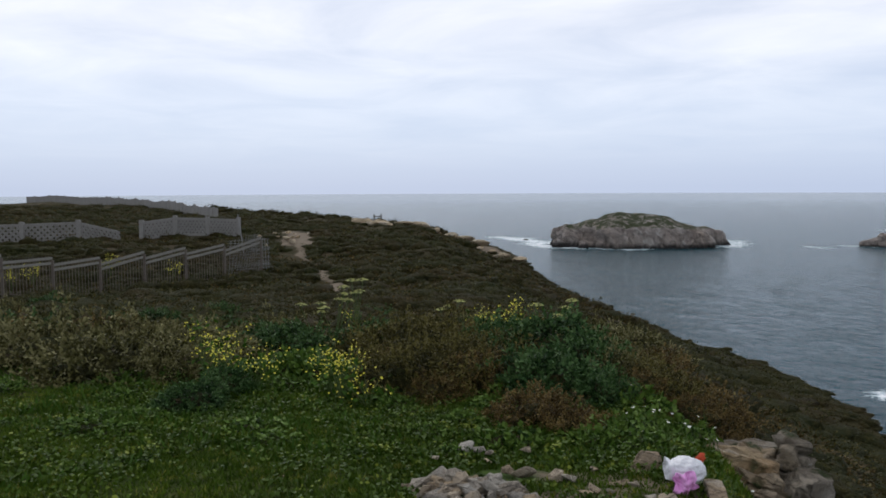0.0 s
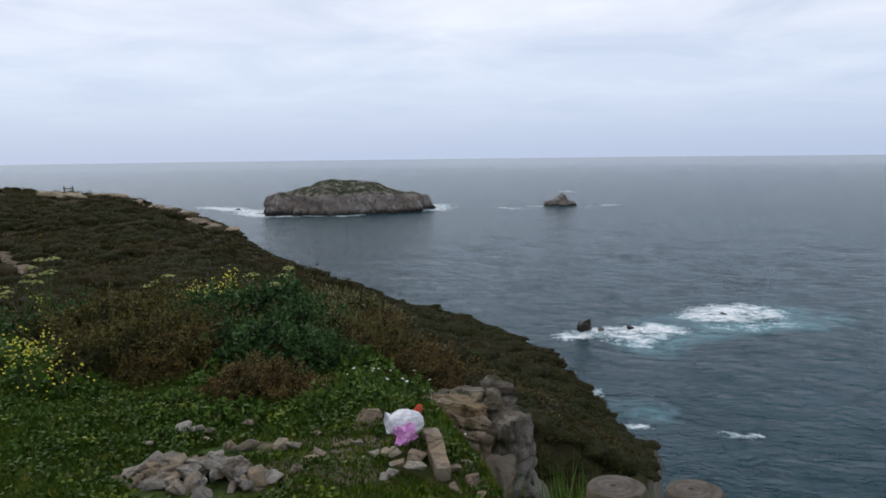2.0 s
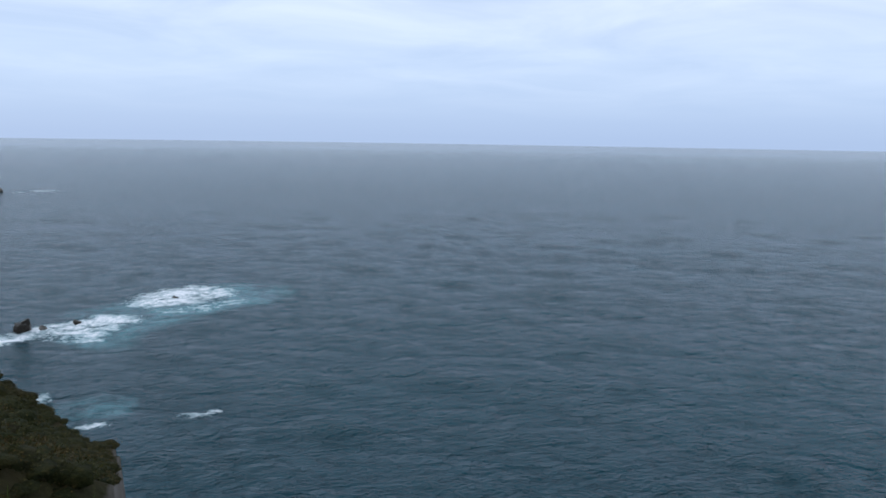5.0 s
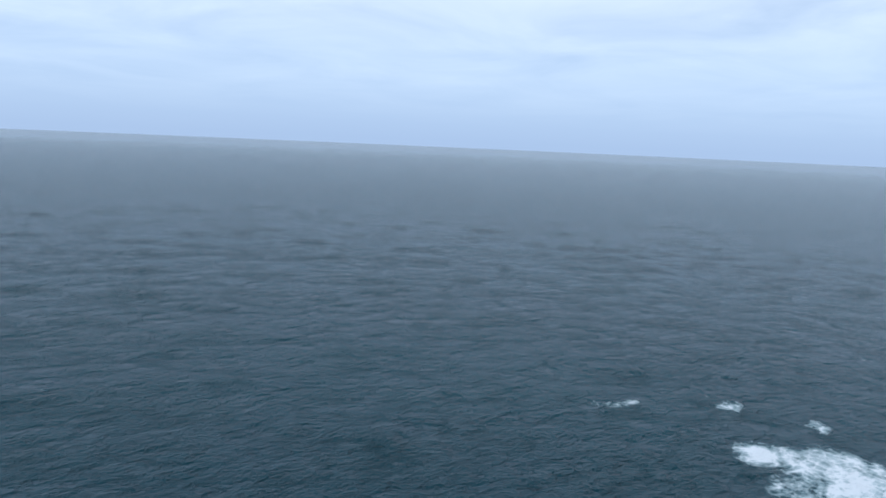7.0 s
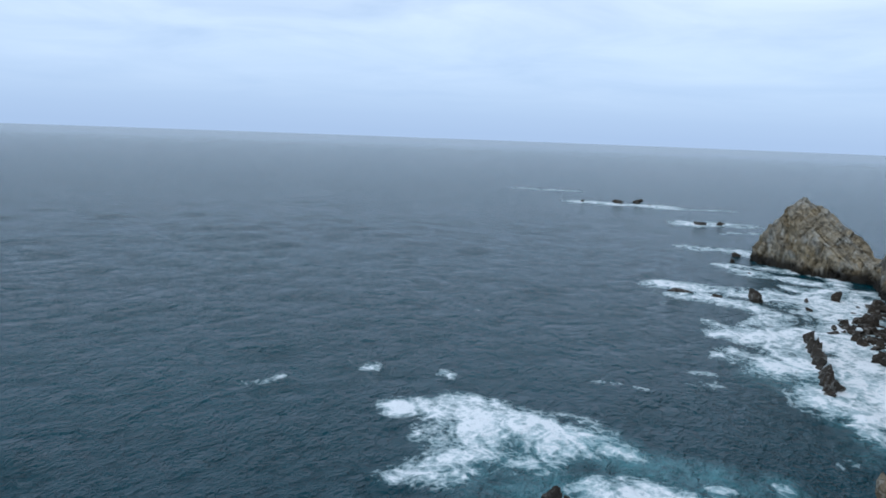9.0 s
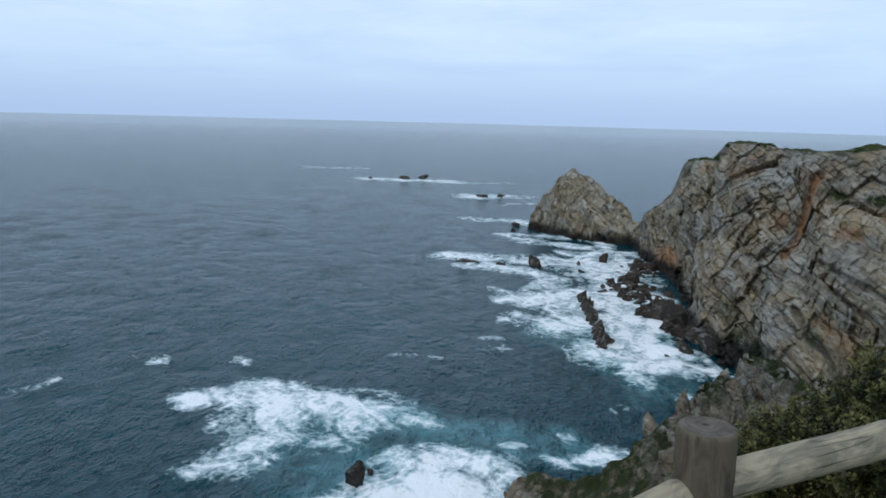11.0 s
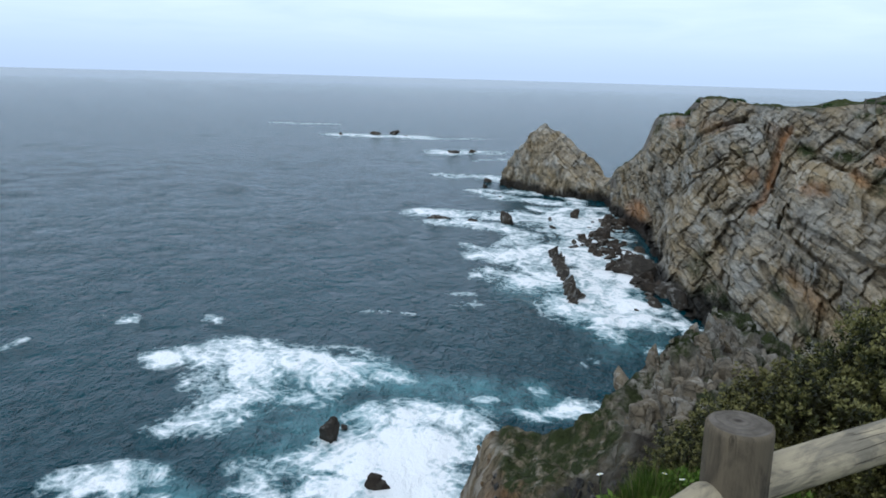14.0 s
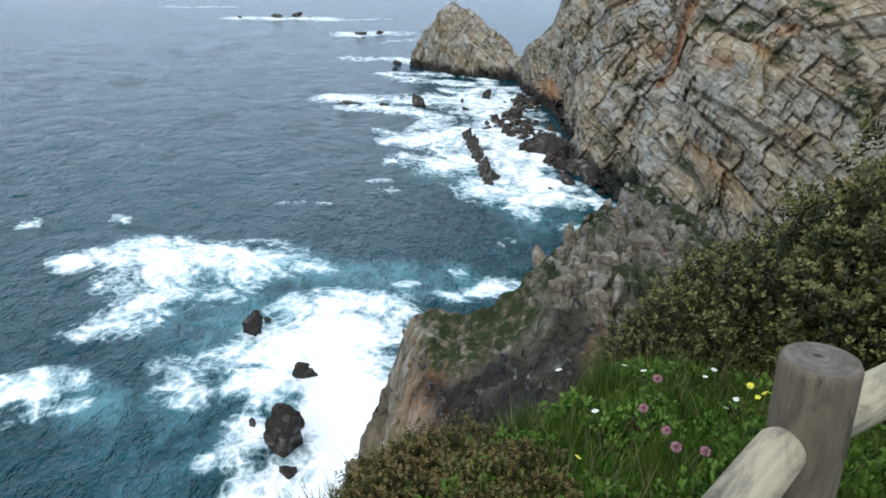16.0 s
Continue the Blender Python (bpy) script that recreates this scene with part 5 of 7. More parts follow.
M_MOUND = mound_material()
M_GORSE = leaf_material("gorse_leaf", (0.018, 0.020, 0.004), (0.084, 0.074, 0.015), (0.165, 0.130, 0.036))
M_OLIVE = leaf_material("olive_leaf", (0.016, 0.020, 0.004), (0.070, 0.068, 0.014), (0.14, 0.125, 0.038))
M_BROWN = leaf_material("dry_heath", (0.027, 0.021, 0.005), (0.125, 0.082, 0.020), (0.22, 0.15, 0.045))
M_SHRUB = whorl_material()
M_GRASS = leaf_material("grass_blade", (0.016, 0.045, 0.002), (0.140, 0.215, 0.016), (0.26, 0.24, 0.05))
M_MEADOW = leaf_material("meadow_blade", (0.010, 0.026, 0.003), (0.090, 0.150, 0.018), (0.17, 0.19, 0.04), 0.55, 7.0)
M_CLOVERLEAF = leaf_material("clover_leaf", (0.014, 0.036, 0.003), (0.100, 0.160, 0.013), (0.19, 0.23, 0.03), 0.55, 5.0)
M_STRAW = leaf_material("straw", (0.10, 0.09, 0.035), (0.25, 0.22, 0.11))
M_TUFT = leaf_material("fresh_grass", (0.05, 0.10, 0.012), (0.14, 0.23, 0.03))
M_HERB = leaf_material("herb_leaf", (0.018, 0.052, 0.004), (0.082, 0.165, 0.018))
# three colours each: painted shade in hollows, middle, painted light on knobs
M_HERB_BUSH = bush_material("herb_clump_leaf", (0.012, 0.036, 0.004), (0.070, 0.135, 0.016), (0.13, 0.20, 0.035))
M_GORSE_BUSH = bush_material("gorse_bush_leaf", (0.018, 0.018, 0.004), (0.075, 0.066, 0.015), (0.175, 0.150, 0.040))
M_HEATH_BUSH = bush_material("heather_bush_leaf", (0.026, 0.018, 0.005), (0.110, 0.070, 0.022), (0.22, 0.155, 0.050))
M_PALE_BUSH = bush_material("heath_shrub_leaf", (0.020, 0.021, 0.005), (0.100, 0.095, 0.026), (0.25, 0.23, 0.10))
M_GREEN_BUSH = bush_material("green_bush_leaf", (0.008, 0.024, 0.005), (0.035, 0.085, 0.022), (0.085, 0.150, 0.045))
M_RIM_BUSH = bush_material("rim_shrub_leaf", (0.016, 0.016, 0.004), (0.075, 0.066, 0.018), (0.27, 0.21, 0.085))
M_TWIG = plain_material("twig_bark", (0.05, 0.035, 0.022), (0.11, 0.08, 0.055), 0.9, 30)
M_STEM = plain_material("green_stem", (0.05, 0.09, 0.02), (0.10, 0.14, 0.04), 0.7, 30)
M_YELLOW = plain_material("yellow_petal", (0.50, 0.46, 0.03), (0.70, 0.64, 0.06), 0.6, 30)
M_UMBEL = plain_material("umbel_floret", (0.20, 0.22, 0.045), (0.32, 0.33, 0.09), 0.7, 60)
M_WHITE = plain_material("white_petal", (0.72, 0.72, 0.70), (0.85, 0.85, 0.84), 0.6, 40)
M_CLOVER = plain_material("clover_pink", (0.30, 0.12, 0.17), (0.62, 0.36, 0.40), 0.7, 160)


def leaves(base, axis, length, width, rng, fold=0.25):
    """Diamond leaves from base points along axes: arrays of corners and faces."""
    n = len(base)
    axis = axis / (np.linalg.norm(axis, axis=1, keepdims=True) + 1e-9)
    side = np.cross(axis, rng.normal(size=(n, 3))); side /= np.linalg.norm(side, axis=1, keepdims=True) + 1e-9
    up = np.cross(side, axis)
    L, W = np.broadcast_to(length, n)[:, None], np.broadcast_to(width, n)[:, None]
    mid = base + axis * L * 0.5
    v = np.stack([base, mid + side * W * 0.5 + up * W * fold, base + axis * L, mid - side * W * 0.5 + up * W * fold], 1)
    f = (np.arange(n) * 4)[:, None] + np.arange(4)[None]
    return v.reshape(-1, 3), f


def dome_points(n, rx, ry, rz, rng, shell=0.55, lump=0.3, seed=0):
    """Points on a lumpy dome, their directions, and how far each stands out on a knob."""
    d = rng.normal(size=(n, 3)); d[:, 2] = np.abs(d[:, 2]) * 0.9 - 0.08; d /= np.linalg.norm(d, axis=1, keepdims=True)
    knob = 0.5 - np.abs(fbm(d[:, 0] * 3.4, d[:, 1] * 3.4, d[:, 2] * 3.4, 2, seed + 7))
    r = (shell + (1 - shell) * rng.uniform(0, 1, n) ** 0.5) * (1 + lump * fbm(d[:, 0] * 2.2, d[:, 1] * 2.2, d[:, 2] * 2.2, 2, seed) + 0.36 * knob)
    return d * r[:, None] * np.array([rx, ry, rz])[None], d, knob


def bush_arrays(seed, rx, ry, rz, sprigs, per, leaf, width, spread=0.8, sprig=0.10, lump=0.3, upward=0.5, shading=False):
    """Leafy sprigs on a dome; on request also a painted light-and-shade value for each leaf."""
    rng = np.random.RandomState(seed)
    p, d, knob = dome_points(sprigs, rx, ry, rz, rng, 0.62, lump, seed)
    ax = d + upward * np.array([0, 0, 1])[None] + 0.45 * rng.normal(size=d.shape); ax /= np.linalg.norm(ax, axis=1, keepdims=True)
    t = np.tile(np.linspace(0, 1, per), sprigs)
    P0, A0 = np.repeat(p, per, 0), np.repeat(ax, per, 0)
    base = P0 + A0 * (t * sprig)[:, None]
    v, f = leaves(base, A0 * (0.5 + 0.6 * t)[:, None] + spread * rng.normal(size=base.shape), leaf * rng.uniform(0.6, 1.2, len(base)), width * rng.uniform(0.7, 1.2, len(base)), rng)
    if not shading:
        return v, f
    # paler where the bush stands out, darker in hollows: light and shade as colour
    pale_tone = np.clip(0.40 + 1.1 * np.repeat(knob, per) + 0.35 * (t - 0.5) + 0.12 * rng.normal(size=len(t)), 0, 1)
    return v, f, {"pale_tone": np.repeat(pale_tone, 4)}


def rosette_arrays(seed, rx, ry, rz, sprigs, leaf, width, sprig, lump):
    """Twigs that end in whorls of leaves; leaves at the tips and on knobs are marked paler."""
    rng = np.random.RandomState(seed)
    p, d, knob = dome_points(sprigs, rx, ry, rz, rng, 0.66, lump, seed)
    ax = d + 0.55 * np.array([0, 0, 1])[None] + 0.40 * rng.normal(size=d.shape); ax /= np.linalg.norm(ax, axis=1, keepdims=True)
    s1 = np.cross(ax, rng.normal(size=ax.shape)); s1 /= np.linalg.norm(s1, axis=1, keepdims=True); s2 = np.cross(ax, s1)
    own = rng.uniform(size=sprigs)
    V, F, pale_tone, o = [], [], [], 0
    for at, count, out, size, paler in ((1.0, 5, 0.7, 0.75, 1.0), (0.82, 6, 1.3, 1.0, 0.7), (0.58, 6, 1.9, 1.05, 0.4), (0.30, 5, 2.4, 1.0, 0.15), (0.05, 4, 3.0, 1.0, 0.0)):
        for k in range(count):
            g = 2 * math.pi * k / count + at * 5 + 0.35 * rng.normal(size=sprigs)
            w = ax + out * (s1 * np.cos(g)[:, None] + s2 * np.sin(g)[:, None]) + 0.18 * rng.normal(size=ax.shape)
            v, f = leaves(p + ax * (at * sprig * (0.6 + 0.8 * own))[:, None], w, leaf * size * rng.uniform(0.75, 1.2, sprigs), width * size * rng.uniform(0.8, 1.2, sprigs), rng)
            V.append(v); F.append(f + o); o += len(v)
            # pale towards the twig end; the knob share is painted light
            pale_tone.append(np.repeat(np.clip(paler * (0.45 + 0.9 * own) + 0.35 * knob, 0, 1), 4))
    return np.concatenate(V), np.concatenate(F), {"pale_tone": np.concatenate(pale_tone)}


def tube(points, radii, sides=6):
    """Rings round a line of points, as arrays."""
    pts = np.array(points, float); V, F = [], []
    for i, p in enumerate(pts):
        d = pts[min(i + 1, len(pts) - 1)] - pts[max(i - 1, 0)]; d /= np.linalg.norm(d) + 1e-9
        s = np.cross(d, [0.3, 0.9, 0.1]); s /= np.linalg.norm(s) + 1e-9; u = np.cross(d, s)
        for k in range(sides):
            a = 2 * math.pi * k / sides
            V.append(p + radii[i] * (s * math.cos(a) + u * math.sin(a)))
    for i in range(len(pts) - 1):
        for k in range(sides):
            a, b = i * sides + k, i * sides + (k + 1) % sides
            F.append((a, b, b + sides, a + sides))
    return np.array(V), np.array(F)


def join(parts):
    V, F, o = [], [], 0
    for v, f in parts:
        V.append(v); F.append(f + o); o += len(v)
    return np.concatenate(V), np.concatenate(F)


def stems_arrays(seed, rx, rz, n, thick):
    rng = np.random.RandomState(seed); out = []
    for i in range(n):
        a, r = rng.uniform(0, 2 * math.pi), rng.uniform(0.2, 0.85) * rx
        e = np.array([math.cos(a) * r, math.sin(a) * r, rz * rng.uniform(0.45, 0.9)])
        m = e * np.array([0.45, 0.45, 0.6]) + rng.normal(size=3) * 0.05 * rx
        out.append(tube([e * 0.05 - [0, 0, 0.05], m, e], [thick, thick * 0.7, thick * 0.35], 5))
    return join(out)


class BushKind:
    def __init__(self, name, label, category, group, seeds, mat, args, stems=14):
        self.name, self.label, self.category, self.group, self.mat = name, label, category, group, mat
        self.pairs = []
        for s in seeds:
            at = None
            if args[4]:
                v, f, at = bush_arrays(s, *args, shading=True)
            else:
                v, f, at = rosette_arrays(s, args[0], args[1], args[2], args[3], args[5], args[6], args[8], args[9])
            sv, sf = stems_arrays(s + 1, args[0], args[2], stems, 0.008)
            # closed dark shell added inside the leaves, stands in for shade in the gaps
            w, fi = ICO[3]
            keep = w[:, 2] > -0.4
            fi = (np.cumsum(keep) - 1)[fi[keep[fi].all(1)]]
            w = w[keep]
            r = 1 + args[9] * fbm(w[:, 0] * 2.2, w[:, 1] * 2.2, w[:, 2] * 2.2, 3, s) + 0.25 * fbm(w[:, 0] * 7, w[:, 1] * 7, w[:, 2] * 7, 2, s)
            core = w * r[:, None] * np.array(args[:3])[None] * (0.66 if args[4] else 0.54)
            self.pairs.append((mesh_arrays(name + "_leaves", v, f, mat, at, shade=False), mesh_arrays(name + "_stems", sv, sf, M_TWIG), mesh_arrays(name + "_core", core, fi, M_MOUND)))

    def put(self, i, x, y, z, scale, rot, flat=1.0):
        ob = thing(self.name, self.label, self.category, self.group, at=(x, y, z))
        ob.rotation_euler = (0, 0, rot); ob.scale = (scale, scale, scale * flat)
        a, b, d = self.pairs[i % len(self.pairs)]
        tagged(child("foliage", a, ob), kind="stuff"); child("branchwork", b, ob, "thin brown branches"); child("inner_growth", d, ob, "dark filler shell standing in for shade between leaves")
        return ob


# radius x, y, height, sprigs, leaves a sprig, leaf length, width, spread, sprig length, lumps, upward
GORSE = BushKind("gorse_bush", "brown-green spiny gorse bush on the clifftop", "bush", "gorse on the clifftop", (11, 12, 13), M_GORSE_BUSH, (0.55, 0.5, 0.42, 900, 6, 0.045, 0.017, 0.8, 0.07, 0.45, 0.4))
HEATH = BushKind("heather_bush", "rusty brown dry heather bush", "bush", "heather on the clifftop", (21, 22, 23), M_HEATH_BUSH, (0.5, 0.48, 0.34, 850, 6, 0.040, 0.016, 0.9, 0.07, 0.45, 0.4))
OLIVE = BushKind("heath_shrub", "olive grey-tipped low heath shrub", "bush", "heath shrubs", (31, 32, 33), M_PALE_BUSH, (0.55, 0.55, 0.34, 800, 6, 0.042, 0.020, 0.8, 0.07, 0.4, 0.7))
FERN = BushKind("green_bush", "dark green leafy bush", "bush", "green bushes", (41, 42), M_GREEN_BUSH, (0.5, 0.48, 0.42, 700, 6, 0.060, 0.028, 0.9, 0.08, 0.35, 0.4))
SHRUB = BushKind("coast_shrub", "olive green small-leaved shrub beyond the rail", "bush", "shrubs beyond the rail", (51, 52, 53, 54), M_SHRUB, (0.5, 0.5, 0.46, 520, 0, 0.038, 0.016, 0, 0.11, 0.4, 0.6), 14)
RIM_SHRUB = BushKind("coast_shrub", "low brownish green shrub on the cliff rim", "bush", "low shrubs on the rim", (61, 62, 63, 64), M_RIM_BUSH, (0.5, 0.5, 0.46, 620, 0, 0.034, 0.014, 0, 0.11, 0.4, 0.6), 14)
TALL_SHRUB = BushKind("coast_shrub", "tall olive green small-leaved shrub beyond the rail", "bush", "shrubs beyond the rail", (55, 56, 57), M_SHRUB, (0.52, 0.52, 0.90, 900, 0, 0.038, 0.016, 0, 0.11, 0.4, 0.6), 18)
HERB = BushKind("leafy_herb", "bright green broad-leaved herb clump", "plant", "herb clumps", (61, 62), M_HERB_BUSH, (0.22, 0.22, 0.12, 110, 5, 0.06, 0.034, 1.0, 0.05, 0.3, 0.6), 6)


def ground_z(x, y):
    return land_height(np.asarray(x, float), np.asarray(y, float)) + rough_turf(x, y)


def plant_north():
    rng = random.Random(3)
    fixed = [  # kind, x, y, scale
        (GORSE, -0.35, 6.75, 0.85), (GORSE, 0.0, 6.85, 0.9), (HEATH, 0.25, 6.75, 0.75), (GORSE, -0.15, 7.3, 1.0), (GORSE, 0.4, 7.2, 0.9), (HEATH, -0.05, 6.4, 0.5), (FERN, 1.0, 6.4, 0.85), (FERN, 1.25, 6.15, 0.6), (FERN, 0.8, 6.7, 0.8), (HEATH, 0.65, 5.55, 0.7), (HEATH, 0.85, 5.4, 0.55), (HEATH, 1.55, 6.3, 0.6), (GORSE, 1.75, 6.6, 0.7), (HEATH, 1.95, 6.1, 0.55), (HEATH, 2.1, 5.9, 0.5), (OLIVE, 1.6, 7.0, 0.8), (FERN, 1.0, 8.0, 1.15), (FERN, 1.35, 7.4, 0.9), (FERN, 0.6, 9.2, 0.8), (FERN, -1.9, 9.6, 1.1), (FERN, -1.2, 10.4, 1.0), (FERN, -0.9, 11.5, 1.0), (HERB, -1.45, 7.4, 1.3), (HERB, -1.3, 7.6, 1.4), (HERB, -1.6, 7.7, 1.4), (HERB, -1.15, 7.3, 1.2), (HERB, -1.75, 7.5, 1.3),
        (HEATH, 2.35, 6.9, 0.8), (HEATH, 1.9, 7.3, 0.9), (GORSE, -0.2, 9.0, 1.2), (HEATH, 0.3, 9.7, 1.1), (OLIVE, 1.7, 8.6, 0.9), (GORSE, -0.7, 8.9, 1.1), (GORSE, 0.2, 8.0, 0.8), (HEATH, -0.5, 8.1, 0.6),
        (OLIVE, -3.2, 7.6, 1.3), (OLIVE, -4.2, 8.4, 1.5), (OLIVE, -2.5, 7.4, 0.8), (OLIVE, -5.4, 8.8, 1.4), (OLIVE, -3.4, 8.7, 1.2), (HEATH, -5.9, 10.2, 1.4), (HEATH, -4.6, 10.4, 1.3), (FERN, -2.0, 6.1, 0.55), (FERN, -1.85, 6.6, 0.5), (HERB, 1.1, 5.1, 0.8), (HERB, 0.95, 4.95, 0.7), (HERB, 1.35, 5.35, 0.9), (HERB, 1.5, 6.0, 1.0), (HERB, 1.75, 5.6, 0.8), (HERB, 0.5, 6.4, 0.9), (HERB, 0.1, 6.9, 0.9), (HERB, -0.4, 7.1, 0.8),
    ]
    for i, (k, x, y, s) in enumerate(fixed):
        k.put(i, x, y, float(ground_z(x, y)) - 0.03, s, rng.uniform(0, 6.28))
    for i in range(70):
        x, y = rng.uniform(-4.2, 1.3), rng.uniform(4.6, 8.0)
        if abs(x) < 0.62 * y:
            HERB.put(i, x, y, float(ground_z(x, y)) - 0.01, rng.uniform(0.45, 1.0), rng.uniform(0, 6.28), rng.uniform(0.5, 0.9))
    kinds = [GORSE, HEATH, OLIVE, FERN, OLIVE, FERN, GORSE, OLIVE, GORSE]
    n = 0
    while n < 120:
        y = rng.uniform(8.6, 24)
        x = rng.uniform(-0.60 * y - 1.0, min(3.0, 0.5 * y))
        if y < 10 and -2.6 < x < 0:
            continue
        k = rng.choice(kinds)
        s = rng.uniform(0.7, 1.35)
        k.put(n, x, y, float(ground_z(x, y)) - 0.04, s, rng.uniform(0, 6.28), rng.uniform(0.75, 1.15))
        n += 1


def cushion_arrays(seed, sub, leaf, width, sprigs):
    """A lumpy heath cushion, about 1.2 m across, with sprigs on it."""
    v, f = ICO[sub]
    keep = v[:, 2] > -0.45
    idx = np.cumsum(keep) - 1
    f = idx[f[keep[f].all(1)]]
    v = v[keep]
    r = 1 + 0.30 * fbm(v[:, 0] * 1.6, v[:, 1] * 1.6, v[:, 2] * 1.6, 2, seed) + 0.22 * fbm(v[:, 0] * 4, v[:, 1] * 4, v[:, 2] * 4, 2, seed + 1)
    w = v * r[:, None] * np.array([0.58, 0.58, 0.34])[None]
    lv, lf = bush_arrays(seed, 0.6, 0.6, 0.37, sprigs, 3, leaf, width, 0.9, 0.06, 0.35, 0.5)
    return np.concatenate([w, lv]), f, lf + len(w)


def scatter_cushions(name, label, spots, mat, seed, near):
    protos = [cushion_arrays(seed + i, 2 if near else 1, 0.085 if near else 0.13, 0.034 if near else 0.06, 60 if near else 14) for i in range(6)]
    rng = np.random.RandomState(seed)
    V, F, K, o = [], [], [], 0
    for i, (x, y, z, s, hgt) in enumerate(spots):
        v, f3, f4 = protos[i % 6]
        a = rng.uniform(0, 6.28); c, sn = math.cos(a), math.sin(a)
        V.append(np.stack([(v[:, 0] * c - v[:, 1] * sn) * s + x, (v[:, 0] * sn + v[:, 1] * c) * s + y, v[:, 2] * s * hgt + z], 1))
        F += [f3 + o, f4[:, [0, 1, 2]] + o, f4[:, [0, 2, 3]] + o]
        K += [np.zeros(len(f3), np.int32), np.ones(2 * len(f4), np.int32)]
        o += len(v)
    me = mesh_arrays(name, np.concatenate(V), np.concatenate(F), M_MOUND, shade=True)
    me.materials.append(mat)
    me.polygons.foreach_set("material_index", np.concatenate(K))
    tagged(new(name, me), label, "heath", kind="stuff")


def plant_heath():
    rng = np.random.RandomState(17)
    spots = {(k, nr): [] for k in range(3) for nr in (0, 1)}
    n = 0
    while n < 10500:
        r = 13 + 160 * rng.uniform() ** 1.55
        a = math.radians(rng.uniform(-33, 38))
        x, y = r * math.sin(a), r * math.cos(a)
        e = np.interp(y, COAST_Y, COAST_X)
        if x > e + 2.2 or y < 1.37 * max(2.5, x) + 0.3 or y > 215:
            continue
        n += 1
        if capsule_field(np.array([x]), np.array([y]), DIRT)[0] > 0.30:
            continue
        s = rng.uniform(0.55, 1.35) * (1 + 0.004 * r)
        rim = min(e - x, 0.6 * (y - 1.37 * max(2.5, x)))
        if rim < 2.5:
            s *= 0.32 if rim < 1.0 else 0.6
        t = vnoise(np.array([x / 6.0]), np.array([y / 6.0]), 0, 33)[0] + 0.4 * rng.normal()
        spots[(0 if t < -0.3 else (1 if t < 0.35 else 2), int(r < 34))].append((x, y, float(ground_z(x, y)) - 0.02, s, rng.uniform(0.35, 1.0)))
    for n in range(3800):
        y = 14 + 70 * rng.uniform() ** 1.6
        x = np.interp(y, COAST_Y, COAST_X) + rng.uniform(-1.8, 1.6)
        if y > 1.37 * x + 0.4:
            spots[(rng.randint(0, 3), 1)].append((x, y, float(ground_z(x, y)) - 0.04, rng.uniform(0.22, 0.46), rng.uniform(0.5, 0.9)))
    n = 0
    while n < 900:
        x, y = rng.uniform(2.0, 9.0), rng.uniform(4.6, 14.0)
        if y < 1.37 * x + 0.9 or x < np.interp(y, EDGE_Y, EDGE_X) + 0.25 or math.hypot(x - 2.3, y - 5.3) < 0.55:
            n += 1
            continue
        spots[(rng.randint(0, 3), 1)].append((x, y, float(ground_z(x, y)) - 0.05, rng.uniform(0.3, 0.7), rng.uniform(0.5, 1.0)))
        n += 1
    for k, (nm, lab, mat) in enumerate((("heather", "rusty brown heather covering the slope", M_BROWN), ("gorse", "dark olive gorse covering the slope", M_GORSE), ("low_scrub", "dull green low scrub on the slope", M_OLIVE))):
        scatter_cushions(nm, lab, spots[(k, 1)], mat, 101 + 10 * k, True)
        scatter_cushions(nm, lab, spots[(k, 0)], mat, 151 + 10 * k, False)


def blade_arrays(base, axis, length, width, rng):
    """One narrow triangle a blade."""
    n = len(base)
    axis = axis / np.linalg.norm(axis, axis=1, keepdims=True)
    side = np.cross(axis, rng.normal(size=(n, 3))); side /= np.linalg.norm(side, axis=1, keepdims=True) + 1e-9
    v = np.stack([base - side * width[:, None] * 0.5, base + side * width[:, None] * 0.5, base + axis * length[:, None]], 1)
    return v.reshape(-1, 3), (np.arange(n) * 3)[:, None] + np.arange(3)[None]


def blades(spots, seed, height, width, mat, name, label):
    rng = np.random.RandomState(seed)
    p = np.array(spots)
    n = len(p)
    lean = rng.normal(size=(n, 3)) * 0.45; lean[:, 2] = 1
    v, f = blade_arrays(p, lean, height * rng.uniform(0.5, 1.3, n), width * rng.uniform(0.6, 1.3, n), rng)
    me = mesh_arrays(name, v, f, mat, shade=False)
    return tagged(new(name, me), label, "grass", kind="stuff")


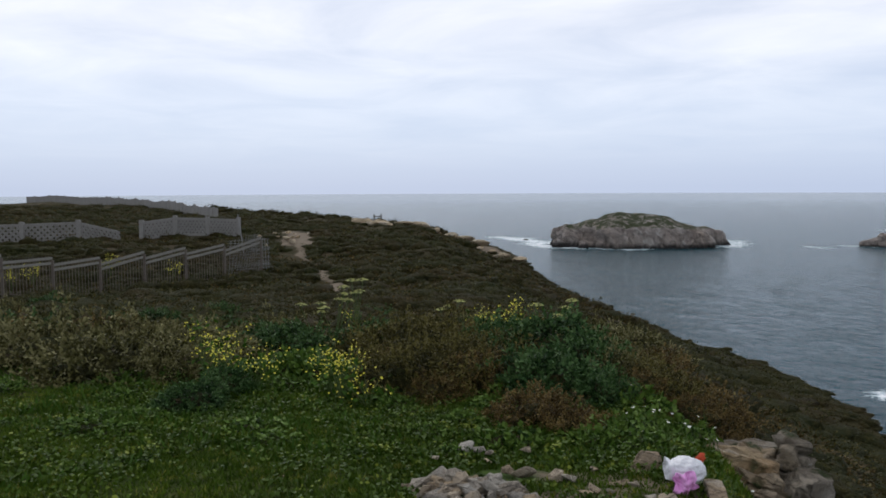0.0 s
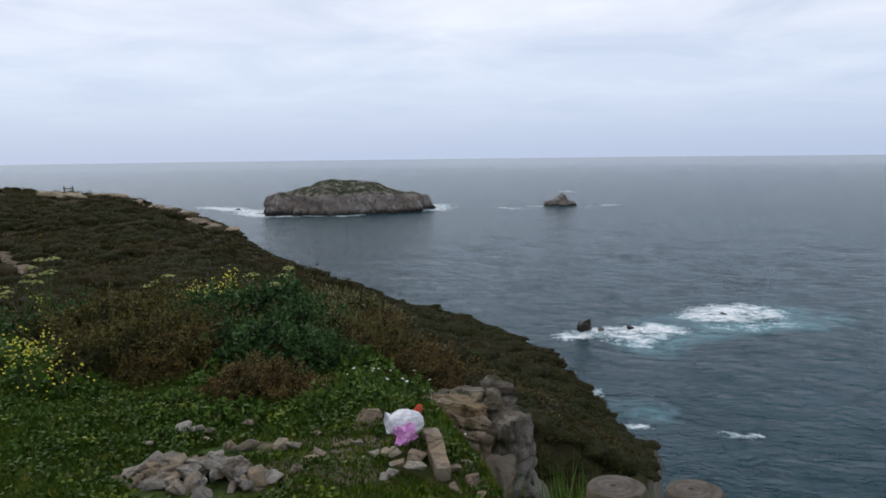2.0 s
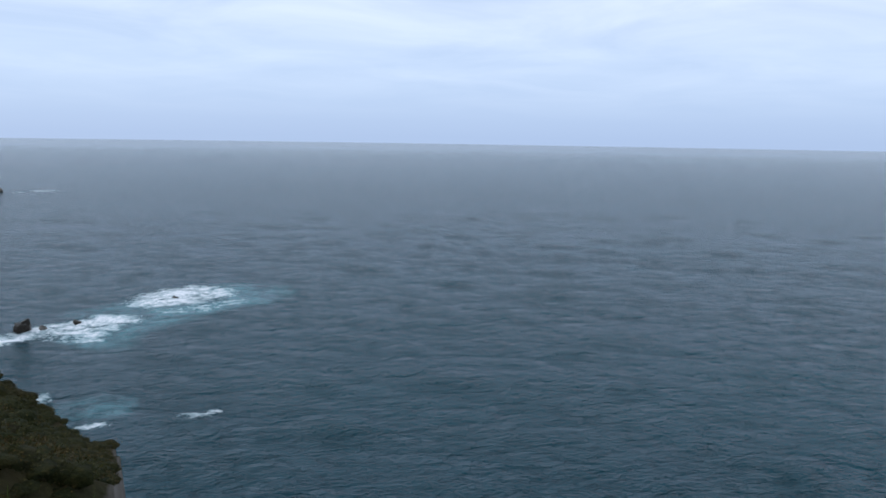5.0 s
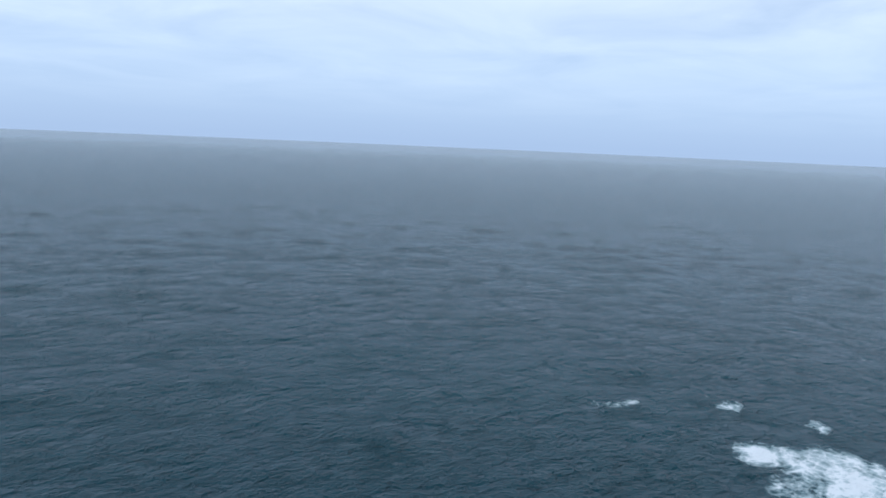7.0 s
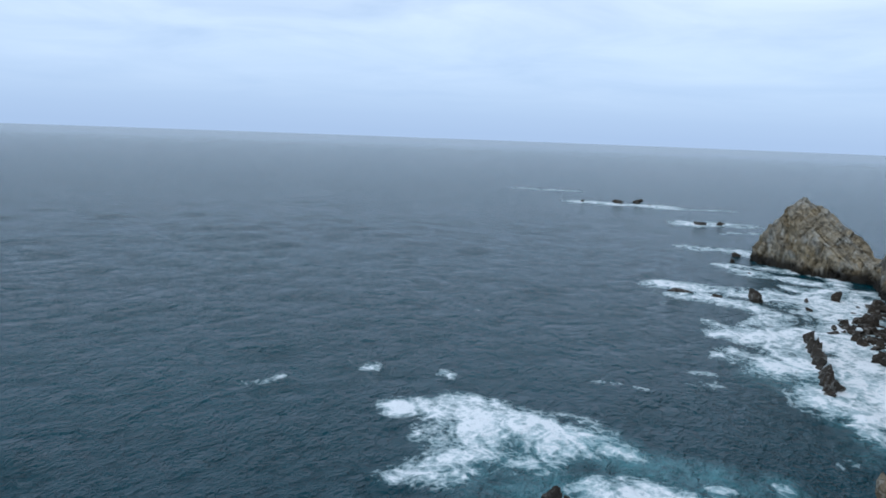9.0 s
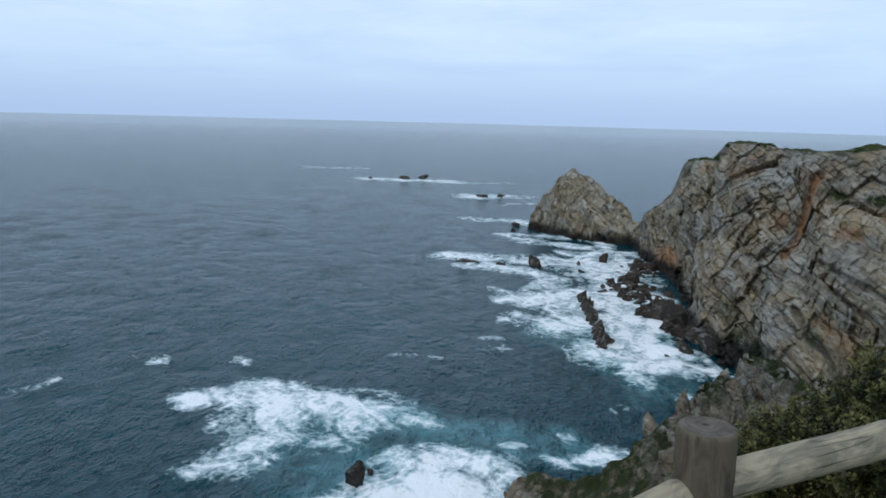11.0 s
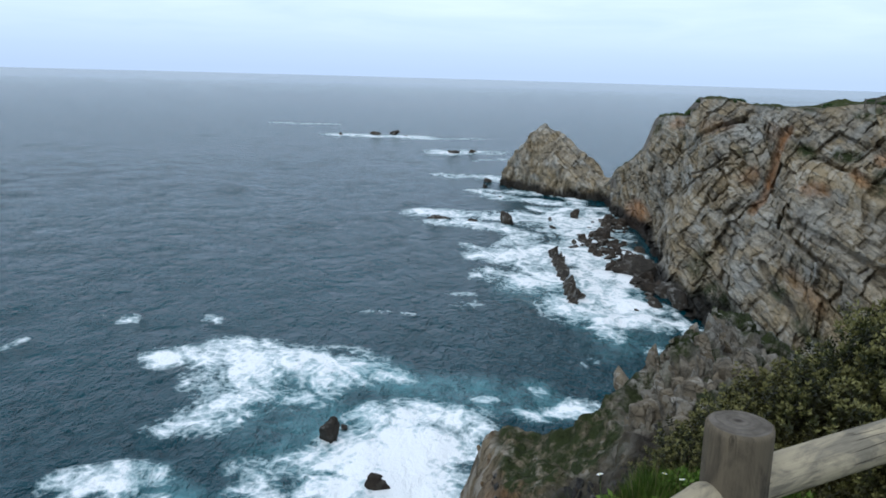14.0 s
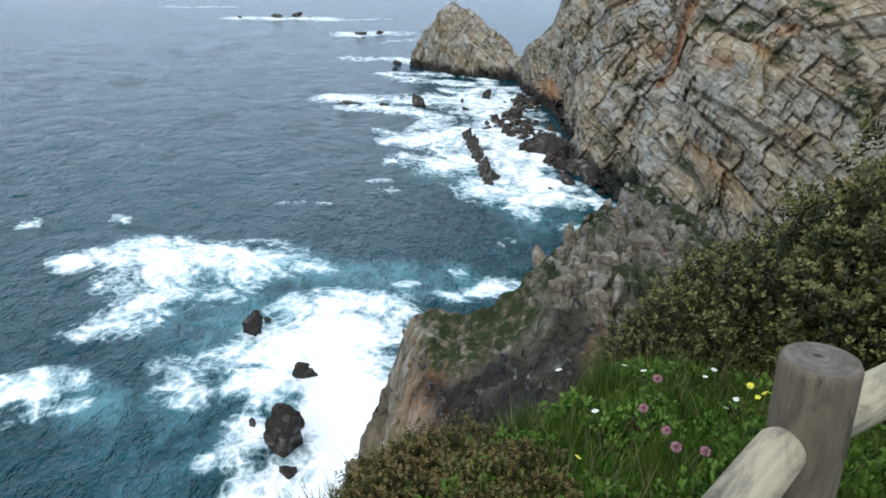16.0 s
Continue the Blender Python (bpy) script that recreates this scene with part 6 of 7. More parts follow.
def plant_grass():
    rng = np.random.RandomState(23)
    n = 210000
    r = 2.2 + 5.6 * rng.uniform(size=n) ** 0.75
    a = np.radians(rng.uniform(-42, 40, n))
    x, y = r * np.sin(a), r * np.cos(a)
    e = np.interp(y, EDGE_Y, EDGE_X)
    bare = capsule_field(x, y, DIRT)
    bare = bare + 0.35 * fbm(x / 0.5, y / 0.5, 0, 2, 8) * (bare > 0.1)
    ok = (x < e + 0.1) & (bare < 0.42)
    x, y = x[ok], y[ok]
    blades(np.stack([x, y, ground_z(x, y) - 0.01], 1), 24, 0.040, 0.014, M_GRASS, "turf_grass", "short green turf with clover leaves")
    n = 7000
    r = 4.6 + 4.5 * rng.uniform(size=n); a = np.radians(rng.uniform(-36, 24, n))
    x, y = r * np.sin(a), r * np.cos(a)
    ok = (x < np.interp(y, EDGE_Y, EDGE_X)) & (fbm(x / 0.9, y / 0.9, 0, 2, 12) > -0.1)
    x, y = x[ok], y[ok]
    blades(np.stack([x, y, ground_z(x, y) - 0.01], 1), 25, 0.085, 0.030, M_HERB, "tall_grass", "longer green grass and herbs")
    # flat clover leaves in patches
    n = 60000
    r = 2.6 + 5.2 * rng.uniform(size=n) ** 0.8; a = np.radians(rng.uniform(-40, 36, n))
    x, y = r * np.sin(a), r * np.cos(a)
    ok = (x < np.interp(y, EDGE_Y, EDGE_X)) & (fbm(x / 0.5, y / 0.5, 0, 3, 52) > -0.05 + 0.3 * rng.normal(size=n)) & (capsule_field(x, y, DIRT) < 0.4)
    x, y = x[ok], y[ok]
    n = len(x)
    flat = rng.normal(size=(n, 3)); flat[:, 2] = 0.25 + 0.15 * rng.normal(size=n)
    v, f = leaves(np.stack([x, y, ground_z(x, y) + 0.02 + 0.018 * rng.uniform(size=n)], 1), flat, 0.030 * rng.uniform(0.6, 1.3, n), 0.024 * rng.uniform(0.6, 1.3, n), rng, 0.1)
    tagged(new("clover_leaves", mesh_arrays("clover_turf", v, f, M_CLOVERLEAF, shade=False)), "small bright green clover leaves in the turf", "clover", kind="stuff")
    # the rest of the plateau
    n = 120000
    x, y = rng.uniform(-9, 2.7, n), rng.uniform(-9, 9, n)
    ok = (x < np.interp(y, EDGE_Y, EDGE_X) - 0.03) & (rng.uniform(size=n) < 1.25 - np.hypot(x, y) / 11) & (capsule_field(x, y, DIRT) < 0.35)
    x, y = x[ok], y[ok]
    blades(np.stack([x, y, ground_z(x, y) - 0.01], 1), 29, 0.05, 0.014, M_GRASS, "turf_grass", "short green turf on the clifftop")
    # a taller tuft on the rim
    n = 2200
    x, y = 1.54 + 0.11 * rng.normal(size=n), 2.40 + 0.12 * rng.normal(size=n)
    blades(np.stack([x, y, np.minimum(ground_z(x, y), 38.35) - 0.02], 1), 28, 0.45, 0.013, M_TUFT, "grass_tuft", "bright green grass tuft on the cliff rim")
    # beyond the rail
    n = 150000
    x, y = rng.uniform(-0.6, 3.0, n), rng.uniform(-5.4, -0.4, n)
    e = np.interp(y, EDGE_Y, EDGE_X)
    ok = (x < e - 0.02) & (rng.uniform(size=n) < smooth(-0.6, 0.9, x) * smooth(-0.4, -1.4, y))
    x, y = x[ok], y[ok]
    tuft = fbm(x / 0.22, y / 0.22, 0, 2, 19)
    ok = tuft > -0.35 + 0.5 * rng.uniform(-1, 1, len(x))
    x, y, tuft = x[ok], y[ok], tuft[ok]
    blades(np.stack([x, y, ground_z(x, y) - 0.01], 1), 26, 0.13 + 0.09 * np.clip(tuft, -0.3, 1), 0.006, M_MEADOW, "meadow_grass", "green meadow grass with clover on the slope")
    n = 2600
    x, y = rng.uniform(0.4, 2.7, n), rng.uniform(-5.2, -1.0, n)
    ok = x < np.interp(y, EDGE_Y, EDGE_X) - 0.03
    x, y = x[ok], y[ok]
    blades(np.stack([x, y, ground_z(x, y) - 0.01], 1), 36, 0.28, 0.004, M_STRAW, "dry_stalks", "thin pale dry grass stalks on the slope")
    n = 15000
    x, y = rng.uniform(1.0, 3.3, n), rng.uniform(-4.6, -1.0, n)
    e = np.interp(y, EDGE_Y, EDGE_X)
    ok = x < e - 0.05
    x, y = x[ok], y[ok]
    blades(np.stack([x, y, ground_z(x, y) - 0.01], 1), 27, 0.07, 0.035, M_HERB, "clover_leaves", "dark green clover and herb leaves on the slope")


def plant_south():
    rng = random.Random(31)
    for i in range(80):
        x, y = rng.uniform(0.8, 2.6), rng.uniform(-4.8, -1.7)
        if x < np.interp(y, EDGE_Y, EDGE_X) - 0.2:
            HERB.put(i, x, y, float(ground_z(x, y)), rng.uniform(0.45, 0.8), rng.uniform(0, 6.28), rng.uniform(0.8, 1.3))
    i = 0
    for r, low in ((4.85, 0.3), (5.15, 0.5), (5.5, 0.75), (5.9, 1.0), (6.4, 1.3), (7.1, 1.5)):
        az = 149.5 + rng.uniform(0, 1.5)
        while az < 200:
            a = radians(az + rng.uniform(-1, 1))
            x, y = r * math.sin(a), r * math.cos(a)
            g = float(ground_z(x, y))
            top = 40 + r * math.tan(radians(np.interp(az, [149.5, 152, 154, 157.3, 160.2, 162.3, 163.6, 164.2, 166.5, 169.5, 172, 200], [-24.3, -21.9, -20.4, -18.7, -17.2, -15.5, -13.7, -12.4, -11.4, -10.6, -10.1, -9.8])))
            tall = min((top - g) * rng.uniform(0.92, 1.10), low * rng.uniform(0.75, 1.2) + 0.8 * (az > 161))
            if x < np.interp(y, EDGE_Y, EDGE_X) - 0.02 and tall > 0.12:
                kind, high = (TALL_SHRUB, 0.97) if tall > 0.62 else (SHRUB, 0.51)
                s = min(1.1, max(0.5, tall / high))
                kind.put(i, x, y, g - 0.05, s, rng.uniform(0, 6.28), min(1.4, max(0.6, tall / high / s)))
                i += 1
            az += 22.0 / r * min(1.15, max(0.7, low + 0.3)) * rng.uniform(0.8, 1.1)
    for i, (x, y, s) in enumerate(((2.5, -2.2, 0.32), (2.4, -1.95, 0.34), (2.3, -1.75, 0.34), (2.5, -2.45, 0.3), (2.1, -1.5, 0.36), (2.35, -2.1, 0.34), (1.95, -1.2, 0.36), (2.12, -1.95, 0.34), (2.0, -2.1, 0.36), (1.86, -2.1, 0.36), (2.2, -1.66, 0.32), (1.98, -1.8, 0.34), (1.8, -1.9, 0.33), (2.15, -2.35, 0.30), (1.7, -1.75, 0.32))):
        RIM_SHRUB.put(i, x, y, float(ground_z(x, y)) - 0.05, s * 1.1, rng.uniform(0, 6.28))


plant_north()
plant_heath()
plant_grass()
plant_south()


def build_crest_rocks():
    rng = random.Random(41)
    kinds = [rock_mesh("crest_rock", (1.3, 1.0, 0.8), 620 + i, M_CREST, 3, 13, 0.08, 0.3 + 0.15 * i, 0.3) for i in range(4)]
    for i in range(42):
        k = rng.random()
        x, y = (-11 + 15 * k * 1.0, 97 - 7 * k) if k < 0.6 else (-2 + 9 * (k - 0.6) / 0.4, 92.8 - 11 * (k - 0.6) / 0.4)
        x += rng.gauss(0, 0.9); y += rng.gauss(-1.0, 1.3)
        ob = one_rock("pale_rock", "cream bare rock beside the crest path", "rock", kinds[i % 4], x, y, float(ground_z(x, y)) + 0.15, rng.uniform(0, 360), "bare rocks on the crest")
        s = rng.uniform(0.7, 2.0); ob.scale = (s * 1.5, s, s * 0.7)
    for i in range(14):
        x, y = -13 + rng.gauss(0, 1.2), 66 + rng.gauss(0, 5)
        ob = one_rock("pale_rock", "greyish rock on the worn path", "rock", kinds[i % 4], x, y, float(ground_z(x, y)) + 0.1, rng.uniform(0, 360), "rocks on the path")
        s = rng.uniform(0.3, 0.7); ob.scale = (s, s, s)


M_CREST = rock_material("cream_rock", (0.58, 0.50, 0.36), (0.50, 0.38, 0.23), (0.20, 0.15, 0.09), 1.5, bed=False)
build_crest_rocks()


def build_headland_bushes():
    rng = random.Random(51)
    for i, (k, s) in enumerate(((0.90, 3.4), (0.905, 2.4), (0.83, 2.6), (0.82, 2.2), (0.80, 2.0), (0.75, 1.8), (0.62, 2.0), (0.60, 1.6), (0.52, 1.6), (0.47, 2.0), (0.42, 1.8), (0.97, 2.2))):
        p = RIM[int(k * (len(RIM) - 1))]
        FERN.put(i, p[0] + 1.6, p[1] - 2.0, p[2] - 0.2, s, rng.uniform(0, 6.28), 0.8)


build_headland_bushes()


# ---- wooden rail at the viewpoint ----
def wood_material(name, pale, grey, dark):
    """Peeled log along x: fine grain, grey weather stains, knots and thin drying cracks."""
    m = Nodes(name).obj()
    g = m.noise(5.0, 8.0, 0.75, m.scaled((1.0, 22, 22)), 0.3)
    blotch = m.noise(7.0, 6.0, 0.65, m.scaled((0.8, 2.0, 2.0)), 0.8)
    split = m.noise(2.0, 2.0, 0.5, m.scaled((0.8, 13, 13)), 0.4)
    crack = m.ramp(m.math("ABSOLUTE", m.math("SUBTRACT", split, 0.5)), (0.004, 1.0), (0.012, 0.0))
    crack = m.math("MULTIPLY", crack, m.ramp(m.noise(2.6, 3.0, 0.5), (0.50, 0.0), (0.58, 1.0)))
    knot = m.voronoi(1.0, "F1", m.scaled((4.2, 9.0, 9.0)))
    c = m.mix(m.ramp(g, (0.34, 0.0), (0.66, 1.0)), pale, m.mix(0.55, pale, grey))
    c = m.mix(m.ramp(blotch, (0.46, 0.0), (0.60, 0.85)), c, m.mix(m.ramp(g, (0.35, 0.0), (0.62, 0.6)), grey, dark))
    c = m.mix(m.ramp(g, (0.63, 0.0), (0.72, 0.55)), c, dark)
    c = m.mix(m.ramp(knot, (0.10, 0.75), (0.14, 0.25), (0.17, 0.6), (0.20, 0.0)), c, m.mix(0.7, c, dark))
    c = m.mix(m.math("MULTIPLY", crack, 0.9), c, dark)
    n = m.bump(g, 0.004, 0.8, m.bump(m.math("SUBTRACT", 1.0, crack), 0.006))
    return m.done(c, 0.8, n, 0.2)


def endgrain_material():
    m = Nodes("weathered_end_grain").obj()
    n = m.t.nodes.new("ShaderNodeTexWave")
    n.wave_type, n.rings_direction = "RINGS", "X"
    n.inputs["Scale"].default_value, n.inputs["Distortion"].default_value, n.inputs["Detail"].default_value = 16.0, 3.0, 3.0
    n.inputs["Detail Scale"].default_value = 2.0
    m.t.links.new(m.co, n.inputs["Vector"])
    b = m.noise(22, 6.0, 0.7)
    sp = m.t.nodes.new("ShaderNodeVectorMath"); sp.operation = "MULTIPLY"; sp.inputs[1].default_value = (0, 1, 1)
    ln = m.t.nodes.new("ShaderNodeVectorMath"); ln.operation = "LENGTH"
    m.t.links.new(m.co, sp.inputs[0]); m.t.links.new(sp.outputs[0], ln.inputs[0])
    c = m.mix(m.ramp(b, (0.35, 0.0), (0.65, 1.0)), (0.17, 0.15, 0.125), (0.09, 0.078, 0.063))
    c = m.mix(m.ramp(n.outputs["Fac"], (0.06, 0.35), (0.22, 0.0)), c, (0.06, 0.05, 0.04))
    c = m.mix(m.ramp(ln.outputs["Value"], (0.004, 0.85), (0.012, 0.0)), c, (0.035, 0.028, 0.022))
    return m.done(c, 0.9, m.bump(n.outputs["Fac"], 0.002), 0.1)


M_POST = wood_material("weathered_post", (0.155, 0.125, 0.084), (0.085, 0.071, 0.052), (0.014, 0.011, 0.008))
M_RAIL = wood_material("pale_rail", (0.46, 0.39, 0.26), (0.24, 0.215, 0.165), (0.040, 0.033, 0.025))
M_END = endgrain_material()


def log_mesh(name, length, radius, mat, end_mat, seed, sides=28, rings=40, bevel=0.006, taper=0.0):
    """A peeled round log along x from 0 to length, with bevelled ends, slight bends, knots and a drying crack."""
    xs = np.concatenate([[0, bevel * 0.4, bevel * 1.6], np.linspace(bevel * 3, length - bevel * 3, rings), [length - bevel * 1.6, length - bevel * 0.4, length]])
    rr = np.full(len(xs), radius); rr[0] = rr[-1] = radius - bevel; rr[1] = rr[-2] = radius - bevel * 0.35
    a = np.linspace(0, 2 * np.pi, sides, endpoint=False)
    Xm, A = np.meshgrid(xs, a, indexing="ij")
    R = (rr * (1 - taper * xs / length))[:, None] * (1 + 0.03 * fbm(Xm * 4, np.cos(A) * 1.3, np.sin(A) * 1.3, 3, seed))
    crack = 0.10 * np.exp(-((((A - 1.1 - 0.9 * (Xm / length) + np.pi) % (2 * np.pi)) - np.pi) / 0.07) ** 2) * smooth(0.0, 0.1, Xm) * (0.5 + 0.5 * vnoise(Xm * 5, 0.2, 0, seed))
    R = R * (1 - crack)
    for kx, ka in ((0.23, 0.7), (0.41, 2.0), (0.66, 0.9), (0.83, 5.0)):
        R = R * (1 + 0.10 * np.exp(-((Xm - kx * length) / 0.03) ** 2 - ((((A - ka + np.pi) % (2 * np.pi)) - np.pi) / 0.5) ** 2))
    by, bz = 0.008 * np.sin(xs * 3 + seed), 0.008 * np.cos(xs * 2.3 + seed)
    V = np.stack([Xm, R * np.cos(A) + by[:, None], R * np.sin(A) + bz[:, None]], -1).reshape(-1, 3)
    n = len(xs)
    F = [(i * sides + k, i * sides + (k + 1) % sides, (i + 1) * sides + (k + 1) % sides, (i + 1) * sides + k) for i in range(n - 1) for k in range(sides)]
    me = bpy.data.meshes.new(name)
    me.from_pydata(V.tolist(), [], [f[::-1] for f in F] + [tuple(range(sides)), tuple(range((n - 1) * sides, n * sides))[::-1]])
    me.materials.append(mat); me.materials.append(end_mat)
    for p in me.polygons:
        p.use_smooth = len(p.vertices) == 4
    me.polygons[len(F)].material_index = me.polygons[len(F) + 1].material_index = 1
    me.update()
    return me


def along(p, d):
    """A pose whose x runs from p along d."""
    return Matrix.Translation(p) @ Vector(d).to_track_quat("X", "Z").to_matrix().to_4x4()


def build_rail_fence():
    fence = thing("rail_fence", "weathered round-log rail fence at the cliff viewpoint", "fence", at=(0.917, -1.331, 38.2))
    me = log_mesh("post", 1.35, 0.064, M_POST, M_END, 3, 36, 50)
    child("post", me, fence, "grey weathered round post with a bevelled top", Matrix.Translation((0, 0, -0.182)) @ pose(0, 0, 0, 0, -90, 0))
    o = Vector((0.917, -1.331, 38.2))
    dr, dl = Vector((-0.30, -0.94, 0.075)).normalized(), (Vector(POST_B) - Vector((0.917, -1.331, 39.30))).normalized()
    r_rail = log_mesh("rail", 2.3, 0.043, M_RAIL, M_END, 8, 28, 60)
    child("rail", r_rail, fence, "pale peeled rail", along(Vector((0.893, -1.345, 39.236)) - o, dr))
    child("rail", log_mesh("rail_b", 2.95, 0.042, M_RAIL, M_END, 12, 28, 60), fence, "pale peeled rail", along(Vector((0.926, -1.275, 39.207)) - o, dl))
    child("rail", log_mesh("rail_c", 2.3, 0.044, M_POST, M_END, 15, 28, 60), fence, "grey lower rail", along(Vector((0.893, -1.345, 38.80)) - o, dr))
    child("rail", log_mesh("rail_d", 2.95, 0.044, M_POST, M_END, 18, 28, 60), fence, "grey lower rail", along(Vector((0.926, -1.275, 38.77)) - o, dl))
    for (x, y, z), s in (((0.917 + dr.x * 2.33, -1.331 + dr.y * 2.33, 39.368 + dr.z * 2.33), 5), (POST_B, 6), (POST_C, 7)):
        child("post", log_mesh("far_post", 1.35, 0.072, M_POST, M_END, s, 32, 30), fence, "grey weathered round post", Matrix.Translation(Vector((x, y, z - 1.35)) - o) @ pose(0, 0, 0, 0, -90, 0))


POST_B, POST_C = (1.025, 1.615, 39.175), (1.26, 1.62, 39.125)
build_rail_fence()


# ---- small bars for the far fences ----
def bar(bm, a, b, w, d=None):
    """A bevel-free square bar from a to b, added to bm."""
    a, b = Vector(a), Vector(b)
    m = along(a, b - a)
    r = bmesh.ops.create_cube(bm, size=1.0)
    bmesh.ops.transform(bm, matrix=m @ Matrix.Translation(((b - a).length / 2, 0, 0)) @ Matrix.Diagonal(((b - a).length, w, d or w, 1)), verts=r["verts"])


M_FARWOOD = plain_material("far_fence_wood", (0.065, 0.057, 0.046), (0.13, 0.115, 0.095), 0.9, 3)
M_CONCRETE = plain_material("pale_concrete", (0.19, 0.18, 0.165), (0.30, 0.29, 0.265), 0.9, 2.5, 0.01)
M_RUST = plain_material("rusty_bar", (0.085, 0.07, 0.055), (0.17, 0.145, 0.12), 0.8, 6)
M_PALEBAR = plain_material("pale_rail_bar", (0.17, 0.165, 0.14), (0.26, 0.25, 0.22), 0.8, 4)
M_NET = plain_material("galvanised_netting", (0.15, 0.15, 0.15), (0.24, 0.24, 0.24), 0.5, 8, 0.0, 0.5)


def build_headland_fences():
    def run(points, name, label):
        f = thing(name, label, "fence", "rail fences on the headland", at=points[0])
        o = Vector(points[0])
        for i, p in enumerate(points):
            p = Vector(p) - o
            bm = bmesh.new(); bar(bm, p + Vector((0, 0, -0.4)), p + Vector((0, 0, 1.15)), 0.16); part("post", bm, M_FARWOOD, f)
            if i:
                q = Vector(points[i - 1]) - o
                for h in (0.55, 1.02):
                    bm = bmesh.new(); bar(bm, q + Vector((0, 0, h)), p + Vector((0, 0, h)), 0.11); part("rail", bm, M_FARWOOD, f)
    def top(az, r, z):
        x, y, _ = polar(az, r, z)
        return (x, y, z)
    run([top(164.3 + 0.62 * i, 131.5 - 0.5 * i, 38.75 + 0.05 * i) for i in range(8)], "rail_fence", "dark wooden rail fence on the far headland")
    run([top(160.0 + 0.6 * i, 140 - 0.8 * i, 36.65 + 0.14 * i) for i in range(5)], "rail_fence", "dark wooden rail fence on the far cliff edge")


build_headland_fences()


def build_picket_fence():
    """Metal picket fence across the heath, its panels stepped, with torn netting at the end."""
    f = thing("picket_fence", "rusty metal picket fence with pale top rails and torn netting", "fence", at=(-24.0, 35.6, 0))
    o = Vector((-24.0, 35.6, 0))
    n = 8
    pts = [Vector((-24.0 + 13.6 * i / n, 33.8 + 11.0 * i / n, 0)) for i in range(n + 1)]
    for i, p in enumerate(pts):
        p.z = float(ground_z(p.x, p.y)) - 0.05
    for i, p in enumerate(pts):
        q = p - o
        bm = bmesh.new(); bar(bm, q - Vector((0, 0, 0.6)), q + Vector((0, 0, 1.95)), 0.12); part("post", bm, M_RUST, f)
        if i == n:
            break
        s = pts[i + 1] - o
        for k, h in enumerate((1.72, 1.48)):
            bm = bmesh.new(); bar(bm, q + Vector((0, 0, h)), s + Vector((0, 0, h + 0.34)), 0.05, 0.12); part("top_rail", bm, M_PALEBAR, f, "pale slanting rail")
        bm = bmesh.new(); bar(bm, q + Vector((0, 0, 0.25)), s + Vector((0, 0, 0.25)), 0.05); part("bottom_rail", bm, M_RUST, f)
        m = 15
        for j in range(1, m):
            t = j / m
            e = q.lerp(s, t)
            bm = bmesh.new(); bar(bm, e + Vector((0, 0, 0.15)), e + Vector((0, 0, 1.84 + 0.34 * t)), 0.026); part("picket", bm, M_RUST, f)
    # torn netting, bent over at the end post
    e = pts[-1] - o
    bm = bmesh.new()
    for i in range(16):
        t = i / 15
        x0 = e + Vector((-1.6 + 2.0 * t, -1.0 + 1.2 * t, 0.05))
        bend = 0.25 * math.sin(t * 5)
        bar(bm, x0, x0 + Vector((0.15 + bend, 0.1, 1.9 + 0.35 * math.sin(3.1 * t))), 0.02)
    for i in range(14):
        h = 0.15 + 1.8 * i / 13
        bar(bm, e + Vector((-1.6, -1.0, h)), e + Vector((0.45, 0.25, h + 0.12 * math.sin(i))), 0.02)
    part("netting", bm, M_NET, f, "crumpled pale wire netting")
    bm = bmesh.new(); bar(bm, e + Vector((-0.9, -0.3, 1.2)), e + Vector((-1.3, 0.1, 3.4)), 0.035); part("loose_wire", bm, M_NET, f)


build_picket_fence()


def lattice_panel(bm, a, b, h, cells, rows):
    """Perforated concrete panel: a frame with crossing slanted ribs."""
    a, b = Vector(a), Vector(b)
    u = (b - a)
    up = Vector((0, 0, h))
    bar(bm, a + up * 0.04, b + up * 0.04, 0.16, 0.14)
    bar(bm, a + up, b + up, 0.16, 0.14)
    for i in range(-rows, cells):
        for s in (0, 1):
            t0, t1, h0, h1 = i / cells, (i + rows) / cells, 0.0, 1.0
            if t0 < 0:
                h0, t0 = -t0 * cells / rows, 0.0
            if t1 > 1:
                h1, t1 = 1 - (t1 - 1) * cells / rows, 1.0
            if s:
                h0, h1 = 1 - h0, 1 - h1
            bar(bm, a + u * t0 + up * h0, a + u * t1 + up * h1, 0.12, 0.15)


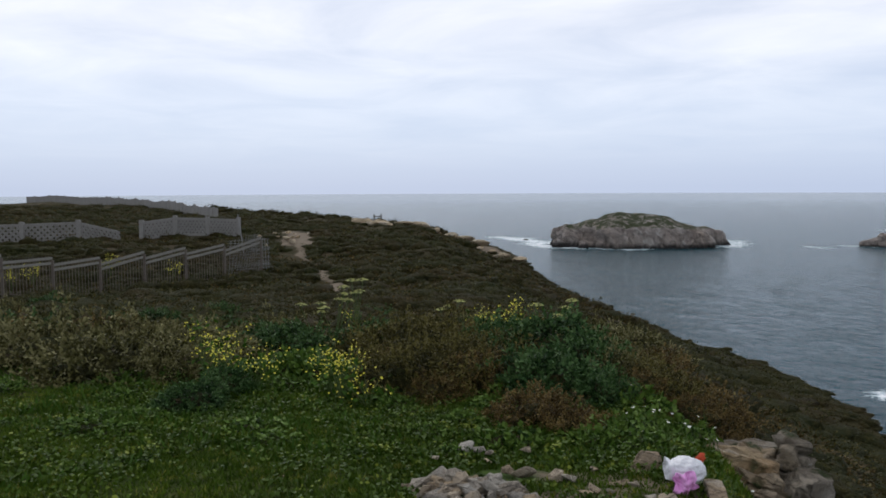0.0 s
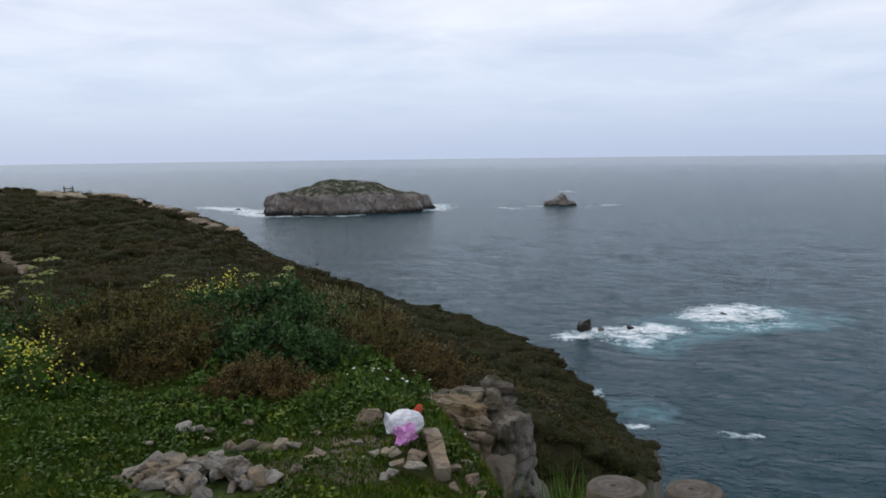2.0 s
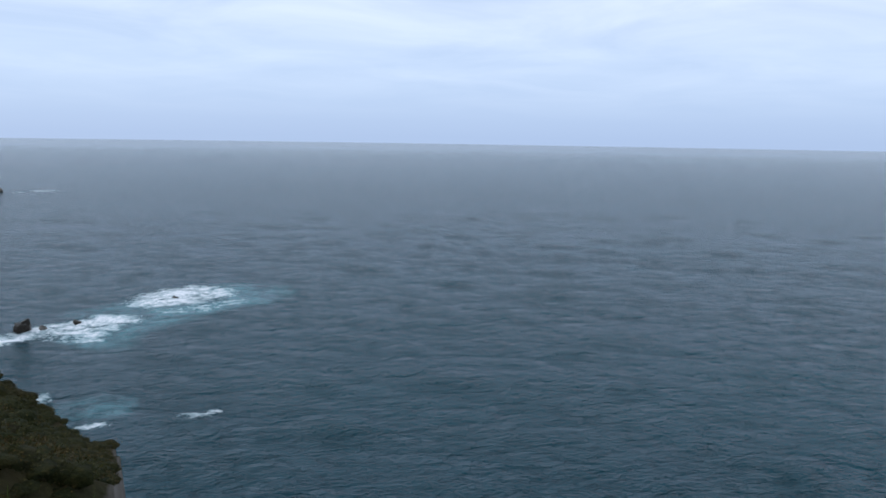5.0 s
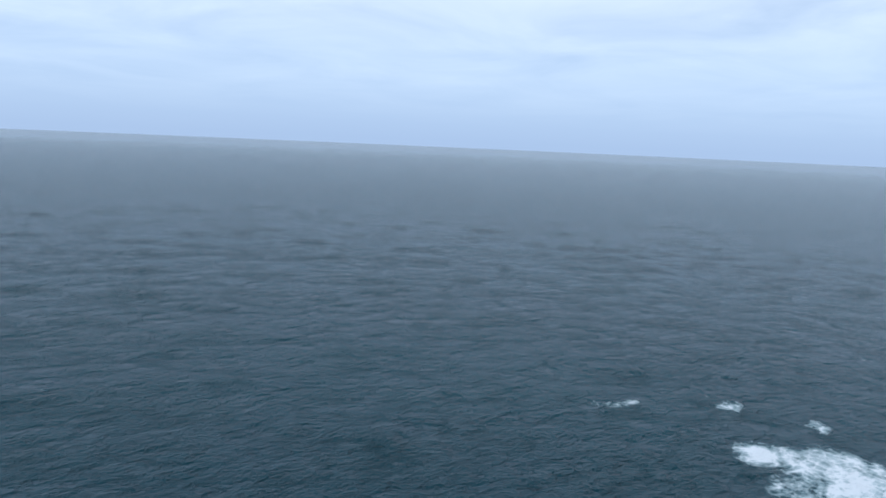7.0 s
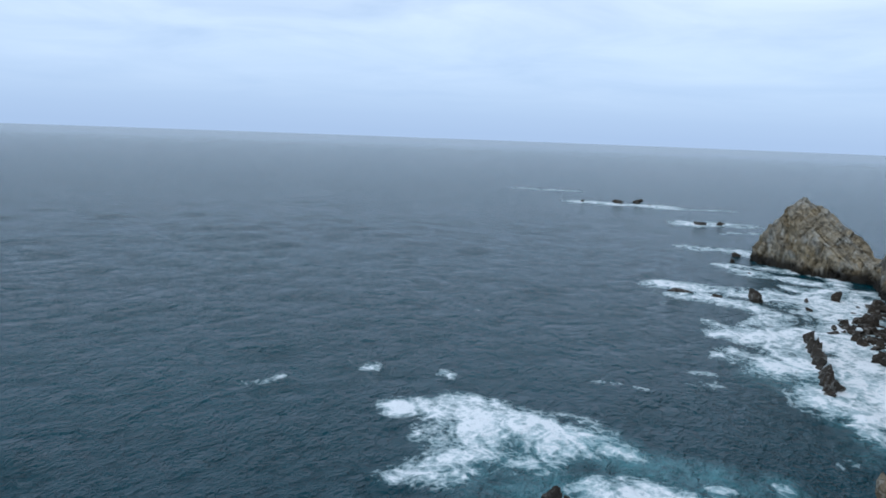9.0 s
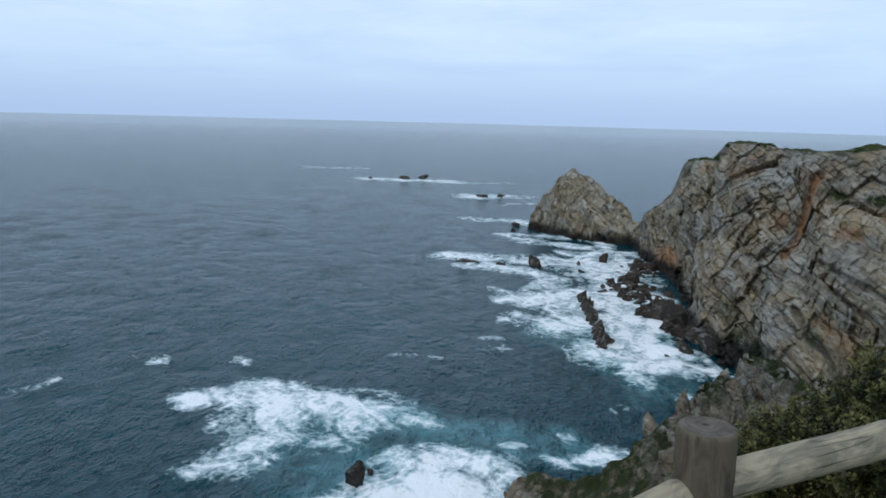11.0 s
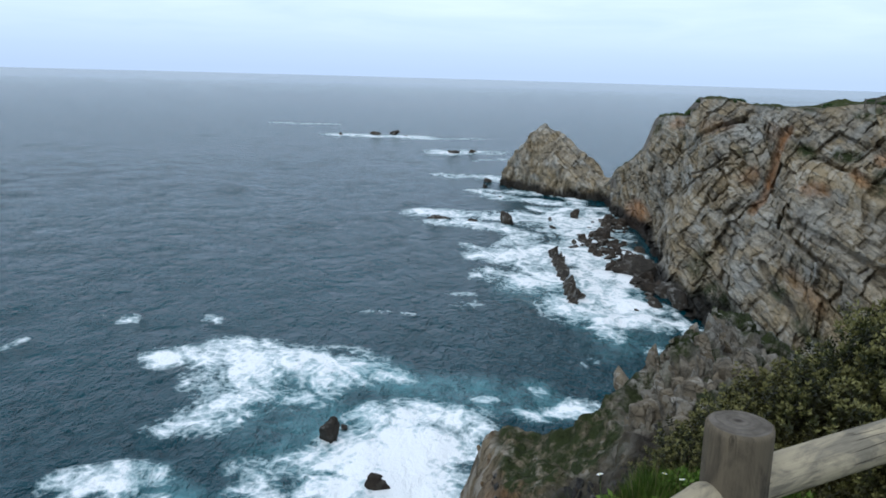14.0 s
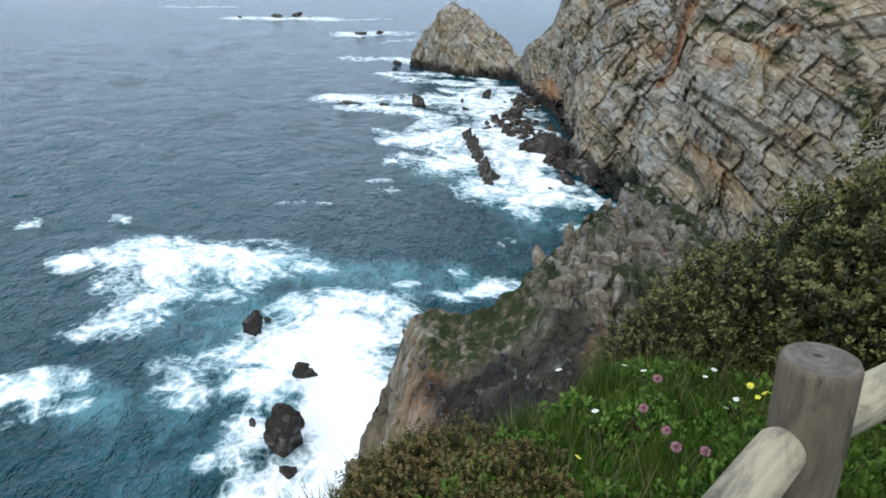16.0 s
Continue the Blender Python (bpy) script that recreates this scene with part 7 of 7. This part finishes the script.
def build_walls():
    w = thing("lattice_wall", "pale perforated concrete block wall with gaps", "wall", at=(-45, 73, 0))
    o = Vector((-45, 73, 0))
    def run(p0, p1, n, h, drop_last=False):
        p0, p1 = Vector(p0), Vector(p1)
        for i in range(n + 1):
            p = p0.lerp(p1, i / n); z = float(ground_z(p.x, p.y)) + 0.1
            q = Vector((p.x, p.y, z)) - o
            if not (drop_last and i == n):
                bm = bmesh.new(); bar(bm, q - Vector((0, 0, 0.5)), q + Vector((0, 0, h + 0.22)), 0.3); part("pillar", bm, M_CONCRETE, w)
            if i < n:
                p2 = p0.lerp(p1, (i + 1) / n); z2 = float(ground_z(p2.x, p2.y)) + 0.1
                bm = bmesh.new()
                end = Vector((p2.x, p2.y, z2)) - o
                if drop_last and i == n - 1:
                    end = q.lerp(end, 0.75) - Vector((0, 0, 0.75))
                lattice_panel(bm, q, end, h, 9, 3)
                part("panel", bm, M_CONCRETE, w, "perforated concrete panel")
    run((-46, 53.5, 0), (-24.2, 61.4, 0), 6, 1.3, True)
    run((-23.6, 61.6, 0), (-17.1, 65.8, 0), 3, 1.35)
    far = thing("concrete_wall", "long pale concrete slab wall on the hill", "wall", at=(-70, 146, 0))
    o2 = Vector((-70, 146, 0))
    line = [(-98, 186), (-85, 181), (-75, 174), (-61, 159), (-47, 137), (-37, 119), (-30, 107)]
    pts = []
    for (x0, y0), (x1, y1) in zip(line, line[1:]):
        k = max(2, int(math.hypot(x1 - x0, y1 - y0) / 2.2))
        pts += [(x0 + (x1 - x0) * i / k, y0 + (y1 - y0) * i / k) for i in range(k)]
    for i, (x, y) in enumerate(pts[:-1]):
        x1, y1 = pts[i + 1]
        a, b = Vector((x, y, float(ground_z(x, y)) - 0.30)) - o2, Vector((x1, y1, float(ground_z(x1, y1)) - 0.30)) - o2
        bm = bmesh.new(); bar(bm, a + Vector((0, 0, 0.95)), b + Vector((0, 0, 0.95)), 0.14, 1.9); part("slab", bm, M_CONCRETE, far)
        bm = bmesh.new(); bar(bm, a + Vector((0, 0, -0.5)), a + Vector((0, 0, 2.0)), 0.26); part("pillar", bm, M_CONCRETE, far)
    # timber frame on the hilltop
    fr = thing("timber_frame", "small dark timber frame beside the hilltop path", "frame", at=(-8.4, 101, float(ground_z(-8.4, 101))))
    for x in (-0.45, 0.45):
        bm = bmesh.new(); bar(bm, (x, 0, -0.3), (x, 0, 1.3), 0.14); part("post", bm, M_FARWOOD, fr)
    for z in (0.55, 1.0):
        bm = bmesh.new(); bar(bm, (-0.55, 0, z), (0.55, 0, z), 0.12); part("crossbar", bm, M_FARWOOD, fr)


build_walls()


# ---- flowers ----
def disc_arrays(center, normal, r, petals, rng):
    n = Vector(normal).normalized(); s = n.orthogonal().normalized(); t = n.cross(s)
    V, F = [], []
    for k in range(petals):
        a = 2 * math.pi * k / petals + rng.uniform(-0.1, 0.1); w = math.pi / petals * 0.95
        d = lambda q, l: Vector(center) + (s * math.cos(q) + t * math.sin(q)) * l + n * (0.12 * l)
        i = len(V)
        V += [list(Vector(center)), list(d(a - w, r * 0.7)), list(d(a, r)), list(d(a + w, r * 0.7))]
        F.append((i, i + 1, i + 2, i + 3))
    return np.array(V), np.array(F)


def blossom_plant(name, label, group, x, y, z, height, stems, blossoms, size, mat, seed, spread, petals=4, leaf_n=60):
    """A branching flowering plant: stems, leaves and many small blossoms."""
    rng = random.Random(seed); nr = np.random.RandomState(seed)
    ob = thing(name, label, "plant", group, at=(x, y, z))
    st, bl, tops = [], [], []
    for i in range(stems):
        a, l = rng.uniform(0, 6.28), spread * rng.uniform(0.2, 1)
        top = np.array([math.cos(a) * l, math.sin(a) * l, height * rng.uniform(0.55, 1.0)])
        st.append(tube([(0, 0, -0.03), top * np.array([0.4, 0.4, 0.55]), top], [0.006, 0.004, 0.002], 4))
        tops.append(top)
    for i in range(blossoms):
        t = tops[i % stems]
        p = t * rng.uniform(0.72, 1.05) + nr.normal(size=3) * np.array([0.06, 0.06, 0.05])
        bl.append(disc_arrays(p, (rng.uniform(-1, 1), rng.uniform(-1.2, 0.6), 1), size * rng.uniform(0.7, 1.2), petals, rng))
    v, f = join(st); child("stalk_work", mesh_arrays("stalks", v, f, M_STEM), ob)
    v, f = join(bl); tagged(child("inflorescence", mesh_arrays("blossoms", v, f, mat, shade=False), ob), kind="stuff")
    p = nr.uniform(-1, 1, size=(leaf_n, 3)) * np.array([spread * 0.7, spread * 0.7, 0.5 * height]) + np.array([0, 0, 0.35 * height])
    v, f = leaves(p, nr.normal(size=(leaf_n, 3)) + [0, 0, 0.4], 0.07, 0.03, nr)
    tagged(child("leafage", mesh_arrays("leaves", v, f, M_HERB, shade=False), ob), kind="stuff")


def umbel_plant(x, y, z, height, heads, seed):
    rng = random.Random(seed)
    ob = thing("umbel_plant", "tall umbellifer with flat yellow-green flower heads", "plant", "umbellifers", at=(x, y, z))
    st, hd = [], []
    for i in range(heads):
        a, l = rng.uniform(0, 6.28), rng.uniform(0.05, 0.3)
        h = height * rng.uniform(0.75, 1.0); c = np.array([math.cos(a) * l, math.sin(a) * l, h])
        st.append(tube([(0, 0, 0), c * np.array([0.3, 0.3, 0.5]), c], [0.01, 0.007, 0.005], 5))
        for k in range(26):
            b, rr = rng.uniform(0, 6.28), 0.10 * math.sqrt(rng.random())
            e = c + np.array([math.cos(b) * rr, math.sin(b) * rr, 0.06 - 3.0 * rr * rr])
            st.append(tube([c, e], [0.002, 0.0015], 3))
            hd.append(disc_arrays(e, (math.cos(b) * 0.4, math.sin(b) * 0.4, 1), 0.022, 5, rng))
    v, f = join(st); child("stalk_work", mesh_arrays("umbel_stalks", v, f, M_STEM), ob)
    v, f = join(hd); tagged(child("flower_head", mesh_arrays("umbel_heads", v, f, M_UMBEL, shade=False), ob), kind="stuff")


def build_flowers():
    rng = random.Random(77)
    g = lambda x, y: float(ground_z(x, y))
    for i, (x, y, h, s, b) in enumerate(((-1.95, 6.8, 0.50, 14, 170), (-2.2, 7.2, 0.70, 10, 90), (-1.65, 6.8, 0.35, 8, 80), (-0.84, 6.3, 0.46, 16, 200), (-0.6, 6.15, 0.25, 8, 60), (-0.95, 6.5, 0.40, 8, 70))):
        blossom_plant("yellow_flower", "yellow-flowered wild mustard with thin green stems", "yellow flowers on the heath", x, y, g(x, y), h, s, b, 0.0105, M_YELLOW, 700 + i, 0.27)
    for i, (x, y, h, s, b) in enumerate(((0.55, 11.0, 0.80, 12, 120), (0.95, 11.2, 0.85, 12, 120), (1.25, 11.3, 0.75, 8, 70), (-1.5, 13.5, 0.8, 8, 60))):
        blossom_plant("yellow_flower", "yellow-flowered wild mustard among the gorse", "yellow flowers on the heath", x, y, g(x, y), h, s, b, 0.016, M_YELLOW, 720 + i, 0.35)
    for i, (x, y) in enumerate(((-22.6, 41.0), (-21.8, 41.6), (-23.4, 40.6), (-18.5, 43.5), (-15.5, 45))):
        blossom_plant("yellow_flower", "tall yellow-flowered stand behind the picket fence", "yellow flowers by the fence", x, y, g(x, y), 1.3, 16, 130, 0.035, M_YELLOW, 740 + i, 0.7)
    for i, (x, y, h, n) in enumerate(((-1.75, 12.6, 1.15, 6), (-1.45, 12.9, 1.25, 5), (-0.05, 12.2, 0.95, 3), (1.75, 10.4, 0.75, 3), (1.3, 10.2, 0.7, 2), (-2.0, 12.3, 0.95, 3))):
        umbel_plant(x, y, g(x, y), h, n, 760 + i)
    # daisies, clover and yellow flowers
    def small(name, label, cat, grp, mat, petals, r, stem):
        v, f = tube([(0, 0, 0), (0.01, 0.0, stem * 0.5), (0, 0, stem)], [0.002, 0.002, 0.0015], 5)
        sm = mesh_arrays(name + "_stem", v, f, M_STEM)
        rr = random.Random(3)
        if petals:
            v, f = disc_arrays((0, 0, stem), (0.2, 0.25, 1), r, petals, rr)
            hm = mesh_arrays(name + "_petals", v, f, mat, shade=False)
        else:
            nr = np.random.RandomState(9)
            d = nr.normal(size=(150, 3)); d[:, 2] = d[:, 2] * 0.8 + 0.25; d /= np.linalg.norm(d, axis=1, keepdims=True)
            v, f = leaves(d * r * 0.45 + [0, 0, stem], d + 0.35 * nr.normal(size=d.shape), r * nr.uniform(0.5, 0.8, 150), r * 0.28, nr)
            hm = mesh_arrays(name + "_head", v, f, mat, shade=False)
        w, fi = ICO[1]
        cm = mesh_arrays(name + "_centre", w * np.array([0.3, 0.3, 0.18]) * r + [0, 0, stem + 0.08 * r], fi, M_YELLOW)
        def put(x, y, s=1.0, lift=0.0):
            ob = thing(name, label, cat, grp, at=(x, y, g(x, y) + lift))
            ob.scale = (s, s, s); ob.rotation_euler = (rng.uniform(-0.2, 0.2), rng.uniform(-0.2, 0.2), rng.uniform(0, 6.28))
            child("stem", sm, ob)
            head = child("flower_head", hm, ob)
            if petals and petals > 6:
                child("centre", cm, head, "yellow centre")
        return put
    daisy = small("daisy", "small white daisy in the grass", "flower", "daisies", M_WHITE, 12, 0.02, 0.16)
    clover = small("clover_flower", "pink clover flower head in the grass", "flower", "clover flowers", M_CLOVER, 0, 0.021, 0.16)
    butter = small("yellow_flower", "small yellow flower in the grass", "flower", "yellow flowers by the rail", M_YELLOW, 6, 0.02, 0.17)
    for x, y in DAISIES:
        daisy(x, y, rng.uniform(0.85, 1.2))
    for x, y in CLOVERS:
        clover(x, y, rng.uniform(0.9, 1.2))
    for x, y in BUTTERS:
        butter(x, y, rng.uniform(0.9, 1.1))
    big = small("ox_eye_daisy", "white ox-eye daisy beside the rim rocks", "flower", "daisies on the rim", M_WHITE, 12, 0.012, 0.20)
    for i in range(30):
        x = rng.gauss(1.65, 0.25)
        big(x, rng.gauss(5.3, 0.4) + 0.8 * (x - 1.65), rng.uniform(0.7, 1.1))


DAISIES = [(2.69, -3.49), (2.37, -3.61), (2.24, -3.56), (2.04, -3.87), (1.97, -3.94), (1.76, -3.69), (1.75, -3.54), (2.2, -2.98), (1.22, -3.31)]
CLOVERS = [(2.59, -4.27), (2.0, -3.17), (1.84, -3.09), (1.72, -2.82), (1.63, -3.0), (2.09, -3.51)]
BUTTERS = [(1.78, -3.92), (1.72, -3.9), (1.69, -3.79), (1.66, -3.88), (1.75, -3.82), (2.0, -1.6), (1.7, -1.97), (1.2, -4.01), (1.09, -4.05), (1.02, -3.88), (1.01, -3.58), (1.28, -3.87), (1.22, -3.42), (1.94, -4.39), (1.99, -2.44), (1.21, -4.1)]
build_flowers()
